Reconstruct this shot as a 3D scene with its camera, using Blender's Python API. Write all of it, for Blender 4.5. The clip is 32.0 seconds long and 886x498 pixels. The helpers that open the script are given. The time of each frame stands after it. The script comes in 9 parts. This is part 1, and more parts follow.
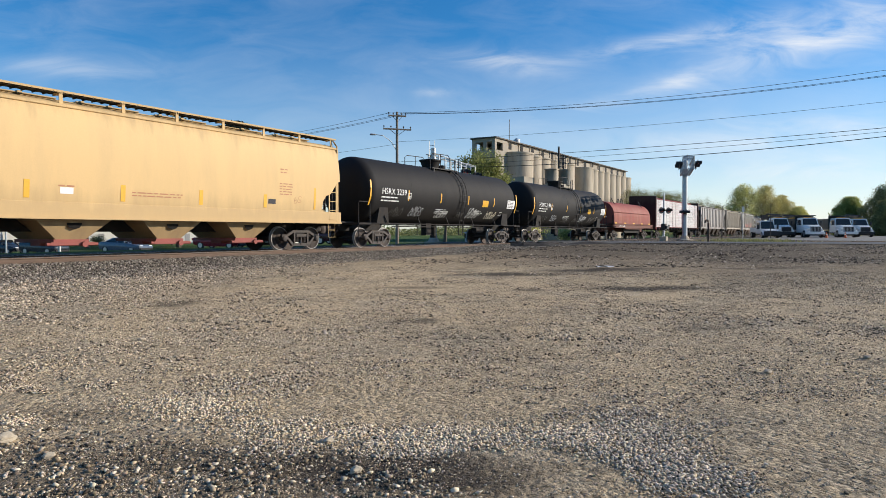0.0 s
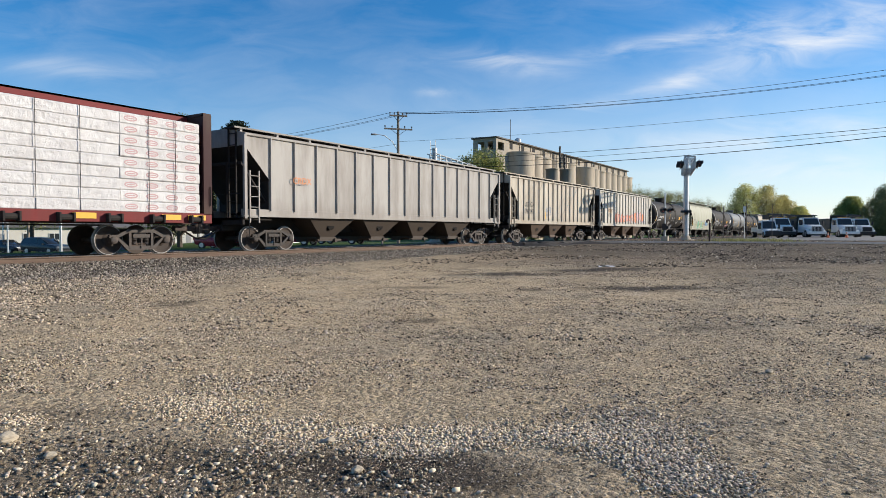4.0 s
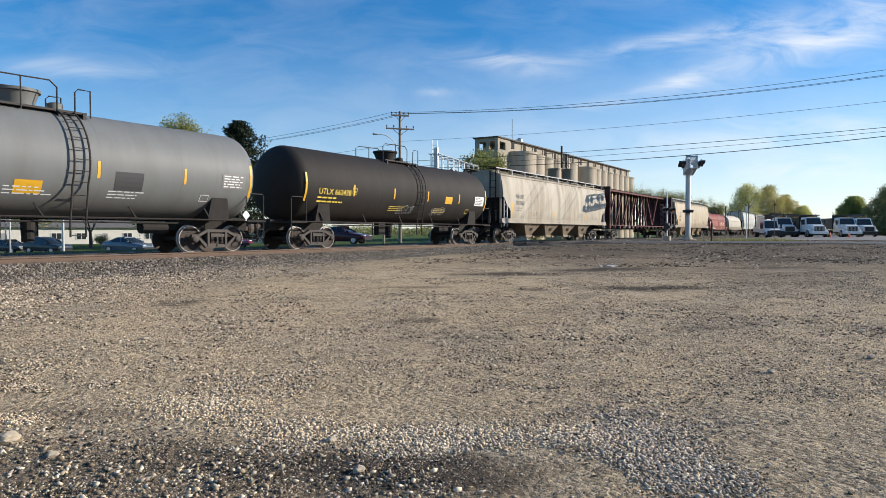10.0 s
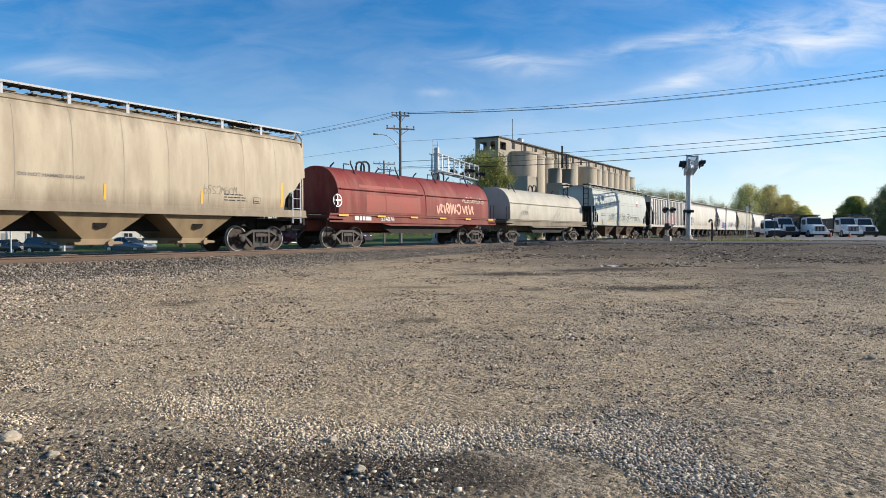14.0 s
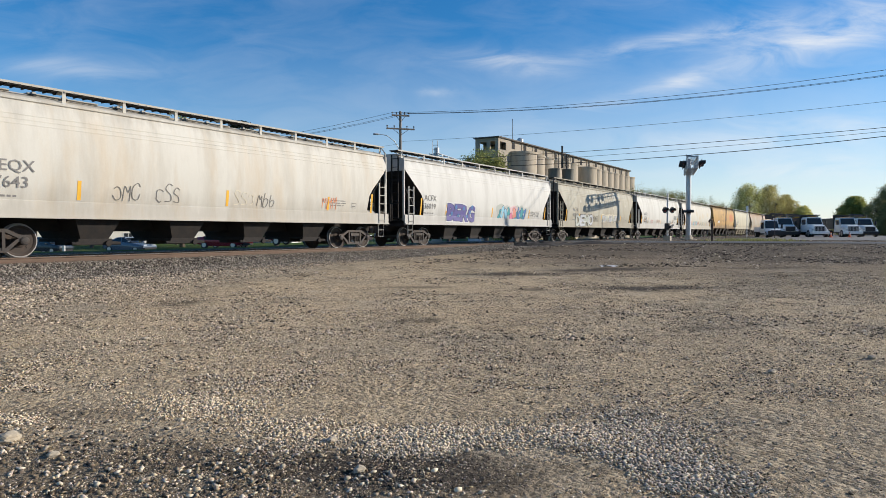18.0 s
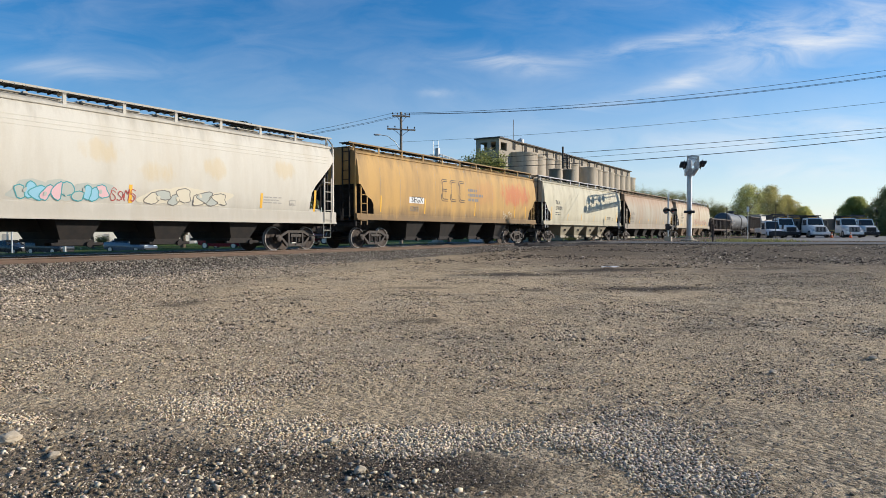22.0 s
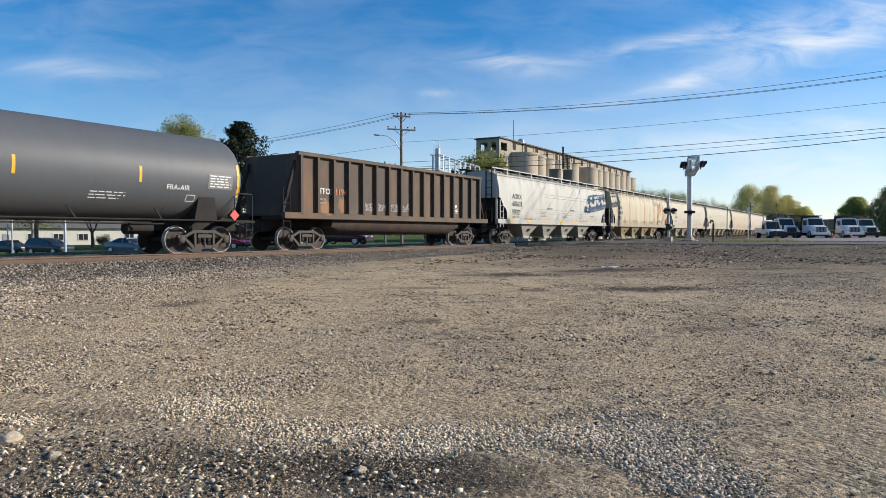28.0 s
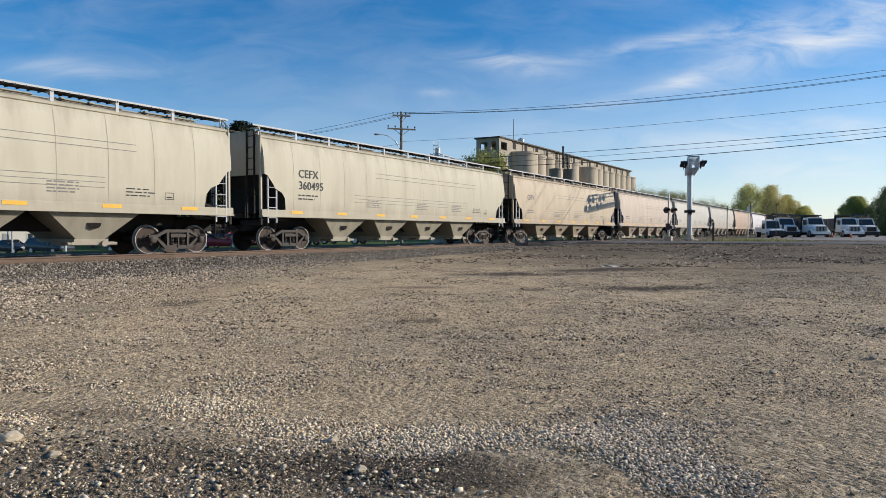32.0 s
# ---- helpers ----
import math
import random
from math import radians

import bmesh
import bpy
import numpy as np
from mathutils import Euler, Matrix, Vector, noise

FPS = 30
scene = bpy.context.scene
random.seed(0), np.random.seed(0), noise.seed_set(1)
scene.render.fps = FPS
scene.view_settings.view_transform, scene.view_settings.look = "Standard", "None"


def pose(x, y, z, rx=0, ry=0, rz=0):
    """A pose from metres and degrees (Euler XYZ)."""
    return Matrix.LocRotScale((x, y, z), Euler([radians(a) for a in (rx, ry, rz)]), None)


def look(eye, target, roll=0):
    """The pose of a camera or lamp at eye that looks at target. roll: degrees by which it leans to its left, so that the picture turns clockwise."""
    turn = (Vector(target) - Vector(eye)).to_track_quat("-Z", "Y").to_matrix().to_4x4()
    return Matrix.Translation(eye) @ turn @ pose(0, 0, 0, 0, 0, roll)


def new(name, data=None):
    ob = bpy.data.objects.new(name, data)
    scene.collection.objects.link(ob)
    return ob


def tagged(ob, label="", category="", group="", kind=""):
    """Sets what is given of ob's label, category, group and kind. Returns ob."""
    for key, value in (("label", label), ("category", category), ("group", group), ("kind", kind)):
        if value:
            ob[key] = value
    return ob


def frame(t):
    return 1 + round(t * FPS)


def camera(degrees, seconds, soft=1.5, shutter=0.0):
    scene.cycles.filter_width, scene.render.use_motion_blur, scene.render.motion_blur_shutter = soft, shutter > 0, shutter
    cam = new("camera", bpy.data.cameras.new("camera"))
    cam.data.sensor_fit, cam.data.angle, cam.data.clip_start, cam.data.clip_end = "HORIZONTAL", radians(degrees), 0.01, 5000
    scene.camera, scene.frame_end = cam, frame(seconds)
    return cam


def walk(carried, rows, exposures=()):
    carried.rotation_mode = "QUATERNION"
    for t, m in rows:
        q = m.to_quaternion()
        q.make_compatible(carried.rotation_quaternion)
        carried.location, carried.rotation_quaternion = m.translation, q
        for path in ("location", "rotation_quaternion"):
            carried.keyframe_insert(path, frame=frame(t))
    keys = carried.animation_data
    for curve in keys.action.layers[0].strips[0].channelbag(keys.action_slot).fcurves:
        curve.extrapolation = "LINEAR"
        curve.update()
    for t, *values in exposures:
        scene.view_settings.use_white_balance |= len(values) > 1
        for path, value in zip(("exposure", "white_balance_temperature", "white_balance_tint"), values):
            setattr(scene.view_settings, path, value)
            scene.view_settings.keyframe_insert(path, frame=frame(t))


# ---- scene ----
cam = camera(69, 32.0, 0.7)
EYE, TILT, HEADING = 1.55, 88.49, -56.993
STEP = 0.0502  # degrees of turn of one small sway unit
SWAY = [(0, -4.5, 0.7), (2, -3.2, 0.8), (3.5, -2.8, 0.7), (5.5, -1.3, -0.5), (6.5, 0, 0.5), (9, 0, 0), (11, 1, 0), (14, 1.3, 0),
        (16.5, 1.3, 1.0), (18, 1.3, 0), (20.5, 1.8, 0.8), (22, 2.5, 1), (23.5, 3.2, 1.5), (25, 4.3, 2.3), (27.5, 3, 1.3), (29, 3, 1.3),
        (30, 4, 2), (31, 3.7, 1.5), (32, 3, 0.3)]
PATH = [(t, pose(0, 0, EYE, TILT + b * STEP, 0, HEADING + a * STEP)) for t, a, b in SWAY]
# the film camera's own small changes of exposure
EXPOSURES = [(0, 0.22), (3, 0.25), (6, 0.28), (9, 0.33), (12, 0.33), (14.5, 0.29), (17, 0.15), (18.5, 0.15), (20, 0.21), (22, 0.17), (24, 0.21), (26, 0.25), (28, 0.29), (30, 0.09), (32, 0.13)]
walk(cam, PATH, EXPOSURES)

# ---- light ----
SUN_TO = Vector((0.67, -0.742, 0)).normalized() * math.cos(radians(21)) + Vector((0, 0, math.sin(radians(21))))
sun = new("sun", bpy.data.lights.new("sun", "SUN"))
sun.data.energy, sun.data.angle, sun.data.color = 5.0, radians(0.53), (1.0, 0.905, 0.775)
sun.matrix_world = look(SUN_TO * 200, (0, 0, 0))


def build_world():
    world = bpy.data.worlds.new("sky")
    scene.world = world
    world.use_nodes = True
    nt = world.node_tree
    nt.nodes.clear()
    N, L = nt.nodes.new, nt.links.new
    sky = N("ShaderNodeTexSky")
    sky.sky_type, sky.sun_disc = "NISHITA", False
    sky.sun_elevation, sky.sun_rotation = radians(21), math.atan2(SUN_TO.x, SUN_TO.y)
    sky.air_density, sky.dust_density, sky.ozone_density = 1.0, 0.15, 5.0
    co = N("ShaderNodeTexCoord")

    def dot(v):
        n = N("ShaderNodeVectorMath")
        n.operation = "DOT_PRODUCT"
        L(co.outputs["Generated"], n.inputs[0])
        n.inputs[1].default_value = v
        return n.outputs["Value"]

    def calc(op, a, b):
        n = N("ShaderNodeMath")
        n.operation = op
        for i, v in enumerate((a, b)):
            if isinstance(v, (int, float)):
                n.inputs[i].default_value = v
            else:
                L(v, n.inputs[i])
        return n.outputs[0]

    # thin cirrus on a flat sheet of air: fine streaks, thicker in a few stretches
    ahead = calc("MAXIMUM", calc("ABSOLUTE", dot((0.8387, 0.5446, 0)), 0), 0.12)
    u, v = calc("DIVIDE", dot((0.5446, -0.8387, 0)), ahead), calc("DIVIDE", dot((0, 0, 1)), ahead)
    plane = N("ShaderNodeCombineXYZ")
    L(u, plane.inputs[0])
    L(v, plane.inputs[1])

    def streaks(scale, turn, stretch, detail, rough, distort):
        mp = N("ShaderNodeMapping")
        mp.inputs["Rotation"].default_value = (0, 0, radians(turn))
        mp.inputs["Scale"].default_value = stretch
        L(plane.outputs[0], mp.inputs["Vector"])
        n = N("ShaderNodeTexNoise")
        n.inputs["Scale"].default_value, n.inputs["Detail"].default_value = scale, detail
        n.inputs["Roughness"].default_value, n.inputs["Distortion"].default_value = rough, distort
        L(mp.outputs[0], n.inputs["Vector"])
        return n.outputs["Fac"]

    fine = streaks(6.5, -12, (1, 3.4, 1), 10, 0.6, 0.7)
    broad = streaks(2.4, -10, (1, 2.8, 1), 3, 0.5, 0.3)
    # where the veil is thicker: (across, up, width, height, slope, amount)
    veil = calc("MULTIPLY", broad, 0.11)
    for cu, cv, wu, wv, lean, k in ((0.10, 0.262, 0.085, 0.016, -0.12, 0.3), (0.30, 0.285, 0.13, 0.012, 0.2, 0.2), (0.47, 0.315, 0.13, 0.02, 0.2, 0.26), (0.5, 0.272, 0.12, 0.028, 0.28, 0.3), (0.64, 0.315, 0.1, 0.035, 0.3, 0.3),
                                    (0.36, 0.228, 0.05, 0.013, 0.35, 0.24), (0.25, 0.2, 0.1, 0.012, 0.25, 0.2), (-0.58, 0.255, 0.11, 0.016, -0.08, 0.17), (-0.01, 0.216, 0.03, 0.006, 0.0, 0.2), (0.52, 0.15, 0.2, 0.022, 0.05, 0.3), (0.6, 0.1, 0.24, 0.02, 0.03, 0.25)):
        du, dv = calc("DIVIDE", calc("SUBTRACT", u, cu), wu), calc("DIVIDE", calc("SUBTRACT", calc("SUBTRACT", v, cv), calc("MULTIPLY", calc("SUBTRACT", u, cu), lean)), wv)
        r2 = calc("ADD", calc("MULTIPLY", du, du), calc("MULTIPLY", dv, dv))
        veil = calc("ADD", veil, calc("MULTIPLY", calc("POWER", 2.718, calc("MULTIPLY", r2, -1.0)), k))
    shape = N("ShaderNodeMapRange")
    shape.inputs[1].default_value, shape.inputs[2].default_value = 0.36, 0.72
    L(fine, shape.inputs[0])
    cover = calc("MINIMUM", calc("MULTIPLY", calc("MULTIPLY", veil, calc("ADD", calc("MULTIPLY", shape.outputs[0], 1.7), 0.2)), 1.0), 0.8)
    # pale haze low over the horizon, thicker to the right where the air is brighter
    low = N("ShaderNodeMapRange")
    low.inputs[1].default_value, low.inputs[2].default_value = 0.3, 0.0
    low.inputs[3].default_value, low.inputs[4].default_value = 0.0, 0.46
    L(v, low.inputs[0])
    cover = calc("MAXIMUM", cover, 0.0)
    cover = calc("ADD", cover, calc("MULTIPLY", low.outputs[0], calc("MULTIPLY", calc("SUBTRACT", 1.0, cover), calc("MAXIMUM", calc("ADD", calc("MULTIPLY", u, 0.7), 0.85), 0.45))))
    ramp = N("ShaderNodeMath")
    ramp.operation = "MINIMUM"
    L(cover, ramp.inputs[0])
    ramp.inputs[1].default_value = 0.9
    mix = N("ShaderNodeMix")
    mix.data_type = "RGBA"
    L(ramp.outputs[0], mix.inputs["Factor"])
    deep = N("ShaderNodeHueSaturation")
    deep.inputs["Saturation"].default_value = 1.27
    L(sky.outputs[0], deep.inputs["Color"])
    L(deep.outputs[0], mix.inputs["A"])
    mix.inputs["B"].default_value = (6.65, 6.7, 6.75, 1)
    bg = N("ShaderNodeBackground")
    bg.inputs["Strength"].default_value = 0.125
    L(mix.outputs["Result"], bg.inputs["Color"])
    out = N("ShaderNodeOutputWorld")
    L(bg.outputs[0], out.inputs[0])


build_world()

# ---- materials ----
MATS = {}


def surface(name, base, rough=0.6, metal=0.0, other=None, amount=0.35, scale=3.0, stretch=(1, 1, 1), fine=40.0, bump=0.0, fine_amount=0.12,
            vary=0.0, spec=0.5, second=None, second_amount=0.0, second_scale=0.6, second_stretch=(1, 1, 1), bands=(), blooms=()):
    """A worn painted or raw surface: base colour, large patches of another colour, a second kind of stain, fine grain, bump, and a spread per object."""
    if name in MATS:
        return MATS[name]
    m = bpy.data.materials.new(name)
    MATS[name] = m
    m.use_nodes = True
    nt = m.node_tree
    N, L = nt.nodes.new, nt.links.new
    b = nt.nodes["Principled BSDF"]
    co = N("ShaderNodeTexCoord")

    def noise_mask(scale, stretch, detail, low, high):
        mp = N("ShaderNodeMapping")
        mp.inputs["Scale"].default_value = stretch
        L(co.outputs["Object"], mp.inputs["Vector"])
        if vary:
            info = N("ShaderNodeObjectInfo")
            sc = N("ShaderNodeMath")
            sc.operation = "MULTIPLY"
            sc.inputs[1].default_value = 37.0
            L(info.outputs["Random"], sc.inputs[0])
            L(sc.outputs[0], mp.inputs["Location"])
        n = N("ShaderNodeTexNoise")
        n.inputs["Scale"].default_value, n.inputs["Detail"].default_value, n.inputs["Roughness"].default_value = scale, detail, 0.65
        L(mp.outputs[0], n.inputs["Vector"])
        r = N("ShaderNodeMapRange")
        r.inputs[1].default_value, r.inputs[2].default_value = low, high
        L(n.outputs["Fac"], r.inputs[0])
        return r.outputs[0], n.outputs["Fac"]

    def mixed(a, colour, fac, k, mode="MIX"):
        sc = N("ShaderNodeMath")
        sc.operation = "MULTIPLY"
        sc.inputs[1].default_value = k
        L(fac, sc.inputs[0])
        x = N("ShaderNodeMix")
        x.data_type, x.blend_type = "RGBA", mode
        L(sc.outputs[0], x.inputs["Factor"])
        L(a, x.inputs["A"])
        x.inputs["B"].default_value = (*colour, 1)
        return x.outputs["Result"]

    rgb = N("ShaderNodeRGB")
    rgb.outputs[0].default_value = (*base, 1)
    col = rgb.outputs[0]
    other = other or tuple(c * 0.6 for c in base)
    big, _ = noise_mask(scale, stretch, 6, 0.42, 0.72)
    col = mixed(col, other, big, amount)
    if second:
        s2, _ = noise_mask(second_scale, second_stretch, 8, 0.5, 0.68)
        col = mixed(col, second, s2, second_amount)
    if bands or blooms:
        sep = N("ShaderNodeSeparateXYZ")
        L(co.outputs["Object"], sep.inputs[0])
        ragged, _ = noise_mask(0.9, (2.6, 1, 0.35), 8, 0.3, 0.7)
        torn, _ = noise_mask(1.5, (2.2, 1, 0.6), 10, 0.3, 0.7)

        def calc(op, a, c):
            x = N("ShaderNodeMath")
            x.operation = op
            for i, v in enumerate((a, c)):
                if isinstance(v, (int, float)):
                    x.inputs[i].default_value = v
                else:
                    L(v, x.inputs[i])
            return x.outputs[0]
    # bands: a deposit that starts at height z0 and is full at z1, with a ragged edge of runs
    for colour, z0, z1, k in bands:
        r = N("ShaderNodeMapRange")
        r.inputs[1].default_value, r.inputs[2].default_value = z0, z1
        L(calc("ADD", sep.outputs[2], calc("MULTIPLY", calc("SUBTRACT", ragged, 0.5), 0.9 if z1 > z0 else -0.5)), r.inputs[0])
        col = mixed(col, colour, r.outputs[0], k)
    # blooms: round stains or faded spots
    for cx, cz, rx, rz, colour, k in blooms:
        du, dv = calc("DIVIDE", calc("SUBTRACT", sep.outputs[0], cx), rx), calc("DIVIDE", calc("SUBTRACT", sep.outputs[2], cz), rz)
        d = calc("ADD", calc("ADD", calc("MULTIPLY", du, du), calc("MULTIPLY", dv, dv)), calc("MULTIPLY", calc("SUBTRACT", torn, 0.5), 1.7))
        r = N("ShaderNodeMapRange")
        r.inputs[1].default_value, r.inputs[2].default_value = 1.15, 0.3
        L(d, r.inputs[0])
        col = mixed(col, colour, r.outputs[0], k)
    grain, raw = noise_mask(fine, (1, 1, 1), 5, 0.3, 0.7)
    col = mixed(col, tuple(c * 0.45 for c in base), grain, fine_amount)
    if vary:
        info = N("ShaderNodeObjectInfo")
        hsv = N("ShaderNodeHueSaturation")
        r = N("ShaderNodeMapRange")
        r.inputs[3].default_value, r.inputs[4].default_value = 1 - vary, 1 + vary
        L(info.outputs["Random"], r.inputs[0])
        L(r.outputs[0], hsv.inputs["Value"])
        L(col, hsv.inputs["Color"])
        col = hsv.outputs[0]
    L(col, b.inputs["Base Color"])
    rr = N("ShaderNodeMapRange")
    rr.inputs[3].default_value, rr.inputs[4].default_value = max(0.02, rough - 0.1), min(1, rough + 0.15)
    L(raw, rr.inputs[0])
    L(rr.outputs[0], b.inputs["Roughness"])
    b.inputs["Metallic"].default_value = metal
    b.inputs["Specular IOR Level"].default_value = spec
    if bump:
        bp = N("ShaderNodeBump")
        bp.inputs["Strength"].default_value, bp.inputs["Distance"].default_value = 0.6, bump
        L(raw, bp.inputs["Height"])
        L(bp.outputs[0], b.inputs["Normal"])
    return m


def islands(name, dark, light, rough=0.85, hue=None):
    """Stones or leaves joined in one mesh: every island has a shade of its own."""
    if name in MATS:
        return MATS[name]
    m = bpy.data.materials.new(name)
    MATS[name] = m
    m.use_nodes = True
    nt = m.node_tree
    N, L = nt.nodes.new, nt.links.new
    b = nt.nodes["Principled BSDF"]
    g = N("ShaderNodeNewGeometry")
    r = N("ShaderNodeValToRGB")
    r.color_ramp.elements[0].color, r.color_ramp.elements[1].color = (*dark, 1), (*light, 1)
    if hue:
        e = r.color_ramp.elements.new(0.55)
        e.color = (*hue, 1)
    L(g.outputs["Random Per Island"], r.inputs[0])
    co = N("ShaderNodeTexCoord")
    n = N("ShaderNodeTexNoise")
    n.inputs["Scale"].default_value, n.inputs["Detail"].default_value = 90, 3
    L(co.outputs["Object"], n.inputs["Vector"])
    x = N("ShaderNodeMix")
    x.data_type, x.blend_type = "RGBA", "OVERLAY"
    x.inputs["Factor"].default_value = 0.35
    L(r.outputs[0], x.inputs["A"])
    L(n.outputs["Color"], x.inputs["B"])
    L(x.outputs["Result"], b.inputs["Base Color"])
    b.inputs["Roughness"].default_value = rough
    b.inputs["Specular IOR Level"].default_value = 0.2
    return m


def leafy(name, dark, light, hue):
    """Leaves that let some light through; every leaf has a shade of its own."""
    m = islands(name, dark, light, 0.7, hue)
    nt = m.node_tree
    b = nt.nodes["Principled BSDF"]
    col = b.inputs["Base Color"].links[0].from_socket
    t = nt.nodes.new("ShaderNodeBsdfTranslucent")
    nt.links.new(col, t.inputs["Color"])
    x = nt.nodes.new("ShaderNodeMixShader")
    x.inputs[0].default_value = 0.4
    nt.links.new(b.outputs[0], x.inputs[1])
    nt.links.new(t.outputs[0], x.inputs[2])
    nt.links.new(x.outputs[0], nt.nodes["Material Output"].inputs[0])
    return m


def plain(name, base, rough=0.5, metal=0.0, spec=0.5, alpha_glass=False, emit=0.0):
    if name in MATS:
        return MATS[name]
    m = bpy.data.materials.new(name)
    MATS[name] = m
    m.use_nodes = True
    b = m.node_tree.nodes["Principled BSDF"]
    b.inputs["Base Color"].default_value = (*base, 1)
    b.inputs["Roughness"].default_value, b.inputs["Metallic"].default_value = rough, metal
    b.inputs["Specular IOR Level"].default_value = spec
    return m


def lin(r, g, b):
    """Linear colour from 0..255 values."""
    return tuple(((c / 255 + 0.055) / 1.055) ** 2.4 if c > 10 else c / 3300 for c in (r, g, b))


# ---- geometry helpers ----
class Geo:
    """Vertices and faces of one mesh, with a material slot for each face."""

    def __init__(self):
        self.v, self.f, self.s = [], [], []

    def add(self, verts, faces, slot=0):
        k = len(self.v)
        self.v += [tuple(p) for p in verts]
        self.f += [tuple(i + k for i in q) for q in faces]
        self.s += [slot] * len(faces)
        return self

    def box(self, x0, x1, y0, y1, z0, z1, slot=0, c=0.0):
        """A box; c chamfers its four long edges round the longest axis."""
        if c:
            d = (x1 - x0, y1 - y0, z1 - z0)
            a = d.index(max(d))
            lo, hi = (x0, y0, z0), (x1, y1, z1)
            p, q = [i for i in range(3) if i != a]
            ring = [(lo[p] + c, lo[q]), (hi[p] - c, lo[q]), (hi[p], lo[q] + c), (hi[p], hi[q] - c),
                    (hi[p] - c, hi[q]), (lo[p] + c, hi[q]), (lo[p], hi[q] - c), (lo[p], lo[q] + c)]
            rings = []
            for end in (lo[a], hi[a]):
                r = []
                for u, w in ring:
                    pt = [0, 0, 0]
                    pt[a], pt[p], pt[q] = end, u, w
                    r.append(pt)
                rings.append(r)
            return self.loft(rings, slot=slot)
        vs = [(x, y, z) for x in (x0, x1) for y in (y0, y1) for z in (z0, z1)]
        return self.add(vs, [(0, 1, 3, 2), (4, 6, 7, 5), (0, 4, 5, 1), (2, 3, 7, 6), (0, 2, 6, 4), (1, 5, 7, 3)], slot)

    def loft(self, rings, closed=True, caps=True, slot=0):
        n = len(rings[0])
        vs = [p for r in rings for p in r]
        fs = []
        for i in range(len(rings) - 1):
            for j in range(n if closed else n - 1):
                a, b2 = i * n + j, i * n + (j + 1) % n
                fs.append((a, b2, b2 + n, a + n))
        if caps and closed:
            fs += [tuple(range(n - 1, -1, -1)), tuple(range((len(rings) - 1) * n, len(rings) * n))]
        return self.add(vs, fs, slot)

    def tube(self, pts, r, n=6, slot=0, r2=None):
        """A round bar along points, tapering from r to r2."""
        pts = [Vector(p) for p in pts]
        rings = []
        for i, p in enumerate(pts):
            d = (pts[min(i + 1, len(pts) - 1)] - pts[max(i - 1, 0)]).normalized()
            side = d.cross(Vector((0, 0, 1)) if abs(d.z) < 0.9 else Vector((1, 0, 0))).normalized()
            up = side.cross(d)
            k = r if r2 is None else r + (r2 - r) * i / (len(pts) - 1)
            rings.append([p + (side * math.cos(2 * math.pi * j / n) + up * math.sin(2 * math.pi * j / n)) * k for j in range(n)])
        return self.loft(rings, slot=slot)

    def lathe(self, profile, axis="y", n=24, at=(0, 0, 0), slot=0, caps=True):
        """Rings of (distance along the axis, radius)."""
        rings = []
        for h, r in profile:
            ring = []
            for j in range(n):
                c, s = r * math.cos(2 * math.pi * j / n), r * math.sin(2 * math.pi * j / n)
                q = {"x": (h, c, s), "y": (s, h, c), "z": (c, s, h)}[axis]
                ring.append((q[0] + at[0], q[1] + at[1], q[2] + at[2]))
            rings.append(ring)
        return self.loft(rings, slot=slot, caps=caps)

    def bar(self, a, b, w, y0, y1, slot=0):
        """A flat bar in the xz plane from a to b, w wide, from y0 to y1 thick."""
        (ax, az), (bx, bz) = a, b
        d = Vector((bx - ax, bz - az)).normalized() * w / 2
        q = [(ax - d.y, az + d.x), (ax + d.y, az - d.x), (bx + d.y, bz - d.x), (bx - d.y, bz + d.x)]
        return self.loft([[(x, y0, z) for x, z in q], [(x, y1, z) for x, z in q]], slot=slot)

    def prism(self, poly, y0, y1, slot=0):
        """A polygon in the xz plane, thick from y0 to y1."""
        return self.loft([[(x, y0, z) for x, z in poly], [(x, y1, z) for x, z in poly]], slot=slot)

    def mesh(self, name, mats, smooth=False):
        me = bpy.data.meshes.new(name)
        me.from_pydata(self.v, [], self.f)
        for m in (mats if isinstance(mats, (list, tuple)) else [mats]):
            me.materials.append(m)
        if any(self.s):
            me.polygons.foreach_set("material_index", self.s)
        if smooth:
            me.polygons.foreach_set("use_smooth", [True] * len(me.polygons))
            me.set_sharp_from_angle(angle=radians(38))
        me.update()
        bm = bmesh.new()
        bm.from_mesh(me)
        bmesh.ops.recalc_face_normals(bm, faces=bm.faces)
        bm.to_mesh(me)
        bm.free()
        return me


CACHE = {}


def part(name, geo, material, parent, label="", at=None, key=None, smooth=False):
    """Links a mesh as one part under a thing or a part. key: parts of the same key share their mesh."""
    if key is not None and key in CACHE:
        me = CACHE[key]
    else:
        if callable(geo):
            geo = geo()
        me = geo.mesh(name, material, smooth)
        if key is not None:
            CACHE[key] = me
    ob = new(name, me)
    ob.parent = parent
    if at is not None:
        ob.matrix_basis = at if isinstance(at, Matrix) else pose(*at)
    if label:
        tagged(ob, label)
    return ob


def thing(name, label, category, group="", at=None):
    ob = new(name)
    if at is not None:
        ob.matrix_basis = at
    return tagged(ob, label, category, group)


def fabric(name, geo, material, label, category, kind="structure", smooth=False):
    """A piece of the setting: one mesh."""
    return tagged(new(name, geo.mesh(name, material, smooth)), label, category, "", kind)


def smoothstep(a, b, x):
    t = min(1, max(0, (x - a) / (b - a)))
    return t * t * (3 - 2 * t)

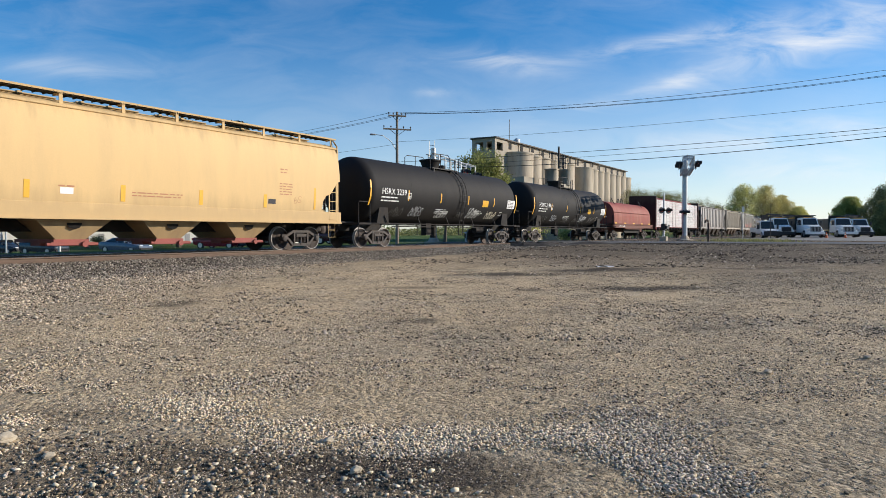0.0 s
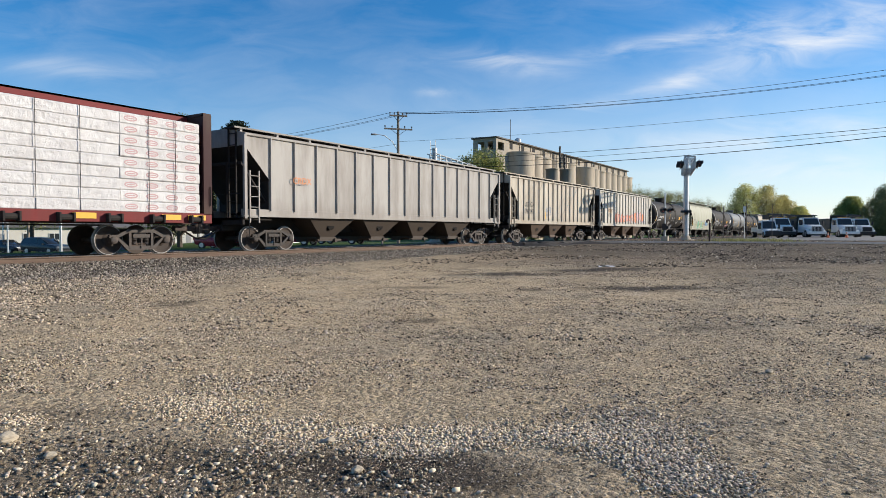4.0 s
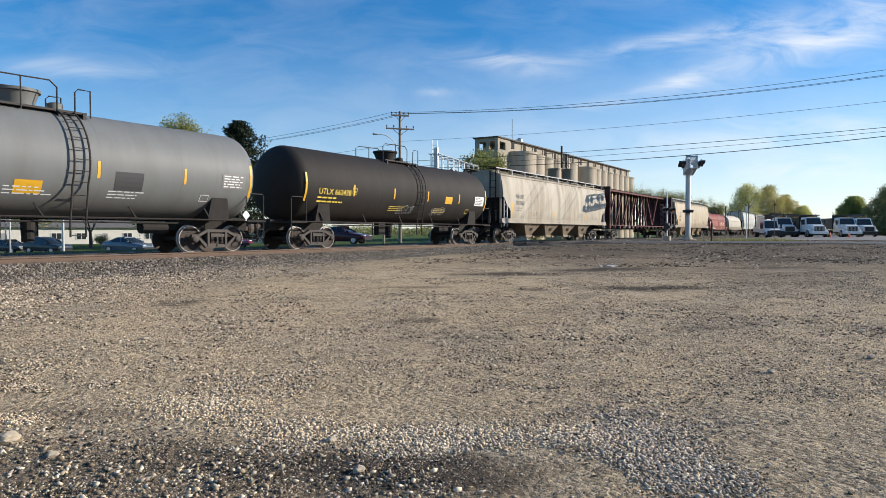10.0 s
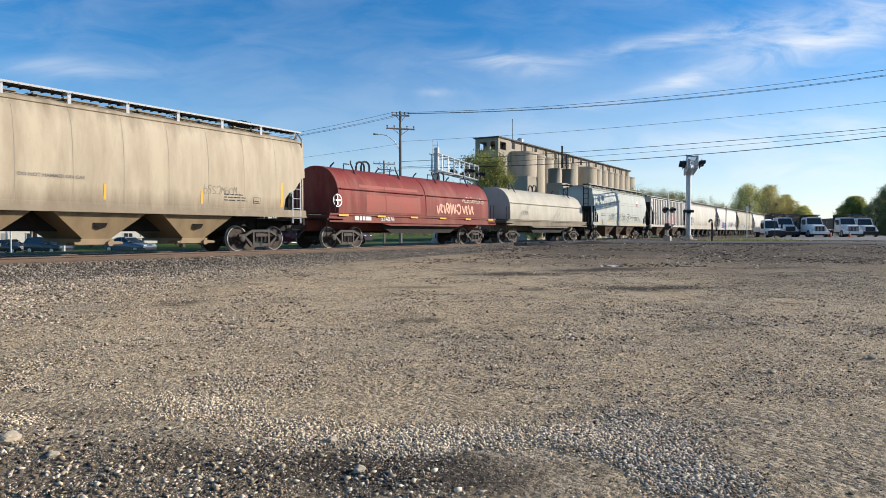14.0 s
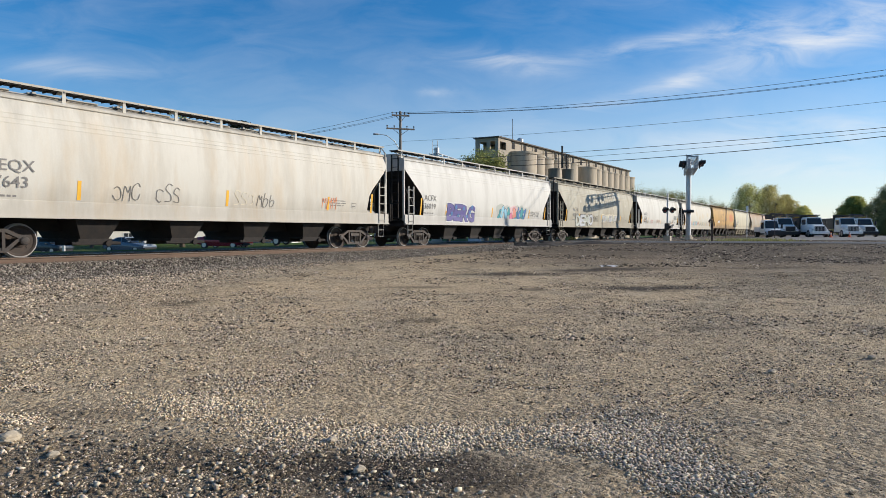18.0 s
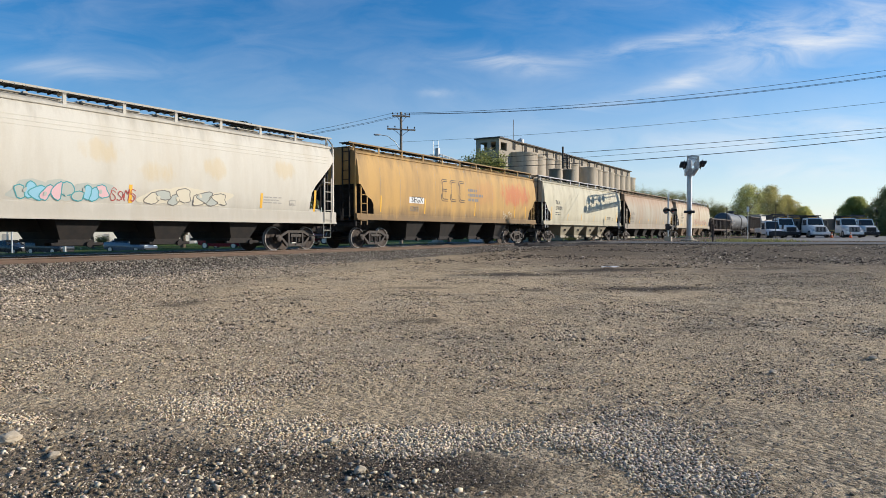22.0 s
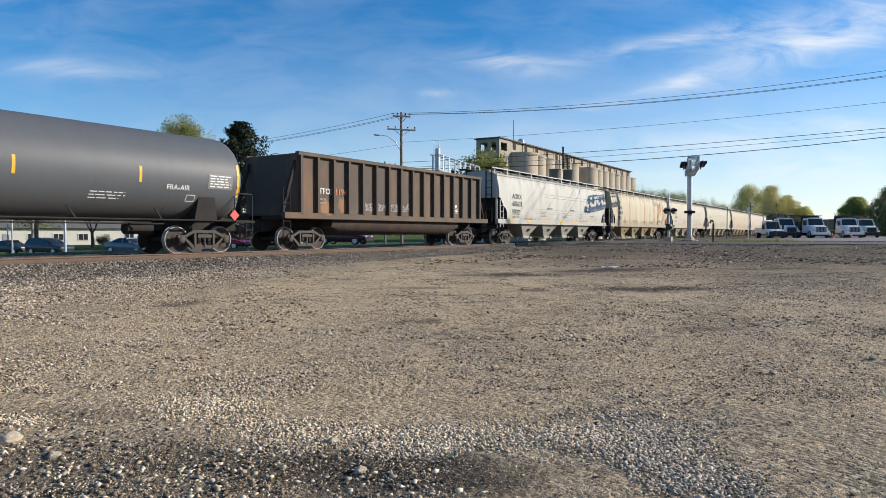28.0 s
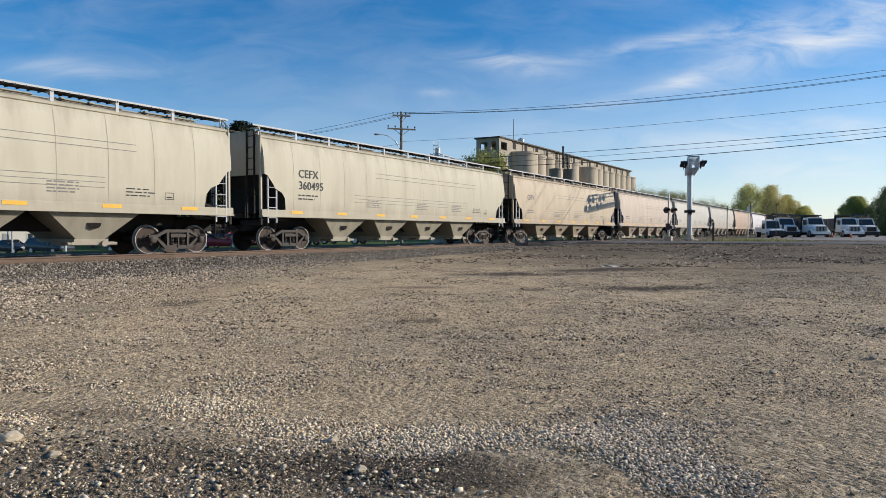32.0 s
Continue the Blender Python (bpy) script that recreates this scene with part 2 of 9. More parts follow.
# ---- the ground ----
AX, RX = Vector((0.8387, 0.5446)), Vector((0.5446, -0.8387))


def spot(depth, across):
    """A place on the plan, by its distance ahead of the standpoint and to its right."""
    p = AX * depth + RX * across
    return p.x, p.y


def back_level(y):
    return float(np.interp(y, [22, 28, 41, 47, 57, 68, 100], [0.78, 0.74, 0.37, 0.05, -0.4, -0.7, -0.8]))


def level(x, y):
    """Height of the ground."""
    rise = smoothstep(8, 44, x)
    lot = 0.46 * smoothstep(2, 15.5, y) * (1 - rise) + 0.8 * rise
    if y > 20.2:
        lot = back_level(y)
    d = abs(y - 20.2)
    bed = 0.66 - max(0, d - 1.75) * 0.16 if d < 3.4 else -9
    return max(lot, bed) if x < 400 or d < 30 else lot


def ground_material():
    m = bpy.data.materials.new("gravel_and_grass")
    m.use_nodes = True
    nt = m.node_tree
    N, L = nt.nodes.new, nt.links.new
    b = nt.nodes["Principled BSDF"]
    co = N("ShaderNodeTexCoord")

    def noise_of(scale, detail=5, rough=0.6, stretch=None):
        n = N("ShaderNodeTexNoise")
        n.inputs["Scale"].default_value, n.inputs["Detail"].default_value, n.inputs["Roughness"].default_value = scale, detail, rough
        if stretch:
            mp = N("ShaderNodeMapping")
            mp.inputs["Scale"].default_value = stretch
            L(co.outputs["Object"], mp.inputs["Vector"])
            L(mp.outputs[0], n.inputs["Vector"])
        else:
            L(co.outputs["Object"], n.inputs["Vector"])
        return n.outputs["Fac"]

    def span(v, a, b2, lo=0.0, hi=1.0):
        r = N("ShaderNodeMapRange")
        for i, q in enumerate((a, b2, lo, hi)):
            r.inputs[i + 1].default_value = q
        L(v, r.inputs[0])
        return r.outputs[0]

    def mix(a, c, fac, mode="MIX"):
        x = N("ShaderNodeMix")
        x.data_type, x.blend_type = "RGBA", mode
        if isinstance(fac, float):
            x.inputs["Factor"].default_value = fac
        else:
            L(fac, x.inputs["Factor"])
        for s, v in (("A", a), ("B", c)):
            if isinstance(v, tuple):
                x.inputs[s].default_value = (*v, 1)
            else:
                L(v, x.inputs[s])
        return x.outputs["Result"]

    def math_of(op, a, c):
        x = N("ShaderNodeMath")
        x.operation = op
        for i, v in enumerate((a, c)):
            if isinstance(v, float):
                x.inputs[i].default_value = v
            else:
                L(v, x.inputs[i])
        return x.outputs[0]

    # grit of three sizes
    def cells(scale):
        v = N("ShaderNodeTexVoronoi")
        v.inputs["Scale"].default_value = scale
        L(co.outputs["Object"], v.inputs["Vector"])
        w = N("ShaderNodeRGBToBW")
        L(v.outputs["Color"], w.inputs[0])
        return v, w.outputs[0]

    vor, tone = cells(62)
    vor2, tone2 = cells(21)
    chips = span(math_of("ADD", math_of("MULTIPLY", tone, 0.5), math_of("MULTIPLY", tone2, 0.95)), 0.3, 1.15)
    lumps = noise_of(7.5, 8, 0.72)
    coarse = noise_of(1.7, 6, 0.62)
    tan = mix((0.36, 0.272, 0.165), (0.75, 0.58, 0.37), chips)
    grey = mix((0.22, 0.172, 0.112), (0.66, 0.53, 0.36), chips)
    patchy = math_of("ADD", noise_of(0.3, 7, 0.66), math_of("MULTIPLY", math_of("SUBTRACT", coarse, 0.5), 0.35))
    col = mix(tan, grey, span(patchy, 0.47, 0.6))
    col = mix(col, (0.6, 0.49, 0.345), span(math_of("ADD", noise_of(0.55, 5, 0.6, (1.0, 1.3, 1.0)), math_of("MULTIPLY", lumps, 0.2)), 0.66, 0.8, 0, 0.55))
    # single crumbs, dark and pale
    crumbs = noise_of(19, 3, 0.55)
    dp = N("ShaderNodeVectorMath")
    dp.operation = "DOT_PRODUCT"
    dp.inputs[1].default_value = (RX.x, RX.y, 0)
    L(co.outputs["Object"], dp.inputs[0])
    loose = span(math_of("ADD", dp.outputs["Value"], math_of("MULTIPLY", coarse, 3.0)), 1.0, 4.5, 1.0, 0.35)
    col = mix(col, (0.13, 0.1, 0.07), math_of("MULTIPLY", span(crumbs, 0.4, 0.3, 0, 0.75), loose))
    col = mix(col, (0.74, 0.6, 0.42), math_of("MULTIPLY", span(crumbs, 0.6, 0.7, 0, 0.7), loose))
    # damp or oily crumbs and thin dark films
    col = mix(col, (0.085, 0.066, 0.048), span(math_of("ADD", noise_of(0.9, 8, 0.72, (0.5, 1.3, 1)), math_of("MULTIPLY", math_of("SUBTRACT", lumps, 0.5), 0.5)), 0.57, 0.72, 0, 0.75))
    col = mix(col, (0.1, 0.08, 0.06), span(lumps, 0.62, 0.74, 0, 0.55))
    # old oil and puddle marks
    warp = noise_of(1.6, 4)
    for cx, cy, rx, ry, turn, deep in ((*spot(3.85, -2.0), 2.4, 0.9, -57, 0.55), (*spot(4.1, -0.15), 0.9, 0.4, -57, 0.75), (*spot(4.3, -0.9), 1.3, 0.3, -57, 0.6), (*spot(5.2, -3.3), 0.9, 0.3, -50, 0.4), (7.1, 10.2, 0.75, 0.4, 20, 0.8), (8.5, 6.1, 0.65, 0.28, -30, 0.7), (16.4, 4.4, 2.0, 0.6, -45, 0.9),
                                       (14.0, 6.6, 0.5, 0.3, -40, 0.6), (17.0, 8.6, 2.0, 0.5, -40, 0.85), (20.5, 7.0, 2.4, 0.6, -40, 0.9), (11.0, 2.0, 0.8, 0.25, -60, 0.4), (24.0, 3.0, 2.0, 0.5, -50, 0.6), (12.4, 8.8, 1.0, 0.22, -35, 0.5)):
        mp = N("ShaderNodeMapping")
        mp.vector_type = "TEXTURE"
        mp.inputs["Location"].default_value = (cx, cy, 0)
        mp.inputs["Rotation"].default_value = (0, 0, radians(turn))
        mp.inputs["Scale"].default_value = (rx, ry, 50)
        L(co.outputs["Object"], mp.inputs["Vector"])
        ln = N("ShaderNodeVectorMath")
        ln.operation = "LENGTH"
        L(mp.outputs[0], ln.inputs[0])
        d = math_of("ADD", ln.outputs["Value"], math_of("MULTIPLY", math_of("ADD", warp, math_of("MULTIPLY", math_of("SUBTRACT", lumps, 0.5), 0.7)), 1.1))
        col = mix(col, (0.045, 0.036, 0.03), span(d, 1.75, 1.0, 0, deep))
    sep = N("ShaderNodeSeparateXYZ")
    L(co.outputs["Object"], sep.inputs[0])
    # grey stone dust along the foot of the ballast
    foot = math_of("ADD", math_of("SUBTRACT", sep.outputs[1], math_of("MULTIPLY", sep.outputs[0], 0.3)), math_of("MULTIPLY", noise_of(0.8, 5), 3.4))
    col = mix(col, mix((0.11, 0.096, 0.078), (0.33, 0.285, 0.225), chips), span(foot, 9.6, 13.2, 0, 0.85))
    # darker soil towards the crossing
    col = mix(col, mix((0.055, 0.041, 0.028), (0.22, 0.172, 0.12), chips), span(math_of("ADD", sep.outputs[0], math_of("MULTIPLY", noise_of(0.25, 5), 14.0)), 22.0, 36.0, 0, 0.92))
    # ballast beside the rails
    bal = mix((0.035, 0.03, 0.025), (0.22, 0.19, 0.155), chips)
    yy = math_of("ADD", sep.outputs[1], math_of("MULTIPLY", noise_of(1.2, 4), 1.4))
    col = mix(col, bal, span(yy, 15.2, 16.4))
    # rusty dust between the rails
    col = mix(col, (0.1, 0.07, 0.05), span(math_of("ABSOLUTE", math_of("SUBTRACT", sep.outputs[1], 20.2), 0.0), 1.5, 0.9, 0, 0.6))
    # grass beyond the track
    grass = mix(mix((0.035, 0.06, 0.012), (0.09, 0.15, 0.03), noise_of(9, 6)), (0.13, 0.15, 0.045), span(noise_of(0.4, 4), 0.45, 0.7, 0, 0.6))
    col = mix(col, grass, span(math_of("ADD", sep.outputs[1], math_of("MULTIPLY", noise_of(0.5, 4), 3.0)), 26.5, 28.0))
    L(col, b.inputs["Base Color"])
    b.inputs["Roughness"].default_value = 0.92
    b.inputs["Specular IOR Level"].default_value = 0.15
    # wheel tracks pressed into the soft soil
    rut = None
    for cx, cy, rx, ry, turn in ((*spot(4.35, 2.6), 0.8, 0.34, 69), (*spot(5.7, 3.3), 0.9, 0.2, 51)):
        mp = N("ShaderNodeMapping")
        mp.vector_type = "TEXTURE"
        mp.inputs["Location"].default_value = (cx, cy, 0)
        mp.inputs["Rotation"].default_value = (0, 0, radians(turn))
        mp.inputs["Scale"].default_value = (rx, ry, 50)
        L(co.outputs["Object"], mp.inputs["Vector"])
        ln = N("ShaderNodeVectorMath")
        ln.operation = "LENGTH"
        L(mp.outputs[0], ln.inputs[0])
        wv = N("ShaderNodeTexWave")
        wv.bands_direction = "Y"
        wv.inputs["Scale"].default_value, wv.inputs["Distortion"].default_value, wv.inputs["Detail"].default_value = 2.2, 1.6, 2.0
        L(mp.outputs[0], wv.inputs["Vector"])
        one = math_of("MULTIPLY", wv.outputs["Fac"], span(math_of("ADD", ln.outputs["Value"], math_of("MULTIPLY", coarse, 0.8)), 1.5, 0.9))
        rut = one if rut is None else math_of("ADD", rut, one)
    h = math_of("ADD", math_of("MULTIPLY", vor.outputs["Distance"], -0.22), math_of("ADD", math_of("MULTIPLY", vor2.outputs["Distance"], -0.8), math_of("ADD", math_of("MULTIPLY", lumps, 1.9), math_of("MULTIPLY", coarse, 2.6))))
    h = math_of("ADD", h, math_of("MULTIPLY", rut, 0.2))
    bp = N("ShaderNodeBump")
    bp.inputs["Strength"].default_value, bp.inputs["Distance"].default_value = 1.0, 0.05
    L(h, bp.inputs["Height"])
    L(bp.outputs[0], b.inputs["Normal"])
    return m


GROUND = ground_material()


def relief(x, y):
    """Small unevenness of the gravel lot."""
    if not (-5 < x < 60 and -25 < y < 18.5):
        return 0.0
    n = noise.noise(Vector((x * 0.55, y * 0.55, 0))) * 0.035 + noise.noise(Vector((x * 1.7, y * 1.7, 3))) * 0.016 + noise.noise(Vector((x * 0.9, y * 4.0, 6))) * 0.008
    return n * smoothstep(60, 40, x) if x > 40 else n


def height(x, y):
    return level(x, y) + relief(x, y)


def axis(lo, hi, fine0, fine1, step, grow=1.18):
    a = list(np.arange(fine0, fine1 + 0.001, step))
    s = step
    while a[-1] < hi:
        s *= grow
        a.append(a[-1] + s)
    s = step
    while a[0] > lo:
        s *= grow
        a.insert(0, a[0] - s)
    return a


def build_ground():
    xs, ys = axis(-3200, 4500, -4, 50, 0.25), axis(-3200, 4500, -14, 24, 0.2)
    vs = [(x, y, height(x, y)) for x in xs for y in ys]
    n = len(ys)
    fs = [(i * n + j, (i + 1) * n + j, (i + 1) * n + j + 1, i * n + j + 1) for i in range(len(xs) - 1) for j in range(n - 1)]
    me = bpy.data.meshes.new("ground")
    me.from_pydata(vs, [], fs)
    me.materials.append(GROUND)
    me.polygons.foreach_set("use_smooth", [True] * len(fs))
    tagged(new("ground", me), "open gravel lot that turns to grass beyond the railway", "ground", "", "structure")


ICO = bmesh.new()
bmesh.ops.create_icosphere(ICO, subdivisions=1, radius=1)
ICO_V = np.array([v.co[:] for v in ICO.verts])
ICO_F = np.array([[v.index for v in f.verts] for f in ICO.faces])
OCT_V = np.array([(1, 0, 0), (0, 1, 0), (-1, 0, 0), (0, -1, 0), (0, 0, 1), (0, 0, -1)], float)
OCT_F = np.array([(0, 1, 4), (1, 2, 4), (2, 3, 4), (3, 0, 4), (1, 0, 5), (2, 1, 5), (3, 2, 5), (0, 3, 5)])


def scatter(name, places, sizes, base_v, base_f, mats, slots, label, category, flat=0.62, seed=1):
    """Many loose stones as one mesh: every stone turned and shaped by chance."""
    rng = np.random.default_rng(seed)
    n = len(places)
    k = len(base_v)
    V = np.repeat(base_v[None], n, 0) * (1 + rng.uniform(-0.4, 0.36, (n, k, 1)))
    V = V * rng.uniform(0.55, 1.35, (n, 1, 3)) * np.array([1, 1, flat])
    tilt = rng.normal(0, 0.35, (n, 1))
    z = V[:, :, 2] + V[:, :, 0] * tilt
    a = rng.uniform(0, 2 * np.pi, (n, 1))
    x = V[:, :, 0] * np.cos(a) - V[:, :, 1] * np.sin(a)
    y = V[:, :, 0] * np.sin(a) + V[:, :, 1] * np.cos(a)
    V = np.stack([x, y, z], 2) * np.asarray(sizes)[:, None, None] + np.asarray(places)[:, None, :]
    F = (base_f[None] + (np.arange(n) * k)[:, None, None]).reshape(-1)
    m = len(base_f)
    me = bpy.data.meshes.new(name)
    me.vertices.add(n * k)
    me.vertices.foreach_set("co", V.reshape(-1))
    me.loops.add(n * m * 3)
    me.loops.foreach_set("vertex_index", F.astype(np.int32))
    me.polygons.add(n * m)
    me.polygons.foreach_set("loop_start", np.arange(0, n * m * 3, 3, dtype=np.int32))
    me.polygons.foreach_set("loop_total", np.full(n * m, 3, dtype=np.int32))
    for q in mats:
        me.materials.append(q)
    me.polygons.foreach_set("material_index", np.repeat(np.asarray(slots, dtype=np.int32), m))
    me.update(calc_edges=True)
    me.validate()
    return tagged(new(name, me), label, category, "", "stuff")


PALE = islands("pale_pebbles", (0.42, 0.325, 0.21), (0.86, 0.71, 0.505), hue=(0.68, 0.545, 0.37))
DARK = islands("dark_stone_chips", (0.085, 0.063, 0.042), (0.4, 0.31, 0.205), hue=(0.24, 0.183, 0.12))
STONE = surface("pale_field_stone", (0.44, 0.37, 0.27), 0.9, 0, (0.28, 0.23, 0.17), 0.5, 9, (1, 1, 1), 60, 0.004)
ASHEN = islands("ashen_pebbles", (0.25, 0.205, 0.15), (0.7, 0.59, 0.455), hue=(0.48, 0.4, 0.305))
CLOD = islands("dark_clods", (0.04, 0.031, 0.022), (0.2, 0.16, 0.118), hue=(0.095, 0.075, 0.055))
BALLAST = islands("ballast_stones", (0.05, 0.042, 0.034), (0.46, 0.405, 0.33), hue=(0.19, 0.16, 0.125))


def build_stones():
    rng = np.random.default_rng(7)
    blob = lambda d, a, d0, a0, rd, ra: math.exp(-((d - d0) / rd) ** 2 - ((a - a0) / ra) ** 2)

    def beds(d, a):
        """Cover of pale pebbles, of grey ones, of dark rubble, and of swept soil at a place of the lot."""
        pale = blob(d, a, 4.85, 0.35, 0.36, 1.2) + 1.05 * blob(d, a, 5.65, -2.2, 0.42, 0.68) + 0.85 * blob(d, a, 5.0, -3.3, 0.2, 0.7) + 0.6 * blob(d, a, 5.0, -1.2, 0.25, 0.9)
        pale += 0.72 * blob(d, a, 6.7, 0.1, 0.3, 0.9) + 0.52 * blob(d, a, 8.2, -1.7, 1.5, 1.5) + 0.5 * blob(d, a, 8.4, -4.4, 1.3, 1.6) + 0.45 * blob(d, a, 10.4, -1.9, 0.5, 0.8)
        grey = 0.95 * blob(d, a, 5.0, 1.6, 0.8, 0.58) + 0.85 * blob(d, a, 4.1, 1.5, 0.42, 0.45) + 0.55 * blob(d, a, 4.5, -0.9, 0.3, 1.0) + 0.4 * blob(d, a, 6.3, 3.5, 0.3, 0.6)
        rubble = blob(d, a, 3.9, -1.5, 0.5, 1.7) + 0.5 * blob(d, a, 4.6, -3.0, 0.4, 1.0)
        bare = 1.3 * blob(d, a, 4.0, 0.62, 0.24, 0.42) + blob(d, a, 4.35, 2.7, 0.5, 0.55) + 0.8 * blob(d, a, 6.1, -3.2, 0.35, 0.6) + 0.5 * blob(d, a, 5.9, 0.2, 0.3, 0.9)
        return pale, grey, rubble, bare

    P, S, M = [], [], []
    tries = 0
    while len(P) < 50000 and tries < 300000:
        tries += 1
        d = 3.2 + 8.8 * rng.random() ** 1.3
        a = rng.uniform(-0.74, 0.74) * d
        pale, grey, rubble, bare = beds(d, a)
        x, y = spot(d, a)
        heap = 0.8 * noise.noise(Vector((x * 1.3, y * 1.3, 9))) + noise.noise(Vector((x * 5.0, y * 5.0, 4)))
        if rng.random() > 0.03 + 1.25 * max(0, pale + grey - bare - 0.6 * rubble + 0.45 * heap - 0.3):
            continue
        s = 0.006 + 0.009 * rng.random() ** 1.3
        s *= (0.8 + 0.3 * min(1, pale + grey)) * (1 - 0.3 * min(1, rubble))
        P.append((x, y, height(x, y) + s * rng.uniform(0.05, 0.9)))
        S.append(s)
        q = pale / (pale + grey + rubble + 0.12)
        M.append(0 if rng.random() < 0.15 + 0.75 * q else 3 if rng.random() < 0.78 else 1)
    # scattered pebbles in loose drifts over the middle of the lot
    n = len(P) + 30000
    while len(P) < n:
        d = 5.8 + 7.5 * rng.random() ** 1.2
        a = rng.uniform(-0.74, 0.74) * d
        x, y = spot(d, a)
        drift = noise.noise(Vector((x * 0.9, y * 0.9, 51))) + 0.9 * noise.noise(Vector((x * 3.7, y * 3.7, 52)))
        left = 1 if a < 0.4 else max(0.0, 1 - (a - 0.4) / 2.0)
        if rng.random() > 0.04 + (0.25 + 0.6 * left) * max(0, drift + 0.05) - 0.3 * beds(d, a)[3]:
            continue
        s = 0.0085 + 0.0105 * rng.random() ** 1.5
        P.append((x, y, height(x, y) + s * rng.uniform(0.1, 0.7)))
        S.append(s)
        M.append((0, 0, 0, 3, 3, 1, 2)[rng.integers(7)])
    # rough rubble of every size on the dark soil
    n = len(P) + 14000
    while len(P) < n:
        d = 3.3 + 2.2 * rng.random()
        a = rng.uniform(-0.74, 0.74) * d
        pale, grey, rubble, bare = beds(d, a)
        if rng.random() > 0.03 + rubble + 0.25 * grey - bare:
            continue
        x, y = spot(d, a)
        s = 0.003 + 0.02 * rng.random() ** 9
        P.append((x, y, height(x, y) + s * rng.uniform(0.0, 0.4)))
        S.append(s)
        M.append((0, 1, 1, 3, 3, 2, 2, 1)[rng.integers(8)])
    deep = [p[0] * AX.x + p[1] * AX.y for p in P]
    near = [i for i, p in enumerate(P) if deep[i] < 5.7]
    rest = [i for i, p in enumerate(P) if deep[i] >= 5.7]
    for name, idx, bv, bf, seed in (("pebbles", near, ICO_V, ICO_F, 2), ("gravel_stones", rest, OCT_V, OCT_F, 5)):
        scatter(name, [P[i] for i in idx], [S[i] for i in idx], bv, bf, [PALE, DARK, CLOD, ASHEN], [M[i] for i in idx], "loose pale and dark pebbles strewn over the lot", "gravel", seed=seed)
    # fine grit that fills the gaps between the pebbles
    fp, fs, fm = [], [], []
    while len(fp) < 40000:
        d = 3.2 + 6.5 * rng.random() ** 1.25
        a = rng.uniform(-0.74, 0.74) * d
        x, y = spot(d, a)
        if rng.random() > 0.35 + 0.9 * noise.noise(Vector((x * 1.6, y * 1.6, 21))) - 0.3 * beds(d, a)[3]:
            continue
        s = 0.003 + 0.0042 * rng.random() ** 1.8
        fp.append((x, y, height(x, y) + s * 0.2))
        fs.append(s)
        fm.append((0, 1, 3)[rng.integers(3)])
    # drifts of coarser chips farther off
    while len(fp) < 82000:
        d = 6.0 + 14.0 * rng.random() ** 1.2
        a = rng.uniform(-0.74, 0.74) * d
        x, y = spot(d, a)
        if any(math.hypot(x - cx, y - cy) < r for cx, cy, r in ((16.4, 4.4, 0.9), (17.0, 8.6, 0.8), (20.5, 7.0, 1.0), (14.0, 6.6, 0.4), (7.1, 10.2, 0.5), (8.5, 6.1, 0.4), (12.4, 8.8, 0.5))):
            continue
        drift = noise.noise(Vector((x * 0.7, y * 0.7, 31))) + 0.8 * noise.noise(Vector((x * 2.6, y * 2.6, 17)))
        stony = blob(x, y, 19.5, 1.0, 3.0, 2.0) + 0.6 * blob(x, y, 12.5, -3.0, 2.5, 1.6)
        if y > 16.3 or rng.random() > 0.12 + 0.8 * drift + 0.6 * stony:
            continue
        s = 0.0045 + 0.0007 * (d - 6) + 0.009 * rng.random() ** 3.5
        fp.append((x, y, height(x, y) + s * 0.3))
        fs.append(s)
        fm.append((0, 0, 3, 3, 1, 2)[rng.integers(6)])
    scatter("fine_chips", fp, fs, OCT_V, OCT_F, [PALE, DARK, CLOD, ASHEN], fm, "fine stone chips between the pebbles", "gravel", seed=8)
    far_p, far_s, far_m = [], [], []
    while len(far_p) < 16000:
        d = 9 + 20 * rng.random() ** 1.3
        a = rng.uniform(-0.74, 0.74) * d
        x, y = spot(d, a)
        if y > 16.5:
            continue
        heap = noise.noise(Vector((x * 0.45, y * 0.45, 9))) + 0.7 * noise.noise(Vector((x * 1.5, y * 1.5, 4)))
        if rng.random() > 0.08 + 0.9 * heap:
            continue
        s = 0.01 + 0.03 * rng.random() ** 3
        far_p.append((x, y, height(x, y) + s * 0.1))
        far_s.append(s)
        far_m.append((0, 3, 1, 2)[rng.integers(4)])
    # grey stones strayed from the ballast over the near foot of the bank
    while len(far_p) < 34000:
        x = 3 + 22 * rng.random() ** 1.2
        y = 15.8 - 5.2 * rng.random() ** 1.3
        if y - 0.3 * x < 9.0 + 1.5 * rng.random() + 1.5 * noise.noise(Vector((x, y, 41))):
            continue
        s = 0.014 + 0.02 * rng.random() ** 2
        far_p.append((x, y, height(x, y) + s * 0.15))
        far_s.append(s)
        far_m.append((3, 3, 1, 2, 0)[rng.integers(5)])
    # clods and rubble on the rough soil towards the crossing
    while len(far_p) < 44000:
        d = 22 + 36 * rng.random()
        a = rng.uniform(-0.1, 0.74) * d
        x, y = spot(d, a)
        if y > 16.5 or rng.random() > 0.3 + 1.3 * noise.noise(Vector((x * 0.3, y * 0.3, 2))):
            continue
        s = 0.014 + 0.06 * rng.random() ** 3
        far_p.append((x, y, height(x, y) + s * 0.1))
        far_s.append(s)
        far_m.append(3 if rng.random() < 0.15 else 2)
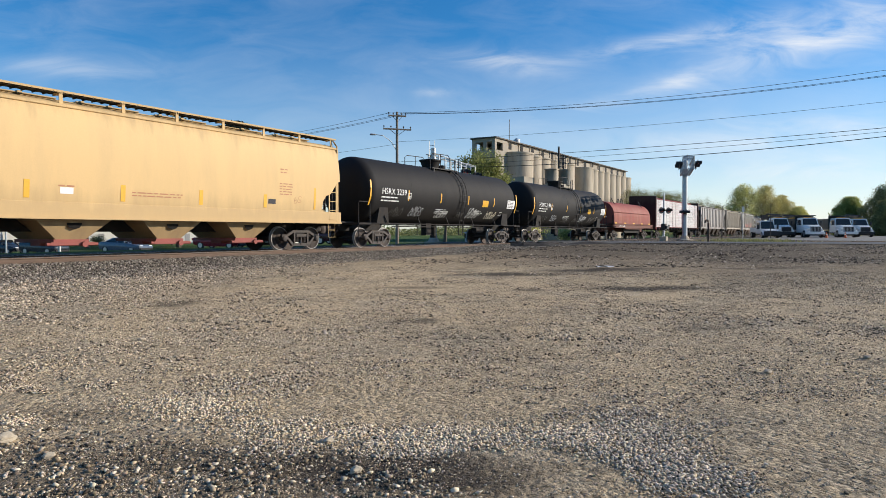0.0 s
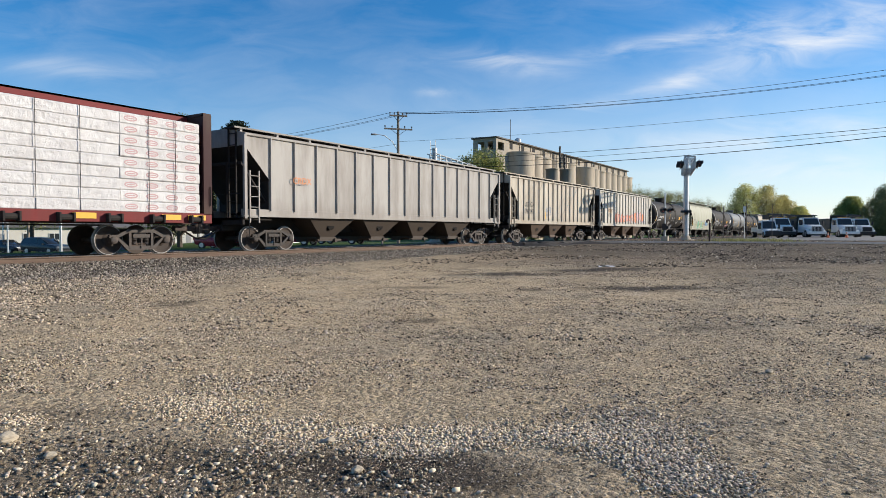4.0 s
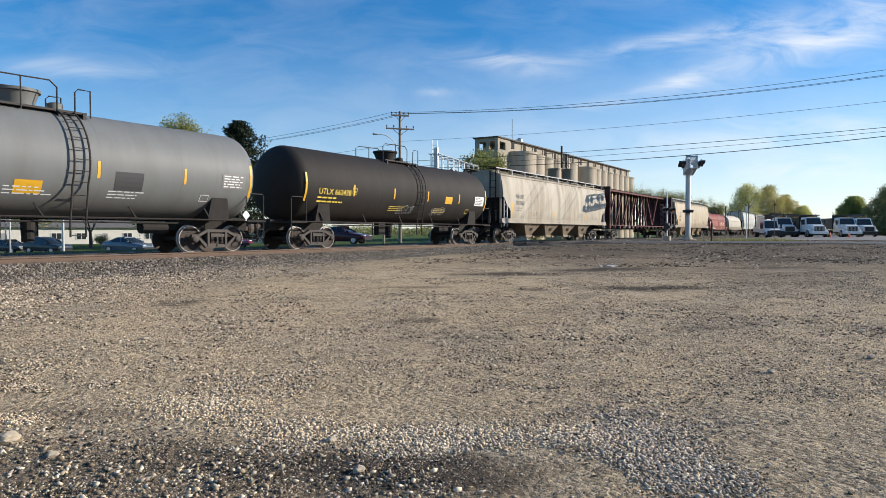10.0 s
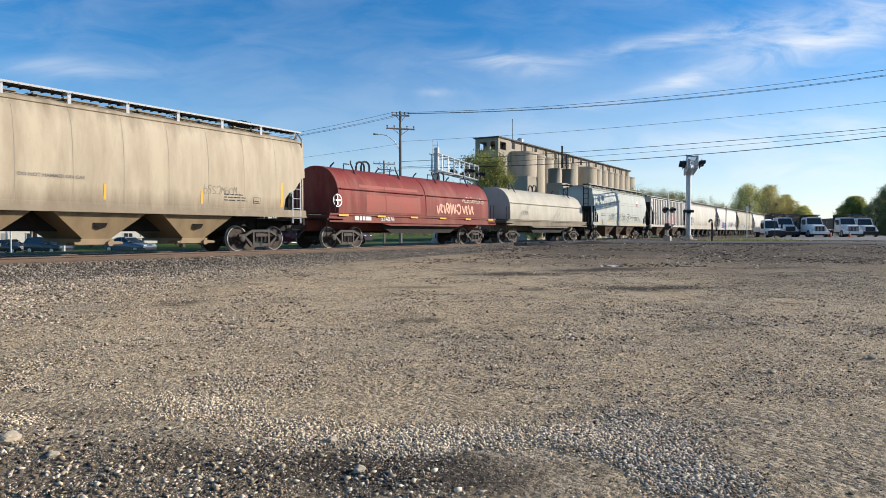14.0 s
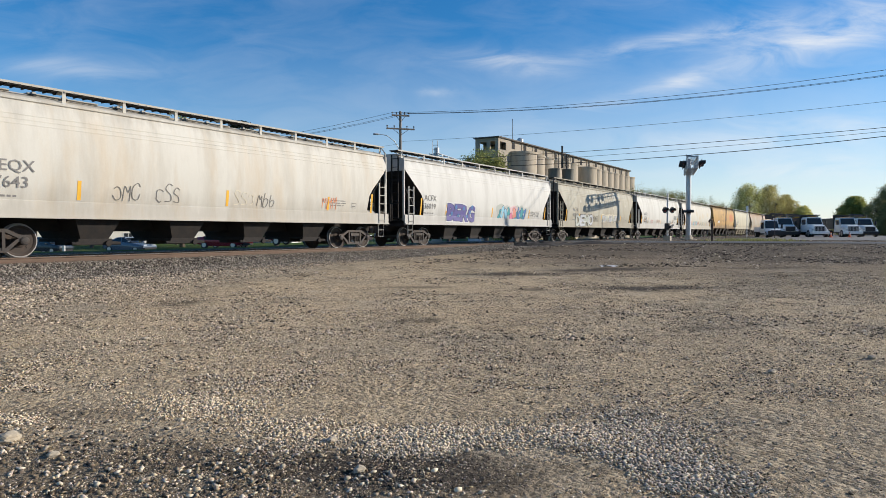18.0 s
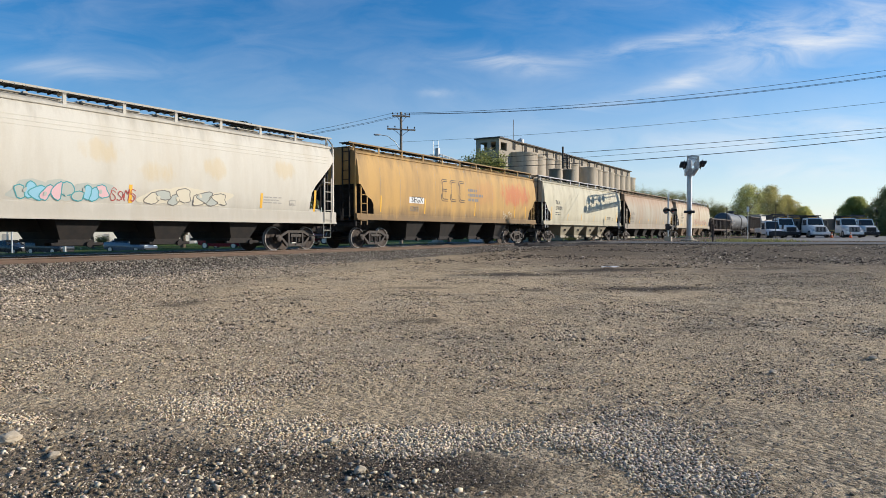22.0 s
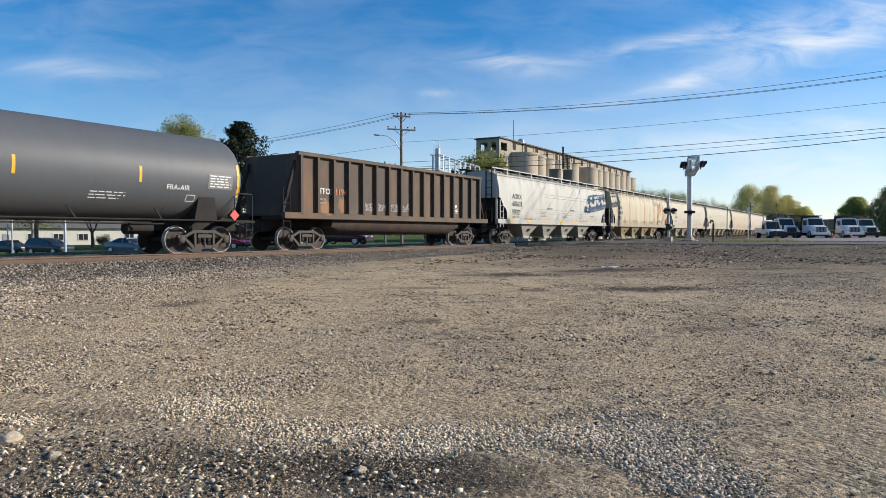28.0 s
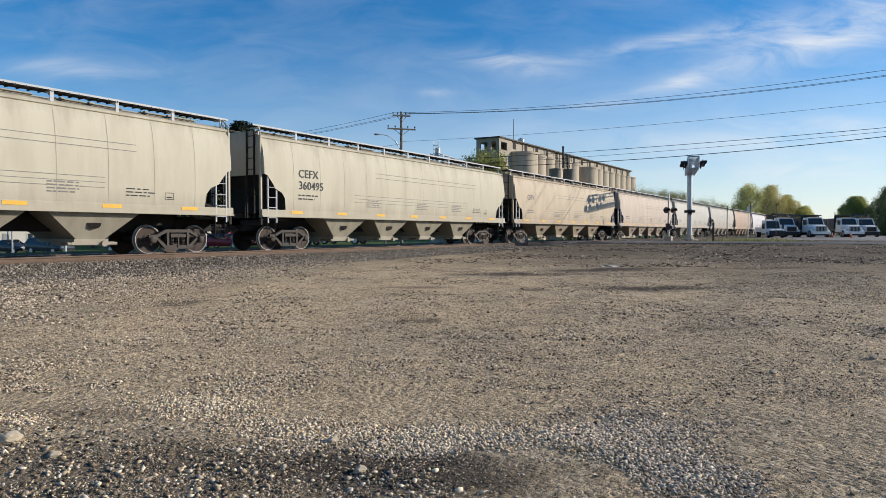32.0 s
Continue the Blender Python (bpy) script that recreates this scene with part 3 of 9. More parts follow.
    scatter("stone_chips", far_p, far_s, OCT_V, OCT_F, [PALE, DARK, CLOD, ASHEN], far_m, "small stone chips on the trodden lot", "gravel", seed=3)
    P, S = [], []
    while len(P) < 46000:
        x = 4 + 56 * rng.random() ** 1.5
        y = rng.uniform(14.6, 19.35) if rng.random() < 0.88 else rng.uniform(21.1, 23.5)
        if y < 16.0 and rng.random() < (16.0 - y) / 1.5:
            continue
        s = 0.022 + 0.022 * rng.random()
        P.append((x, y, height(x, y) + s * 0.2))
        S.append(s)
    scatter("ballast", P, S, OCT_V, OCT_F, [BALLAST], [0] * len(P), "coarse grey ballast stones along the rails", "ballast", 0.8, 4)
    # single larger stones that lie apart
    for i, (d, a, s) in enumerate(((4.7, -0.82, 0.05), (4.55, -3.1, 0.085), (7.1, 3.63, 0.06), (8.2, -3.82, 0.05), (7.8, 5.2, 0.06), (4.25, -2.6, 0.045), (4.15, -0.55, 0.05))):
        x, y = spot(d, a)
        g = Geo()
        r = random.Random(i)
        bm = bmesh.new()
        bmesh.ops.create_icosphere(bm, subdivisions=3, radius=1)
        for v in bm.verts:
            n = v.co.copy()
            v.co = Vector((n.x * 1.2, n.y * 0.85, n.z * 0.6)) * s * 0.8 * (1 + 0.28 * noise.noise(n * 1.3 + Vector((i * 7, 0, 0))) + 0.08 * noise.noise(n * 4))
        me = bpy.data.meshes.new("stone")
        bm.to_mesh(me)
        bm.free()
        me.materials.append(STONE)
        o = new("stone", me)
        o.location = (x, y, height(x, y) + s * 0.3)
        tagged(o, "fist-sized pale stone lying on the gravel", "stone")


def build_track():
    rail_side = surface("rusty_rail", (0.15, 0.1, 0.072), 0.85, 0, (0.09, 0.06, 0.045), 0.5, 3, fine=30)
    head = plain("polished_rail_head", (0.5, 0.49, 0.48), 0.3, 0.9)
    base = thing("railway_track", "straight railway track of rusty rails on timber sleepers in ballast", "railway track")
    tagged(base, kind="structure")
    for s in (-1, 1):
        y = TRACK_LINE + s * 0.755
        prof = [(-0.075, 0), (0.075, 0), (0.07, 0.018), (0.012, 0.04), (0.012, 0.125), (0.036, 0.135), (0.036, 0.17), (-0.036, 0.17), (-0.036, 0.135), (-0.012, 0.125), (-0.012, 0.04), (-0.07, 0.018)]
        g = Geo()
        g.loft([[(x, y + a, RAIL_TOP - 0.172 + b) for a, b in prof] for x in (-760, 0, 60, 940)])
        g.box(-760, 940, y - 0.03, y + 0.03, RAIL_TOP - 0.003, RAIL_TOP, 1)
        part("rail", g, [rail_side, head], base, "rusty steel rail with a bright head")
    wood = surface("creosoted_timber", (0.1, 0.075, 0.055), 0.9, 0, (0.05, 0.04, 0.035), 0.6, 4, (6, 1, 1), fine=50, bump=0.006, vary=0.3)
    for i in range(150):
        x = 2 + i * 0.53
        if 41 < x < 51:
            continue
        part("sleeper", lambda: Geo().box(-0.115, 0.115, -1.28, 1.28, 0, 0.17, c=0.012), wood, base, "", (x, TRACK_LINE, RAIL_TOP - 0.345), "sleeper")
        if i < 110:
            for s in (-1, 1):
                part("tie_plate", lambda: Geo().box(-0.1, 0.1, -0.17, 0.17, 0, 0.012).box(-0.02, 0.02, -0.1, -0.07, 0, 0.04).box(-0.02, 0.02, 0.07, 0.1, 0, 0.04), rail_side, base, "",
                     (x, TRACK_LINE + s * 0.755, RAIL_TOP - 0.174), "plate")


TRACK_LINE, RAIL_TOP = 20.2, 0.85
ROAD_DIR = Vector((-0.28, 0.96)).normalized()


def road_point(y, off=0.0):
    """A point of the road's middle line at the given y; off metres to its far side."""
    x = 46.0 - 0.29 * (y - 20.2)
    return x + off * 0.96, y + off * 0.28


def build_road():
    asphalt = surface("worn_asphalt", (0.07, 0.068, 0.065), 0.85, 0, (0.12, 0.115, 0.105), 0.6, 0.7, fine=60, bump=0.006, second=(0.04, 0.04, 0.04), second_amount=0.6, second_scale=0.25)
    g = Geo()
    rows = []
    for y in list(np.arange(-60, 16, 4)) + [16, 18, 20.2, 22.4, 25] + list(np.arange(28, 150, 4)):
        row = []
        for off in (-4.6, -2.3, 0, 2.3, 4.6):
            x, yy = road_point(y, off)
            z = max(level(x, yy) + 0.03, RAIL_TOP - 0.02 if abs(y - 20.2) < 2.6 else -9)
            row.append((x, yy, z + 0.02 - 0.01 * abs(off) / 4.6))
        rows.append(row)
    g.loft(rows, closed=False, caps=False)
    road = fabric("road", g, asphalt, "worn grey asphalt road over the level crossing", "road", smooth=True)
    # crossing panels
    rubber = surface("crossing_panel_rubber", (0.035, 0.034, 0.033), 0.8, 0, (0.07, 0.06, 0.05), 0.5, 4, fine=40, bump=0.004)
    cr = thing("crossing_surface", "black rubber and timber panels of the level crossing", "crossing")
    tagged(cr, kind="structure")
    for i in range(5):
        for y, w in ((TRACK_LINE - 1.35, 0.5), (TRACK_LINE, 0.63), (TRACK_LINE + 1.35, 0.5)):
            part("crossing_panel", Geo().box(-0.95, 0.95, -w, w, -0.18, 0.0, c=0.015), rubber, cr, "", (41.6 + i * 2.0 + 0.4, y, RAIL_TOP + 0.012))
    line = plain("faded_road_paint", (0.5, 0.48, 0.42), 0.8)
    g = Geo()
    for y0, y1 in ((12.6, 15.2), (25.4, 28.0)):
        for o in (-0.12, 0.12):
            pts = []
            for y in (y0, y1):
                for d in (-0.05, 0.05):
                    x, yy = road_point(y, o + d)
                    pts.append((x, yy, level(x, yy) + 0.062))
            g.add(pts, [(0, 1, 3, 2)])
    part("centre_line", g, line, road)
    # paved yard where the lorries stand
    g = Geo()
    xs, ys = np.arange(66, 190, 6), np.arange(-60, 13, 4)
    g.loft([[(x, y, level(x, y) + 0.03) for y in ys] for x in xs], closed=False, caps=False)
    yard = surface("pale_worn_paving", (0.2, 0.185, 0.16), 0.85, 0, (0.12, 0.11, 0.095), 0.6, 0.3, fine=30, bump=0.006)
    fabric("pavement", g, yard, "pale worn paving of the lorry yard", "pavement", smooth=True)


build_ground()
build_stones()
build_track()
build_road()

# ---- the train ----
TRACK_Y, RAIL_Z, SPEED = 20.2, 0.85, 20.083
STEEL = surface("rolling_steel", (0.045, 0.033, 0.027), 0.65, 0.2, (0.1, 0.055, 0.035), 0.7, 5, fine=60, bump=0.004)
BOGIE_MAT = surface("bogie_cast_steel", (0.045, 0.038, 0.034), 0.7, 0.0, (0.085, 0.055, 0.038), 0.7, 6, fine=50, bump=0.004, vary=0.25)
RIM = plain("bright_wheel_rim", (0.3, 0.285, 0.27), 0.5, 0.3)
FACE = surface("dusty_wheel_face", (0.05, 0.039, 0.033), 0.85, 0, (0.085, 0.054, 0.038), 0.6, 6, fine=50)
# grime, taken nearly black so the colour also holds the underside's shade
UNDER = surface("underframe_grime_and_shade", (0.016, 0.014, 0.013), 0.9, 0, (0.04, 0.028, 0.02), 0.6, 4, fine=40)
GRATE = surface("dark_walkway_grating", (0.035, 0.033, 0.032), 0.7, 0.2, (0.07, 0.05, 0.04), 0.5, 6)
YELLOW = surface("reflective_yellow", (0.75, 0.4, 0.02), 0.5, 0, (0.4, 0.22, 0.03), 0.3, 6)
WHITE_MARK = plain("white_stencil", (0.72, 0.72, 0.7), 0.7)
BLACK_MARK = plain("black_stencil", (0.03, 0.03, 0.035), 0.7)
GREY_MARK = plain("faded_stencil", (0.19, 0.18, 0.17), 0.7)
FADED_MARK = plain("worn_stencil", (0.33, 0.31, 0.28), 0.7)
ORANGE_MARK = plain("orange_stencil", (0.62, 0.2, 0.05), 0.7)
YELLOW_MARK = plain("yellow_stencil", (0.8, 0.58, 0.08), 0.7)
PLACARD = plain("placard_white", (0.75, 0.74, 0.72), 0.6)
RED_SIGN = plain("placard_red", (0.65, 0.06, 0.05), 0.6)

WHEELS, CARS, MARKS, SPRAYS = [], [], [], []


def wheelset_geo():
    g = Geo()
    g.tube([(0, -0.95, 0), (0, 0.95, 0)], 0.085, 10)
    for s in (-1, 1):
        y = s * 0.7175
        # web and hub, tread and flange; the face looks outward
        g.lathe([(y - s * 0.07, 0.1), (y - s * 0.07, 0.37), (y - s * 0.07, 0.49), (y - s * 0.035, 0.49)], "y", 28)
        g.lathe([(y - s * 0.035, 0.49), (y - s * 0.02, 0.458), (y + s * 0.07, 0.452)], "y", 28, slot=1, caps=False)
        g.lathe([(y + s * 0.07, 0.452), (y + s * 0.071, 0.43)], "y", 28, slot=1, caps=False)
        g.lathe([(y + s * 0.071, 0.43), (y + s * 0.06, 0.395), (y + s * 0.025, 0.36), (y + s * 0.015, 0.2), (y + s * 0.08, 0.13), (y + s * 0.09, 0.05), (y + s * 0.09, 0.001)], "y", 28, slot=2, caps=False)
        # three marks cast on the plate
        for k in range(3):
            a = 2 * math.pi * k / 3
            g.box(0.27 * math.cos(a) - 0.04, 0.27 * math.cos(a) + 0.04, min(y + s * 0.015, y + s * 0.03), max(y + s * 0.015, y + s * 0.03),
                  0.27 * math.sin(a) - 0.03, 0.27 * math.sin(a) + 0.03)
    return g


def bogie_geo():
    g = Geo()
    for s in (-1, 1):
        y0, y1 = (s * 1.08, s * 0.94) if s < 0 else (s * 0.94, s * 1.08)
        top = [(-1.05, 0.56), (-0.95, 0.61), (-0.8, 0.61), (-0.44, 0.79), (0.44, 0.79), (0.8, 0.61), (0.95, 0.61), (1.05, 0.56),
               (1.02, 0.52), (0.76, 0.52), (0.42, 0.69), (-0.42, 0.69), (-0.76, 0.52), (-1.02, 0.52)]
        g.prism(top, y0, y1)
        g.prism([(-1.03, 0.53), (-0.76, 0.56), (-0.42, 0.27), (0.42, 0.27), (0.76, 0.56), (1.03, 0.53), (0.92, 0.4), (0.74, 0.44),
                 (0.46, 0.15), (-0.46, 0.15), (-0.74, 0.44), (-0.92, 0.4)], y0 + 0.01, y1 - 0.01)
        for k in (-1, 1):
            g.bar((k * 0.37, 0.2), (k * 0.37, 0.75), 0.08, y0 - 0.004, y1 + 0.004)
            g.lathe([(s * 0.9, 0.12), (s * 1.1, 0.12), (s * 1.12, 0.085), (s * 1.13, 0.03)], "y", 12, (k * 0.889, 0, 0.457))
            g.box(k * 0.889 - 0.13, k * 0.889 + 0.13, y0 + 0.02, y1 - 0.02, 0.44, 0.62)
        for k in (-0.2, 0.0, 0.2):
            # coil springs
            for j in range(5):
                g.lathe([(0.31 + j * 0.045, 0.07), (0.325 + j * 0.045, 0.085), (0.34 + j * 0.045, 0.07)], "z", 8, (k, s * 1.01, 0))
        g.box(-0.28, 0.28, s * 1.01 - 0.09, s * 1.01 + 0.09, 0.53, 0.64)
        g.box(-0.02, 0.02, s * 1.09 - 0.01, s * 1.09 + 0.01, 0.2, 0.5)
    g.box(-0.2, 0.2, -1.0, 1.0, 0.5, 0.7, c=0.03)
    g.box(-0.45, 0.45, -0.3, 0.3, 0.68, 0.82)
    for k in (-1, 1):
        g.box(k * 0.42 - 0.05, k * 0.42 + 0.05, -0.85, 0.85, 0.36, 0.46)
    return g


def add_bogie(car, x):
    bg = part("bogie", bogie_geo, BOGIE_MAT, car, "rusty brown cast steel bogie with coil springs", (x, 0, 0), "bogie")
    for k in (-0.889, 0.889):
        w = part("wheelset", wheelset_geo, [STEEL, RIM, FACE], bg, "steel wheelset with bright worn rims", None, "wheelset", True)
        w.matrix_parent_inverse = pose(k, 0, 0.457)
        WHEELS.append(w)


def coupler_geo():
    g = Geo()
    g.box(-0.75, 0.1, -0.1, 0.1, 0.74, 0.92, c=0.02)
    g.loft([[(x, y * k, 0.83 + z * k) for y, z in ((-0.14, -0.17), (0.14, -0.17), (0.16, 0.0), (0.14, 0.17), (-0.14, 0.17), (-0.16, 0))]
            for x, k in ((0.05, 0.8), (0.15, 1.1), (0.3, 1.0), (0.36, 0.6))])
    g.tube([(-0.2, 0.3, 0.8), (0.1, 0.32, 0.62), (0.35, 0.2, 0.45), (0.6, 0.1, 0.5)], 0.035, 6)
    return g


def running_gear(car, L, inset=2.5):
    h = L / 2
    for s in (-1, 1):
        add_bogie(car, s * (h - inset))
        part("coupler", coupler_geo, STEEL, car, "", pose(s * (h - 0.36), 0, 0, 0, 0, 0 if s > 0 else 180), "coupler")


def ladder_geo(z0, z1, n, w=0.42, r=0.016):
    g = Geo()
    for k in (-w / 2, w / 2):
        g.box(k - 0.025, k + 0.025, -0.025, 0.025, z0, z1)
    for i in range(n):
        z = z0 + (z1 - z0) * (i + 0.5) / n
        g.tube([(-w / 2, -0.03, z), (w / 2, -0.03, z)], r)
    return g


def mark(car, text, x, z, size, mat, side, name="reporting_mark", vertical=False):
    """Lettering on the side of a car, laid on its surface later on."""
    MARKS.append((car, text, x, z, size, mat, side, name))


def strip(geo, pts, w, side, off, taper=False):
    """A painted band of width w along points (x, z) on a side surface."""
    P = [Vector(p) for p in pts]
    row = []
    for i, p in enumerate(P):
        d = (P[min(i + 1, len(P) - 1)] - P[max(i - 1, 0)])
        d = d.normalized() if d.length > 1e-6 else Vector((1, 0))
        nrm = Vector((-d.y, d.x)) * w / 2
        if taper:
            nrm *= 0.35 + 0.65 * math.sin(math.pi * (i + 0.5) / len(P))
        row.append((p + nrm, p - nrm))
    vs = [(q.x, side(q.y) - off, q.y) for pair in row for q in pair]
    geo.add(vs, [(2 * i, 2 * i + 1, 2 * i + 3, 2 * i + 2) for i in range(len(P) - 1)])


def patch(geo, x0, x1, z0, z1, side, off=0.006, n=4):
    for i in range(n):
        za, zb = z0 + (z1 - z0) * i / n, z0 + (z1 - z0) * (i + 1) / n
        geo.add([(x0, side(za) - off, za), (x1, side(za) - off, za), (x1, side(zb) - off, zb), (x0, side(zb) - off, zb)], [(0, 1, 2, 3)])


def bars(car, x, z, w, lines, mat, side, name="small_print", h=0.05, gap=0.1, seed=0):
    """Small print that cannot be read: rows of short bars."""
    rnd = random.Random(seed + int(x * 7 + z * 31))
    g = Geo()
    for i in range(lines):
        zz, a = z - i * gap, x
        end = x + w * rnd.uniform(0.7, 1.0)
        while a < end:
            k = rnd.uniform(0.08, 0.3)
            patch(g, a, min(end, a + k), zz, zz + h, side, 0.008, 1)
            a += k + rnd.uniform(0.03, 0.07)
    tagged(part(name, g, mat, car), kind="stuff")


def stripes(car, xs, z0, z1, side, w=0.09, name="reflector_strip", lean=0.0):
    for x in xs:
        g = Geo()
        patch(g, -w / 2, w / 2, z0, z1, side, 0.007, 3)
        part(name, g, YELLOW, car, "yellow reflective strip", (x, 0, 0))


def curve_pts(pts, n=6):
    """A soft curve through points."""
    P = [Vector(p) for p in pts]
    P = [P[0] * 2 - P[1]] + P + [P[-1] * 2 - P[-2]]
    out = []
    for i in range(1, len(P) - 2):
        for k in range(n):
            t = k / n
            a, b, c, d = P[i - 1], P[i], P[i + 1], P[i + 2]
            out.append(0.5 * ((2 * b) + (c - a) * t + (2 * a - 5 * b + 4 * c - d) * t * t + (3 * b - a - 3 * c + d) * t ** 3))
    out.append(P[-2])
    return out


def tag_scrawl(car, x0, x1, z0, z1, mat, side, seed, w=0.05, label="", passes=1):
    """A quick painted scrawl: loops and hooks side by side that spell nothing."""
    w *= 0.62
    rnd = random.Random(seed)
    g = Geo()
    H = z1 - z0
    n = max(2, round((x1 - x0) / (0.62 * H)))
    cw = (x1 - x0) / n
    for _ in range(passes if passes < 2 else 2):
        for i in range(n):
            cx, tall, lean = x0 + (i + 0.5) * cw, H * rnd.uniform(0.7, 1.05), rnd.uniform(0.0, 0.25)
            kind, turn = rnd.randrange(4), rnd.choice((-1, 1))
            if kind == 0:
                raw = [(0.42 * math.cos(q) * turn, 0.5 + 0.48 * math.sin(q)) for q in np.linspace(0.6, rnd.uniform(4.6, 6.6), 8)]
            elif kind == 1:
                raw = [(-0.3, 0.02), (-0.22, 0.95), (0.1, 0.55), (0.3, 0.98), (0.42, 0.0)]
            elif kind == 2:
                raw = [(-0.25, 1.0), (-0.3, 0.1), (0.1, 0.0), (0.4, 0.4), (0.1, 0.55), (-0.25, 0.45)]
            else:
                raw = [(0.35, 0.9), (-0.1, 1.0), (-0.35, 0.7), (0.2, 0.4), (0.3, 0.1), (-0.35, 0.05)]
            pts = [(cx + (u * 1.05 + lean * (v - 0.5)) * cw + rnd.uniform(-0.06, 0.06) * cw, z0 + v * tall + rnd.uniform(-0.05, 0.05) * H) for u, v in raw]
            strip(g, curve_pts(pts), w, side, 0.012)
    part("graffiti_tag", g, mat, car, label)


def big_piece(car, x0, x1, z0, z1, fill, edge, side, seed, n=5, fat=0.24, label="", halo=None):
    """A fat painted piece: thick bent strokes with an outline behind them."""
    rnd = random.Random(seed)
    a, b, c = Geo(), Geo(), Geo()
    cw, H = (x1 - x0) / n, z1 - z0
    w = fat * H
    # loose loops, hooks and waves that spell nothing
    def loop(k):
        q0 = rnd.uniform(0, 6.3)
        return [(0.5 + 0.36 * math.cos(q0 + q) * rnd.uniform(0.8, 1.1), 0.5 + 0.42 * math.sin(q0 + q) * rnd.uniform(0.8, 1.1)) for q in np.linspace(0, 5.4, 8)]

    def wave(k):
        up = rnd.choice((0, 1))
        return [(-0.1 + 0.24 * q, (up + q) % 2 * rnd.uniform(0.75, 1.0) + 0.04) for q in range(6)]

    def hook(k):
        return [(0.1, rnd.uniform(0.6, 1)), (0.35, 0.1), (0.6, rnd.uniform(0.7, 1)), (0.95, 0.75), (0.75, 0.4), (1.05, 0.05)]
    for i in range(n):
        pts = [(x0 + (i + 0.04 + 0.92 * u + rnd.uniform(-0.05, 0.05)) * cw, z0 + (0.1 + 0.8 * q + rnd.uniform(-0.05, 0.05)) * H) for u, q in rnd.choice((loop, wave, hook))(i)]
        line = curve_pts(pts, 5)
        strip(a, line, w, side, 0.013)
        strip(b, line, w * 1.45, side, 0.009)
        if halo:
            strip(c, line, w * 2.1, side, 0.006)
    if halo:
        part("graffiti_halo", c, halo, car)
    part("graffiti_outline", b, edge, car)
    part("graffiti_fill", a, fill, car, label)


def bubble_piece(car, x0, x1, z0, z1, fills, edge, back, side, seed, n, label, lean=0.1):
    """Fat rounded shapes side by side in several colours, outlined, over a pale cloud; they spell nothing."""
    rnd = random.Random(seed)
    cloud, eyes = Geo(), Geo()
    cw, H = (x1 - x0) / n, z1 - z0

    def blob(g, cx, w, za, zb, off, lumps):
        rows = 9
        ph, lw = rnd.uniform(0, 6.3), rnd.uniform(0.1, 0.28)
        left, right = [], []
        for i in range(rows + 1):
            t = i / rows
            round_ = math.sqrt(max(0.0, 1 - abs(2 * t - 1) ** 3.2))
            z = za + (zb - za) * t
            sh = lean * (z - z0) + lw * w * math.sin(ph + t * lumps)
            left.append((cx - w / 2 * round_ * (1 + lw * math.sin(ph * 2 + t * lumps * 1.3)) + sh, z))
            right.append((cx + w / 2 * round_ * (1 + lw * math.cos(ph + t * lumps * 1.1)) + sh, z))
        v = [(x, side(z) - off, z) for q in zip(left, right) for x, z in q]
        g.add(v, [(2 * i, 2 * i + 1, 2 * i + 3, 2 * i + 2) for i in range(rows)])
        return left + right[::-1] + left[:1]

    for i in range(n):
        cx = x0 + (i + 0.5) * cw + rnd.uniform(-0.1, 0.1) * cw
        za, zb = z0 + rnd.uniform(0, 0.08) * H, z1 - rnd.uniform(0, 0.2) * H
        blob(cloud, cx, cw * 1.5, za - 0.0 * H, zb + 0.12 * H, 0.006 + 0.0006 * i, 4)
        for j in range(2):
            g = Geo()
            o = blob(g, cx + (j - 0.5) * cw * 0.45, cw * rnd.uniform(0.45, 0.7), za + j * rnd.uniform(0, 0.3) * H, zb - (1 - j) * rnd.uniform(0, 0.35) * H, 0.011 + 0.0011 * (2 * i + j), rnd.uniform(3, 6))
            part("graffiti_fill", g, fills[(i + j) % len(fills)], car, label)
            lines = Geo()
            strip(lines, o, 0.03, side, 0.0116 + 0.0011 * (2 * i + j))
            part("graffiti_outline", lines, edge, car)
        zc = (za + zb) / 2 + rnd.uniform(-0.2, 0.2) * H
        blob(eyes, cx + rnd.uniform(-0.2, 0.2) * cw, cw * 0.16, zc - 0.12 * H, zc + 0.12 * H, 0.026, 3)
    part("graffiti_cloud", cloud, back, car)
    part("graffiti_gap", eyes, back, car)


# ---- covered hopper wagons ----
BODY_Z = [1.5, 1.8, 2.1, 2.45, 2.8, 3.15, 3.5, 3.8, 4.05, 4.28]


def side_line(prof):
    """The outward y of the near side at a height, from (z, half width) pairs."""
    zs, ys = [p[0] for p in prof], [p[1] for p in prof]
    wid = [float(np.interp(z, zs, ys)) for z in BODY_Z]
    return lambda z: -float(np.interp(z, BODY_Z, wid))


ROUND = [(1.3, 1.55), (1.6, 1.57), (2.0, 1.605), (2.6, 1.62), (3.2, 1.6), (3.7, 1.54), (4.05, 1.46), (4.28, 1.36)]
FLAT = [(1.3, 1.5), (1.6, 1.5), (2.6, 1.5), (3.6, 1.5), (4.28, 1.5)]
BULGE = [(1.3, 1.5), (1.6, 1.545), (2.0, 1.6), (2.5, 1.63), (3.0, 1.61), (3.5, 1.55), (3.95, 1.45), (4.28, 1.32)]


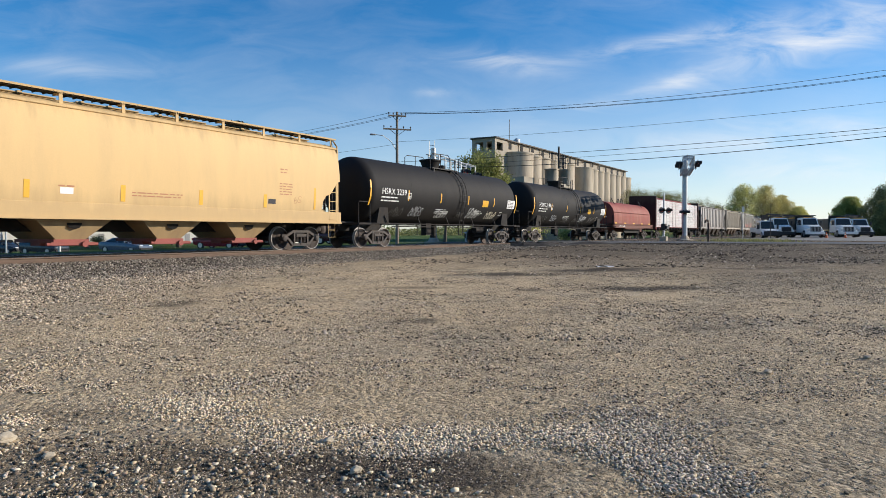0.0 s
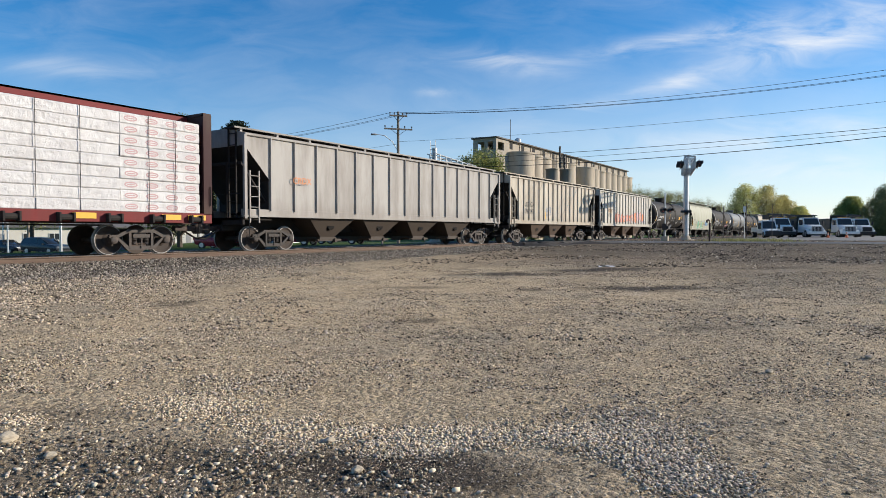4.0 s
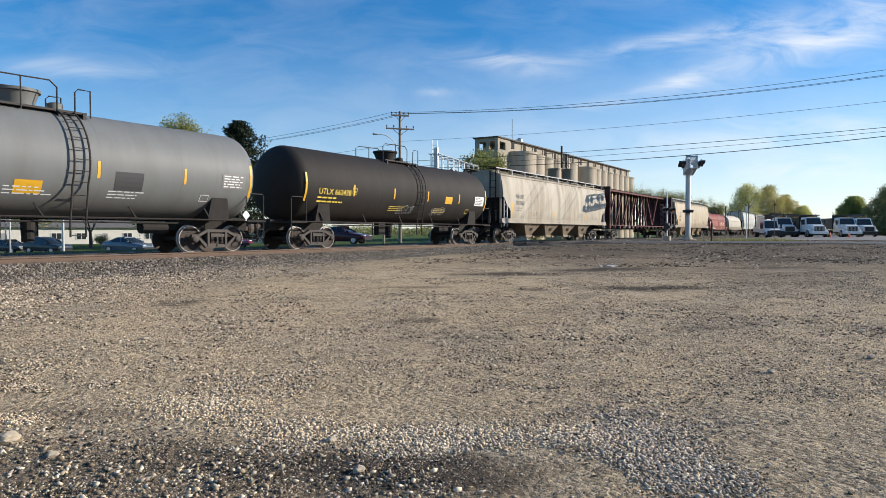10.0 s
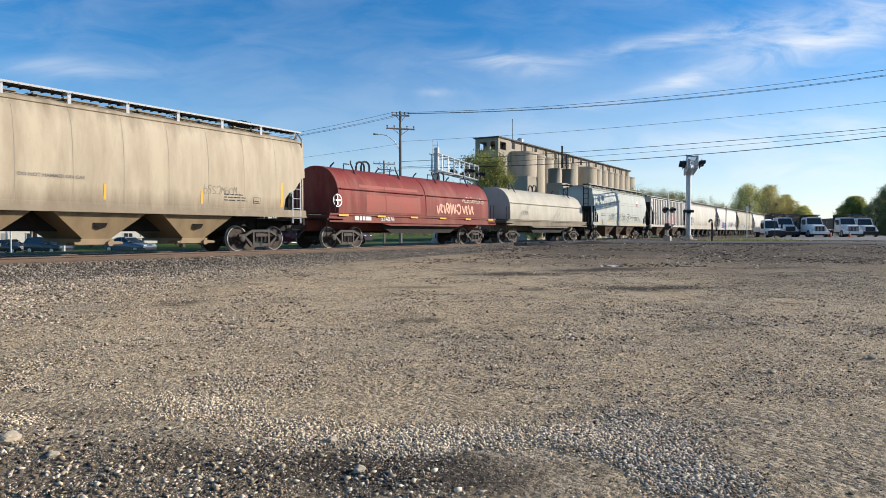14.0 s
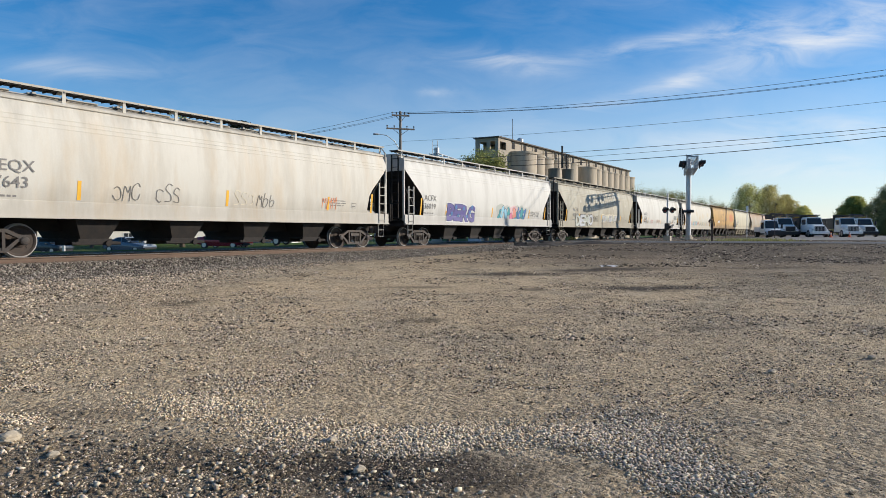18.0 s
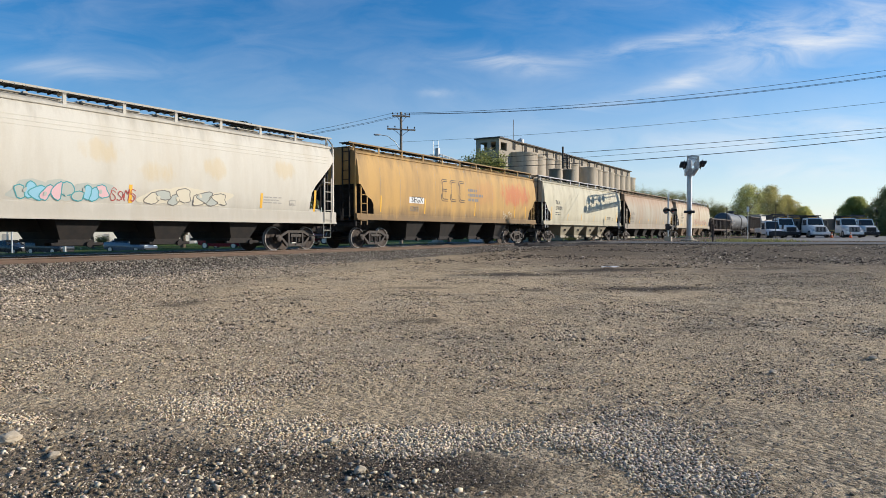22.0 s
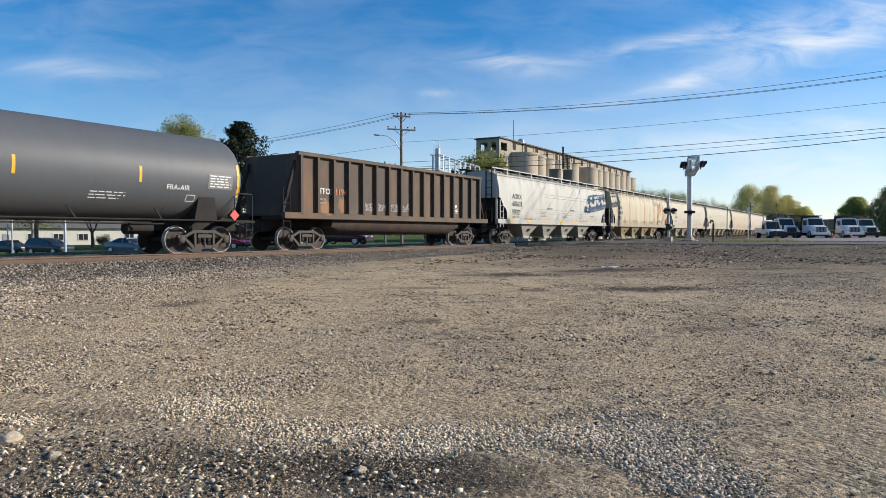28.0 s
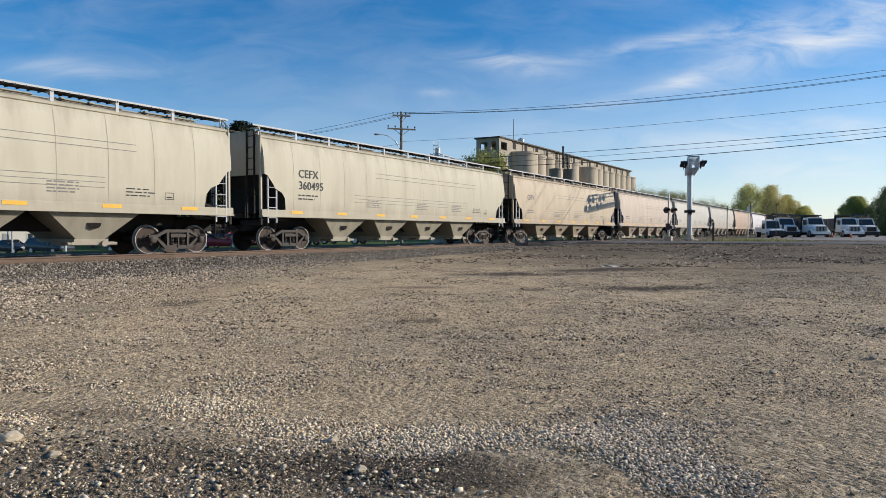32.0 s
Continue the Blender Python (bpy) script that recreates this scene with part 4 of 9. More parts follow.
def hopper_body_geo(prof, Lb, z_cut, depth, sill, belly):
    """The shell: full length at the top, cut back under a slope sheet at both ends."""
    zs = BODY_Z
    wid = [float(np.interp(z, [p[0] for p in prof], [p[1] for p in prof])) for z in zs]
    h = Lb / 2
    # the edge of the opening: down along the slope sheet, then a round belly to the sill
    cuts = [(depth * u, sill + (z_cut - sill) * v) for u, v in belly] + [(depth + 0.02, sill)]
    xs = [(-h + d, c) for d, c in cuts] + [(h - d, c) for d, c in reversed(cuts)]
    rings = []
    for x, c in xs:
        ring = []
        for z, w in zip(zs, wid):
            zz = max(z, c)
            ring.append((x, -float(np.interp(zz, zs, wid)), zz))
        e = wid[-1]
        ring += [(x, -e + 0.03, 4.31), (x, -0.95, 4.44), (x, -0.35, 4.52), (x, 0.35, 4.52), (x, 0.95, 4.44), (x, e - 0.03, 4.31)]
        for z, w in reversed(list(zip(zs, wid))):
            zz = max(z, c)
            ring.append((x, float(np.interp(zz, zs, wid)), zz))
        rings.append(ring)
    g = Geo().loft(rings)
    m = len(rings[0])
    # slope sheets: rust and dirt, with their shade put into the dark slot
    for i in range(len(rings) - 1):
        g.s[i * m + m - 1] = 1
    return g


def bay_geo(w, z_top, z_low):
    g = Geo()
    a, b = w / 2, 0.42
    rings = [[(-a, -1.42, z_top), (a, -1.42, z_top), (a, 1.42, z_top), (-a, 1.42, z_top)],
             [(-a + 0.02, -1.42, z_top - 0.1), (a - 0.02, -1.42, z_top - 0.1), (a - 0.02, 1.42, z_top - 0.1), (-a + 0.02, 1.42, z_top - 0.1)],
             [(-b, -1.1, z_low), (b, -1.1, z_low), (b, 1.1, z_low), (-b, 1.1, z_low)]]
    return g.loft(rings)


def gate_geo():
    g = Geo()
    g.box(-0.5, 0.5, -1.15, 1.15, 0.4, 0.5)
    g.box(-0.62, 0.62, -1.25, -1.18, 0.33, 0.42)
    g.tube([(-0.72, -1.2, 0.36), (0.72, -1.2, 0.36)], 0.05, 8)
    g.box(-0.45, 0.45, -0.3, 0.3, 0.3, 0.4)
    g.lathe([(-1.33, 0.09), (-1.25, 0.09)], "y", 8, (0.3, 0, 0.36))
    return g


def hopper(k, L, paint, label, prof=ROUND, bays=4, bay_mat=None, sill_mat=None, ribs=0, white_rail=None, deep_sill=False, hide_bays=False, seams=True, gate_mat=None, over=1.5):
    car = thing("covered_hopper", label, "railcar", "wagons of the freight train")
    Lb, h = L - over, L / 2
    side = side_line(prof)
    sill = 1.5
    flat = prof is FLAT
    if flat:
        shape = (3.85, 1.2, ((0, 1), (0.33, 0.83), (0.66, 0.66), (1, 0.48)))
    elif prof is BULGE:
        shape = (3.7, 1.45, ((0, 1), (0.2, 0.86), (0.5, 0.68), (0.8, 0.5), (0.95, 0.36), (1, 0.16)))
    else:
        shape = (2.85, 1.05, ((0, 1), (0.12, 0.98), (0.35, 0.78), (0.5, 0.62), (0.8, 0.52), (0.96, 0.36), (1, 0.14)))
    part("body", hopper_body_geo(prof, Lb, shape[0], shape[1], sill, shape[2]), [paint, UNDER], car, smooth=not flat)
    sm = sill_mat or paint
    z0 = 1.1 if deep_sill else 1.3
    for s in (-1, 1):
        g = Geo()
        y = s * (abs(side(1.55)) + 0.012)
        g.box(-Lb / 2 - 0.1, Lb / 2 + 0.1, min(y, y - s * 0.1), max(y, y - s * 0.1), z0, 1.55, c=0.012)
        g.box(-Lb / 2 - 0.1, Lb / 2 + 0.1, min(y + s * 0.05, y - s * 0.1), max(y + s * 0.05, y - s * 0.1), z0 - 0.03, z0 + 0.02)
        part("side_sill", g, sm, car)
        g = Geo()
        e = abs(side(4.28))
        g.box(-Lb / 2, Lb / 2, min(s * (e - 0.03), s * (e + 0.07)), max(s * (e - 0.03), s * (e + 0.07)), 4.21, 4.3, c=0.015)
        part("eave_rail", g, paint, car)
    # vertical weld seams or ribs
    if ribs:
        step = (Lb - 2.4) / (ribs - 1)
        for s in (-1, 1):
            for i in range(ribs):
                part("side_rib", lambda: Geo().box(-0.025, 0.025, -0.07, 0.07, 1.5, 4.24, c=0.008), paint, car, "",
                     (-Lb / 2 + 1.2 + i * step, s * 1.51, 0), ("rib", paint.name))
            for k2 in (-1, 1):
                g = Geo()
                y = s * 1.53
                g.box(k2 * Lb / 2 - 0.06, k2 * Lb / 2 + 0.06, y - 0.05, y + 0.05, 1.2, 4.24)
                part("corner_post", g, paint, car)
    else:
        n = int(Lb / 1.45) if prof is ROUND and seams else 0
        for i in range(1, n):
            x = -Lb / 2 + Lb * i / n
            if abs(x) > Lb / 2 - 1.3:
                continue
            g = Geo()
            pts = [(0, z) for z in [1.56] + BODY_Z[1:-1] + [4.2]]
            strip(g, pts, 0.016, side, 0.004)
            part("weld_seam", g, MATS["seam_shade"], car, "", (x, 0, 0), ("seam", id(prof)))
        for s in (-1, 1):
            for k2 in (-1, 1):
                g = Geo()
                y = s * 1.42
                x = k2 * (Lb / 2 + 0.03)
                g.box(x - 0.045, x + 0.045, y - 0.05, y + 0.05, 1.1, 4.2, c=0.012)
                g.tube([(x, y, 4.15), (x, y, 4.36), (x - k2 * 0.06, s * 1.24, 4.62), (x - k2 * 0.1, s * 1.15, 4.68)], 0.035, 6)
                part("corner_post", g, sm, car)
    # roof walkway: grating, edge strip and uprights; hatch covers
    wr = white_rail or paint
    dz = -0.17 if flat else 0.0
    for s in (-1, 1):
        g = Geo()
        y = s * 0.92
        g.box(-Lb / 2 - 0.2, Lb / 2 + 0.2, y - 0.28, y + 0.28, 4.665 + dz, 4.7 + dz)
        for i in range(int(Lb / 0.28)):
            x = -Lb / 2 + i * 0.28
            g.box(x, x + 0.03, y - 0.3, y + 0.3, 4.63 + dz, 4.668 + dz)
        part("roof_walkway", g, GRATE, car)
        g = Geo()
        g.box(-Lb / 2 - 0.2, Lb / 2 + 0.2, y + s * 0.28, y + s * 0.3, 4.655 + dz, 4.715 + dz) if s > 0 else g.box(-Lb / 2 - 0.2, Lb / 2 + 0.2, y - 0.3, y - 0.28, 4.655 + dz, 4.715 + dz)
        part("walkway_edge", g, wr, car)
        m = int(Lb / 1.75)
        for i in range(m + 1):
            part("walkway_bracket", lambda: Geo().box(-0.05, 0.05, -0.015, 0.015, 4.34, 4.69 + dz).box(-0.05, 0.05, -0.015, 0.3, 4.6 + dz, 4.66 + dz), wr, car, "",
                 pose(-Lb / 2 + 0.1 + i * (Lb - 0.2) / m, s * 1.2, 0, 0, 0, 0 if s < 0 else 180), ("wbr", wr.name, flat))
    g = Geo()
    g.box(-Lb / 2 + 0.7, Lb / 2 - 0.7, -0.4, 0.4, 4.5, 4.6, c=0.05)
    part("hatch_coaming", g, paint, car)
    for i in range(int(Lb / 2.4)):
        part("hatch_cover", lambda: Geo().box(-1.0, 1.0, -0.42, 0.42, 4.6, 4.64, c=0.015).box(-0.06, 0.06, -0.47, 0.47, 4.58, 4.66).box(-0.9, -0.8, -0.47, 0.47, 4.58, 4.66), paint, car, "",
             (-Lb / 2 + 1.6 + i * (Lb - 3.2) / max(1, int(Lb / 2.4) - 1), 0, 0), ("hatch", paint.name))
    # ends: platform, slope sheet supports, ladders, hand rails
    for k2 in (-1, 1):
        g = Geo()
        a, b = sorted((k2 * (h - 0.65), k2 * (h - 2.1)))
        g.box(a, b, -1.4, 1.4, 1.15, 1.22)
        g.box(*sorted((k2 * (h - 0.65), k2 * (h - 0.75))), -1.5, 1.5, 0.98, 1.24)
        g.box(a, b, -0.35, 0.35, 0.75, 1.16)
        for y in (-0.5, 0.5):
            g.bar((k2 * (h - 0.85), 1.2), (k2 * (h - 0.8), 3.3), 0.1, y - 0.05, y + 0.05)
        g.tube([(k2 * (h - 0.68), -1.35, 2.1), (k2 * (h - 0.68), 1.35, 2.1)], 0.02)
        g.tube([(k2 * (h - 0.68), -0.6, 1.2), (k2 * (h - 0.68), -0.6, 2.1)], 0.02)
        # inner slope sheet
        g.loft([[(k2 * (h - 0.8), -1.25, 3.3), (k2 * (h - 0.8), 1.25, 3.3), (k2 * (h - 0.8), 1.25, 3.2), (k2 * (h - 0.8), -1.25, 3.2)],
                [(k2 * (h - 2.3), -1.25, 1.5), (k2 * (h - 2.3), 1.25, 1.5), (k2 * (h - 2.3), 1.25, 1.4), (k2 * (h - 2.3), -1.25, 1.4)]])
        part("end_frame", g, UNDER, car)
        for s in (-1, 1):
            part("ladder", lambda: ladder_geo(1.05, 2.95, 5), wr, car, "", pose(k2 * (h - 1.15), s * 1.56, 0, 0, 0, 0 if s < 0 else 180), ("hl", wr.name))
            part("step", lambda: Geo().tube([(-0.2, 0, 1.1), (-0.2, 0, 0.5), (0.2, 0, 0.5), (0.2, 0, 1.1)], 0.018).tube([(-0.2, 0, 0.8), (0.2, 0, 0.8)], 0.016),
                 UNDER if not deep_sill else wr, car, "", (k2 * (h - 1.15), s * 1.5, 0), ("step", deep_sill, wr.name))
            part("end_ladder", lambda: ladder_geo(1.2, 4.5, 8, 0.4), UNDER, car, "", pose(k2 * (h - 0.7), s * 0.9, 0, 0, 0, 90 * k2), "el")
    # the centre sill and bays
    g = Geo()
    g.box(-h + 2.0, h - 2.0, -0.3, 0.3, 0.72, 1.3)
    part("centre_sill", g, UNDER, car)
    span = L - 7.6
    bw = span / bays
    for i in range(bays):
        x = -span / 2 + bw * (i + 0.5)
        # hidden bays share the near-black underframe colour
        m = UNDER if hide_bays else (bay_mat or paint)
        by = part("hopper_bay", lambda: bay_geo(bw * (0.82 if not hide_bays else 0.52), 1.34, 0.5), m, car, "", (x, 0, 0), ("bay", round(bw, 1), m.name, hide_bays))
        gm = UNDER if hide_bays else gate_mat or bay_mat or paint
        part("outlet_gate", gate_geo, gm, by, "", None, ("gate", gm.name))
        if not hide_bays:
            part("hatch_stain", lambda: Geo().loft([[(0.22 * math.cos(q) * r, -1.265 - d * 0.5, 0.95 + d + 0.16 * math.sin(q) * r) for q in np.linspace(0, 2 * math.pi, 9)[:-1]] for r, d in ((1, 0), (0.5, 0.0))]),
                 UNDER, by, "dark greasy patch on the chute", (0, -0.04, 0), "stain")
    running_gear(car, L)
    g = Geo()
    g.lathe([(-0.5, 0.16), (-0.45, 0.2), (0.45, 0.2), (0.5, 0.16)], "x", 12, (h - 1.5, -0.9, 1.5))
    g.tube([(h - 2.2, -0.9, 1.5), (h - 1.0, -0.9, 1.5)], 0.04)
    part("brake_cylinder", g, sm if deep_sill else UNDER, car)
    CARS.append((k, car))
    return car, side, Lb


TUB = surface("rusty_tub_plate", (0.04, 0.028, 0.022), 0.85, 0, (0.11, 0.06, 0.035), 0.6, 2.5, fine=20, bump=0.006)
surface("seam_shade", (0.34, 0.29, 0.22), 0.8)


# ---- tank wagons ----
def tank(k, L, paint, label, head_ring=None, r=1.58, zc=2.7, head_mat=None, body_label=""):
    car = thing("tank_car", label, "railcar", "wagons of the freight train")
    h = L / 2
    Ls = L - (1.6 if k > 2 else 2.2)  # straight shell and heads
    side = lambda z: -math.sqrt(max(0.01, r * r - min(abs(z - zc), r * 0.995) ** 2))
    prof = [(-Ls / 2 + 0.72 - 0.72 * math.cos(a), r * math.sin(a) ** 0.8) for a in np.linspace(0.04, math.pi / 2, 12)]
    n = int(Ls / 2.6)
    mid = []
    for i in range(1, n):
        x = -Ls / 2 + 0.72 + (Ls - 1.44) * i / n
        mid += [(x - 0.03, r), (x - 0.028, r + 0.002), (x + 0.028, r + 0.002), (x + 0.03, r)]
    prof = prof + mid + [(-x, q) for x, q in reversed(prof)]
    part("tank_shell", Geo().lathe(prof, "x", 48, (0, 0, zc)), paint, car, body_label, smooth=True)
    if head_ring:
        for s in (-1, 1):
            g = Geo().lathe([(s * (Ls / 2 - 0.74), r + 0.006), (s * (Ls / 2 - 0.7), r + 0.012), (s * (Ls / 2 - 0.63), r + 0.004)], "x", 48, (0, 0, zc))
            part("head_seam", g, head_ring, car, "white painted ring round the tank head", smooth=True)
    # dome, platform, rails
    g = Geo()
    g.lathe([(zc + r - 0.1, 0.45), (zc + r + 0.1, 0.47), (zc + r + 0.36, 0.56), (zc + r + 0.38, 0.62), (zc + r + 0.46, 0.62), (zc + r + 0.48, 0.2)], "z", 20, (-0.25, 0, 0))
    g.lathe([(zc + r - 0.1, 0.22), (zc + r + 0.2, 0.22), (zc + r + 0.25, 0.1)], "z", 14, (0.75, -0.1, 0))
    part("dome", g, paint, car, "manway dome with bolted cover", smooth=True)
    g = Geo()
    g.box(-1.3, 1.3, -0.85, 0.85, zc + r - 0.12, zc + r - 0.06)
    for x in (-1.2, 0.5, 1.2):
        g.box(x - 0.04, x + 0.04, -0.9, 0.9, zc + r - 0.35, zc + r - 0.1)
    part("top_platform", g, GRATE, car)
    for s in (-1, 1):
        g = Geo()
        y, t = s * 0.85, zc + r
        g.tube([(-1.5, y, t - 0.2), (-1.5, y, t + 0.55), (-1.3, y, t + 0.68), (0.25, y, t + 0.72), (0.45, y, t + 0.55), (0.45, y, t - 0.2)], 0.022)
        g.tube([(-0.5, y, t - 0.2), (-0.5, y, t + 0.7)], 0.02)
        g.tube([(0.95, y, t - 0.2), (0.95, y, t + 0.5), (1.05, y, t + 0.6), (1.4, y, t + 0.6), (1.4, y, t - 0.2)], 0.022)
        part("platform_rail", g, GRATE, car)
        # side ladder bent round the shell
        g = Geo()
        for q in (0.48, 0.92):
            pts = [(q, s * (r + 0.12) * math.cos(a), zc + (r + 0.12) * math.sin(a)) for a in np.linspace(radians(62), radians(-22), 12)]
            g.tube(pts + [(q, s * 1.42, 1.0), (q, s * 1.42, 0.55)], 0.028)
        for a in np.linspace(radians(56), radians(-20), 8):
            g.tube([(0.48, s * (r + 0.12) * math.cos(a), zc + (r + 0.12) * math.sin(a)), (0.92, s * (r + 0.12) * math.cos(a), zc + (r + 0.12) * math.sin(a))], 0.015)
        for z in (1.75, 1.35, 0.98, 0.6):
            g.tube([(0.48, s * 1.42, z), (0.92, s * 1.42, z)], 0.015)
        part("side_ladder", g, GRATE, car)
        # running board rail along the car
        g = Geo()
        g.tube([(-h + 0.75, s * 1.42, 1.12), (h - 0.75, s * 1.42, 1.12)], 0.03)
        for x in np.arange(-Ls / 2 + 1.8, Ls / 2 - 1.6, 2.7):
            g.bar((x, 1.12), (x - 0.25, 1.5), 0.05, s * 1.36 - 0.02, s * 1.36 + 0.02)
        part("side_rail", g, UNDER, car)
        for e in (-1, 1):
            g = Geo()
            x = e * (h - 1.0)
            g.tube([(x - e * 0.5, s * 1.42, 1.1), (x - e * 0.5, s * 1.42, 2.0), (x - e * 0.35, s * 1.42, 2.1), (x + e * 0.25, s * 1.42, 2.1), (x + e * 0.3, s * 1.42, 2.0), (x + e * 0.3, s * 1.42, 0.5)], 0.02)
            g.tube([(x, s * 1.42, 1.1), (x, s * 1.42, 0.5), (x + e * 0.3, s * 1.42, 0.5)], 0.018)
            g.tube([(x, s * 1.42, 0.8), (x + e * 0.3, s * 1.42, 0.8)], 0.018)
            part("end_handrail", g, GRATE, car)
    for e in (-1, 1):
        g = Geo()
        a, b = sorted((e * (h - 0.6), e * (h - 3.6)))
        g.box(a, b, -0.33, 0.33, 0.78, 1.22)
        a, b = sorted((e * (h - 0.65), e * (h - 1.5)))
        g.box(a, b, -1.48, 1.48, 1.06, 1.13)
        # saddle
        x = e * (h - 2.6)
        pts = [(1.3 * math.cos(a2) * 1.05, 0.0) for a2 in (0, 1)]
        g.loft([[(x - 0.45, -1.3, 1.15), (x + 0.45, -1.3, 1.15), (x + 0.3, -1.36, 2.0), (x - 0.3, -1.36, 2.0)],
                [(x - 0.45, 1.3, 1.15), (x + 0.45, 1.3, 1.15), (x + 0.3, 1.36, 2.0), (x - 0.3, 1.36, 2.0)]])
        part("stub_sill", g, UNDER, car)
        g = Geo()
        g.box(-0.15, 0.15, -1.47, -1.455, 1.2, 1.5)
        g2 = Geo().prism([(0, 1.14), (0.17, 1.31), (0, 1.48), (-0.17, 1.31)], -1.475, -1.462).box(-0.02, 0.02, -1.461, -1.44, 1.1, 1.3)
        if k == 11 and e > 0:
            part("hazard_placard", g2, PLACARD, car, "white diamond hazard placard", (e * (h - 1.55), 0, 0))
    g = Geo()
    g.lathe([(-0.45, 0.2), (0.45, 0.2)], "x", 12, (h - 4.6, -0.5, 0.85))
    g.box(-1.4, -0.9, -0.5, -0.2, 0.55, 1.2)
    g.lathe([(0.4, 0.16), (1.3, 0.2)], "z", 12, (0.0, 0, 0))
    g.tube([(-Ls / 2 + 3, -0.7, 1.0), (Ls / 2 - 3, -0.7, 1.0)], 0.03)
    part("bottom_fittings", g, UNDER, car)
    running_gear(car, L)
    CARS.append((k, car))
    return car, side, Ls


# ---- coil steel wagons ----
def coil(k, L, paint, label, hood_paints, hoods=1, sill=None):
    car = thing("coil_car", label, "railcar", "wagons of the freight train")
    h = L / 2
    Lf = L - 1.5
    g = Geo()
    for s in (-1, 1):
        y0, y1 = sorted((s * 1.5, s * 1.36))
        g.prism([(-Lf / 2, 1.15), (-Lf / 2, 1.48), (Lf / 2, 1.48), (Lf / 2, 1.15), (Lf / 2 - 3.4, 1.12), (Lf / 2 - 4.2, 1.0), (-Lf / 2 + 4.2, 1.0), (-Lf / 2 + 3.4, 1.12)], y0, y1)
        # recessed belly; its near-black colour stands for the shade under the sill
        dark = Geo().prism([(-Lf / 2 + 3.6, 1.12), (Lf / 2 - 3.6, 1.12), (Lf / 2 - 4.6, 0.66), (-Lf / 2 + 4.6, 0.66)], *sorted((s * 1.2, s * 1.1)))
        part("belly_girder", dark, UNDER, car)
    g.box(-Lf / 2, Lf / 2, -1.4, 1.4, 1.3, 1.42)
    g.box(-Lf / 2 - 0.05, Lf / 2 + 0.05, -0.3, 0.3, 0.75, 1.3)
    for x in np.arange(-Lf / 2 + 4, Lf / 2 - 3.5, 1.3):
        g.box(x, x + 0.12, -1.3, 1.3, 1.0, 1.3)
    part("frame", g, sill or paint, car, "side frame with deepened belly")
    g = Geo()
    for s in (-1, 1):
        y0, y1 = sorted((s * 1.5, s * 1.56))
        g.box(-Lf / 2, Lf / 2, y0, y1, 1.42, 1.5)
        g.box(-Lf / 2, Lf / 2, y0, y1, 1.12, 1.18)
    part("side_flange", g, sill or paint, car)
    prof = [(1.52, 1.42), (1.9, 1.43), (2.3, 1.41), (2.55, 1.38), (2.8, 1.3), (3.05, 1.17), (3.25, 1.0), (3.42, 0.78), (3.53, 0.52), (3.59, 0.27), (3.61, 0.05)]
    side = side_line([(z, w) for z, w in prof])
    run = Lf - 1.3
    each = run / hoods
    for i in range(hoods):
        x0, x1 = -run / 2 + each * i + 0.03, -run / 2 + each * (i + 1) - 0.03
        ring = [(-w, z) for z, w in prof] + [(w, z) for z, w in reversed(prof)]
        g = Geo().loft([[(x0, y, z) for y, z in ring], [(x1, y, z) for y, z in ring]])
        hd = part("hood", g, hood_paints[i % len(hood_paints)], car, "rounded steel coil hood", smooth=True)
        g = Geo()
        for s in (-1, 1):
            g.tube([(x0 + 0.1, s * 1.43, 2.58), (x1 - 0.1, s * 1.43, 2.58)], 0.03)
        n = max(2, int(each / 2.4))
        for j in range(1, n):
            x = x0 + (x1 - x0) * j / n
            g.loft([[(x - 0.03, y * 1.006, z + 0.006) for y, z in ring], [(x + 0.03, y * 1.006, z + 0.006) for y, z in ring]], caps=False)
        part("hood_seam", g, hood_paints[i % len(hood_paints)], hd)
        for x in ((x0 + 1.6, x1 - 1.6) if each > 5 else ((x0 + x1) / 2,)):
            g = Geo()
            g.tube([(x - 0.55, -0.75, 3.45), (x - 0.45, -0.7, 3.75), (x + 0.05, -0.55, 3.78)], 0.03)
            g.tube([(x + 0.05, -0.95, 3.25), (x + 0.12, -0.6, 3.8), (x + 0.22, -0.5, 3.95)], 0.035)
            g.tube([(x + 0.05, 0.95, 3.25), (x + 0.12, 0.6, 3.8), (x + 0.22, 0.5, 3.95)], 0.035)
            part("stacking_bracket", g, GRATE, hd)
        x = (x0 + x1) / 2
        g = Geo()
        for y in (-0.16, 0.16):
            g.tube([(x - 0.3, y, 3.55)] + [(x + 0.3 * math.cos(a), y, 3.85 + 0.22 * math.sin(a)) for a in np.linspace(math.pi, 0, 8)] + [(x + 0.3, y, 3.55)], 0.05)
        part("lifting_bail", g, GRATE, hd)
    for e in (-1, 1):
        g = Geo()
        a, b = sorted((e * (h - 0.65), e * (h - 1.6)))
        g.box(a, b, -1.5, 1.5, 1.2, 1.27)
        for s in (-1, 1):
            x = e * (h - 0.85)
            g.tube([(x, s * 1.45, 1.2), (x, s * 1.45, 2.3), (x - e * 0.35, s * 1.45, 2.3), (x - e * 0.35, s * 1.45, 1.2)], 0.02)
            g.tube([(x - 0.18, s * 1.45, 1.2), (x - 0.18, s * 1.45, 0.5), (x + 0.18, s * 1.45, 0.5), (x + 0.18, s * 1.45, 1.2)], 0.018)
            g.tube([(x - 0.18, s * 1.45, 0.82), (x + 0.18, s * 1.45, 0.82)], 0.018)
        g.lathe([(e * (h - 0.75), 0.28), (e * (h - 0.7), 0.28)], "x", 14, (0, 0.8, 2.0))
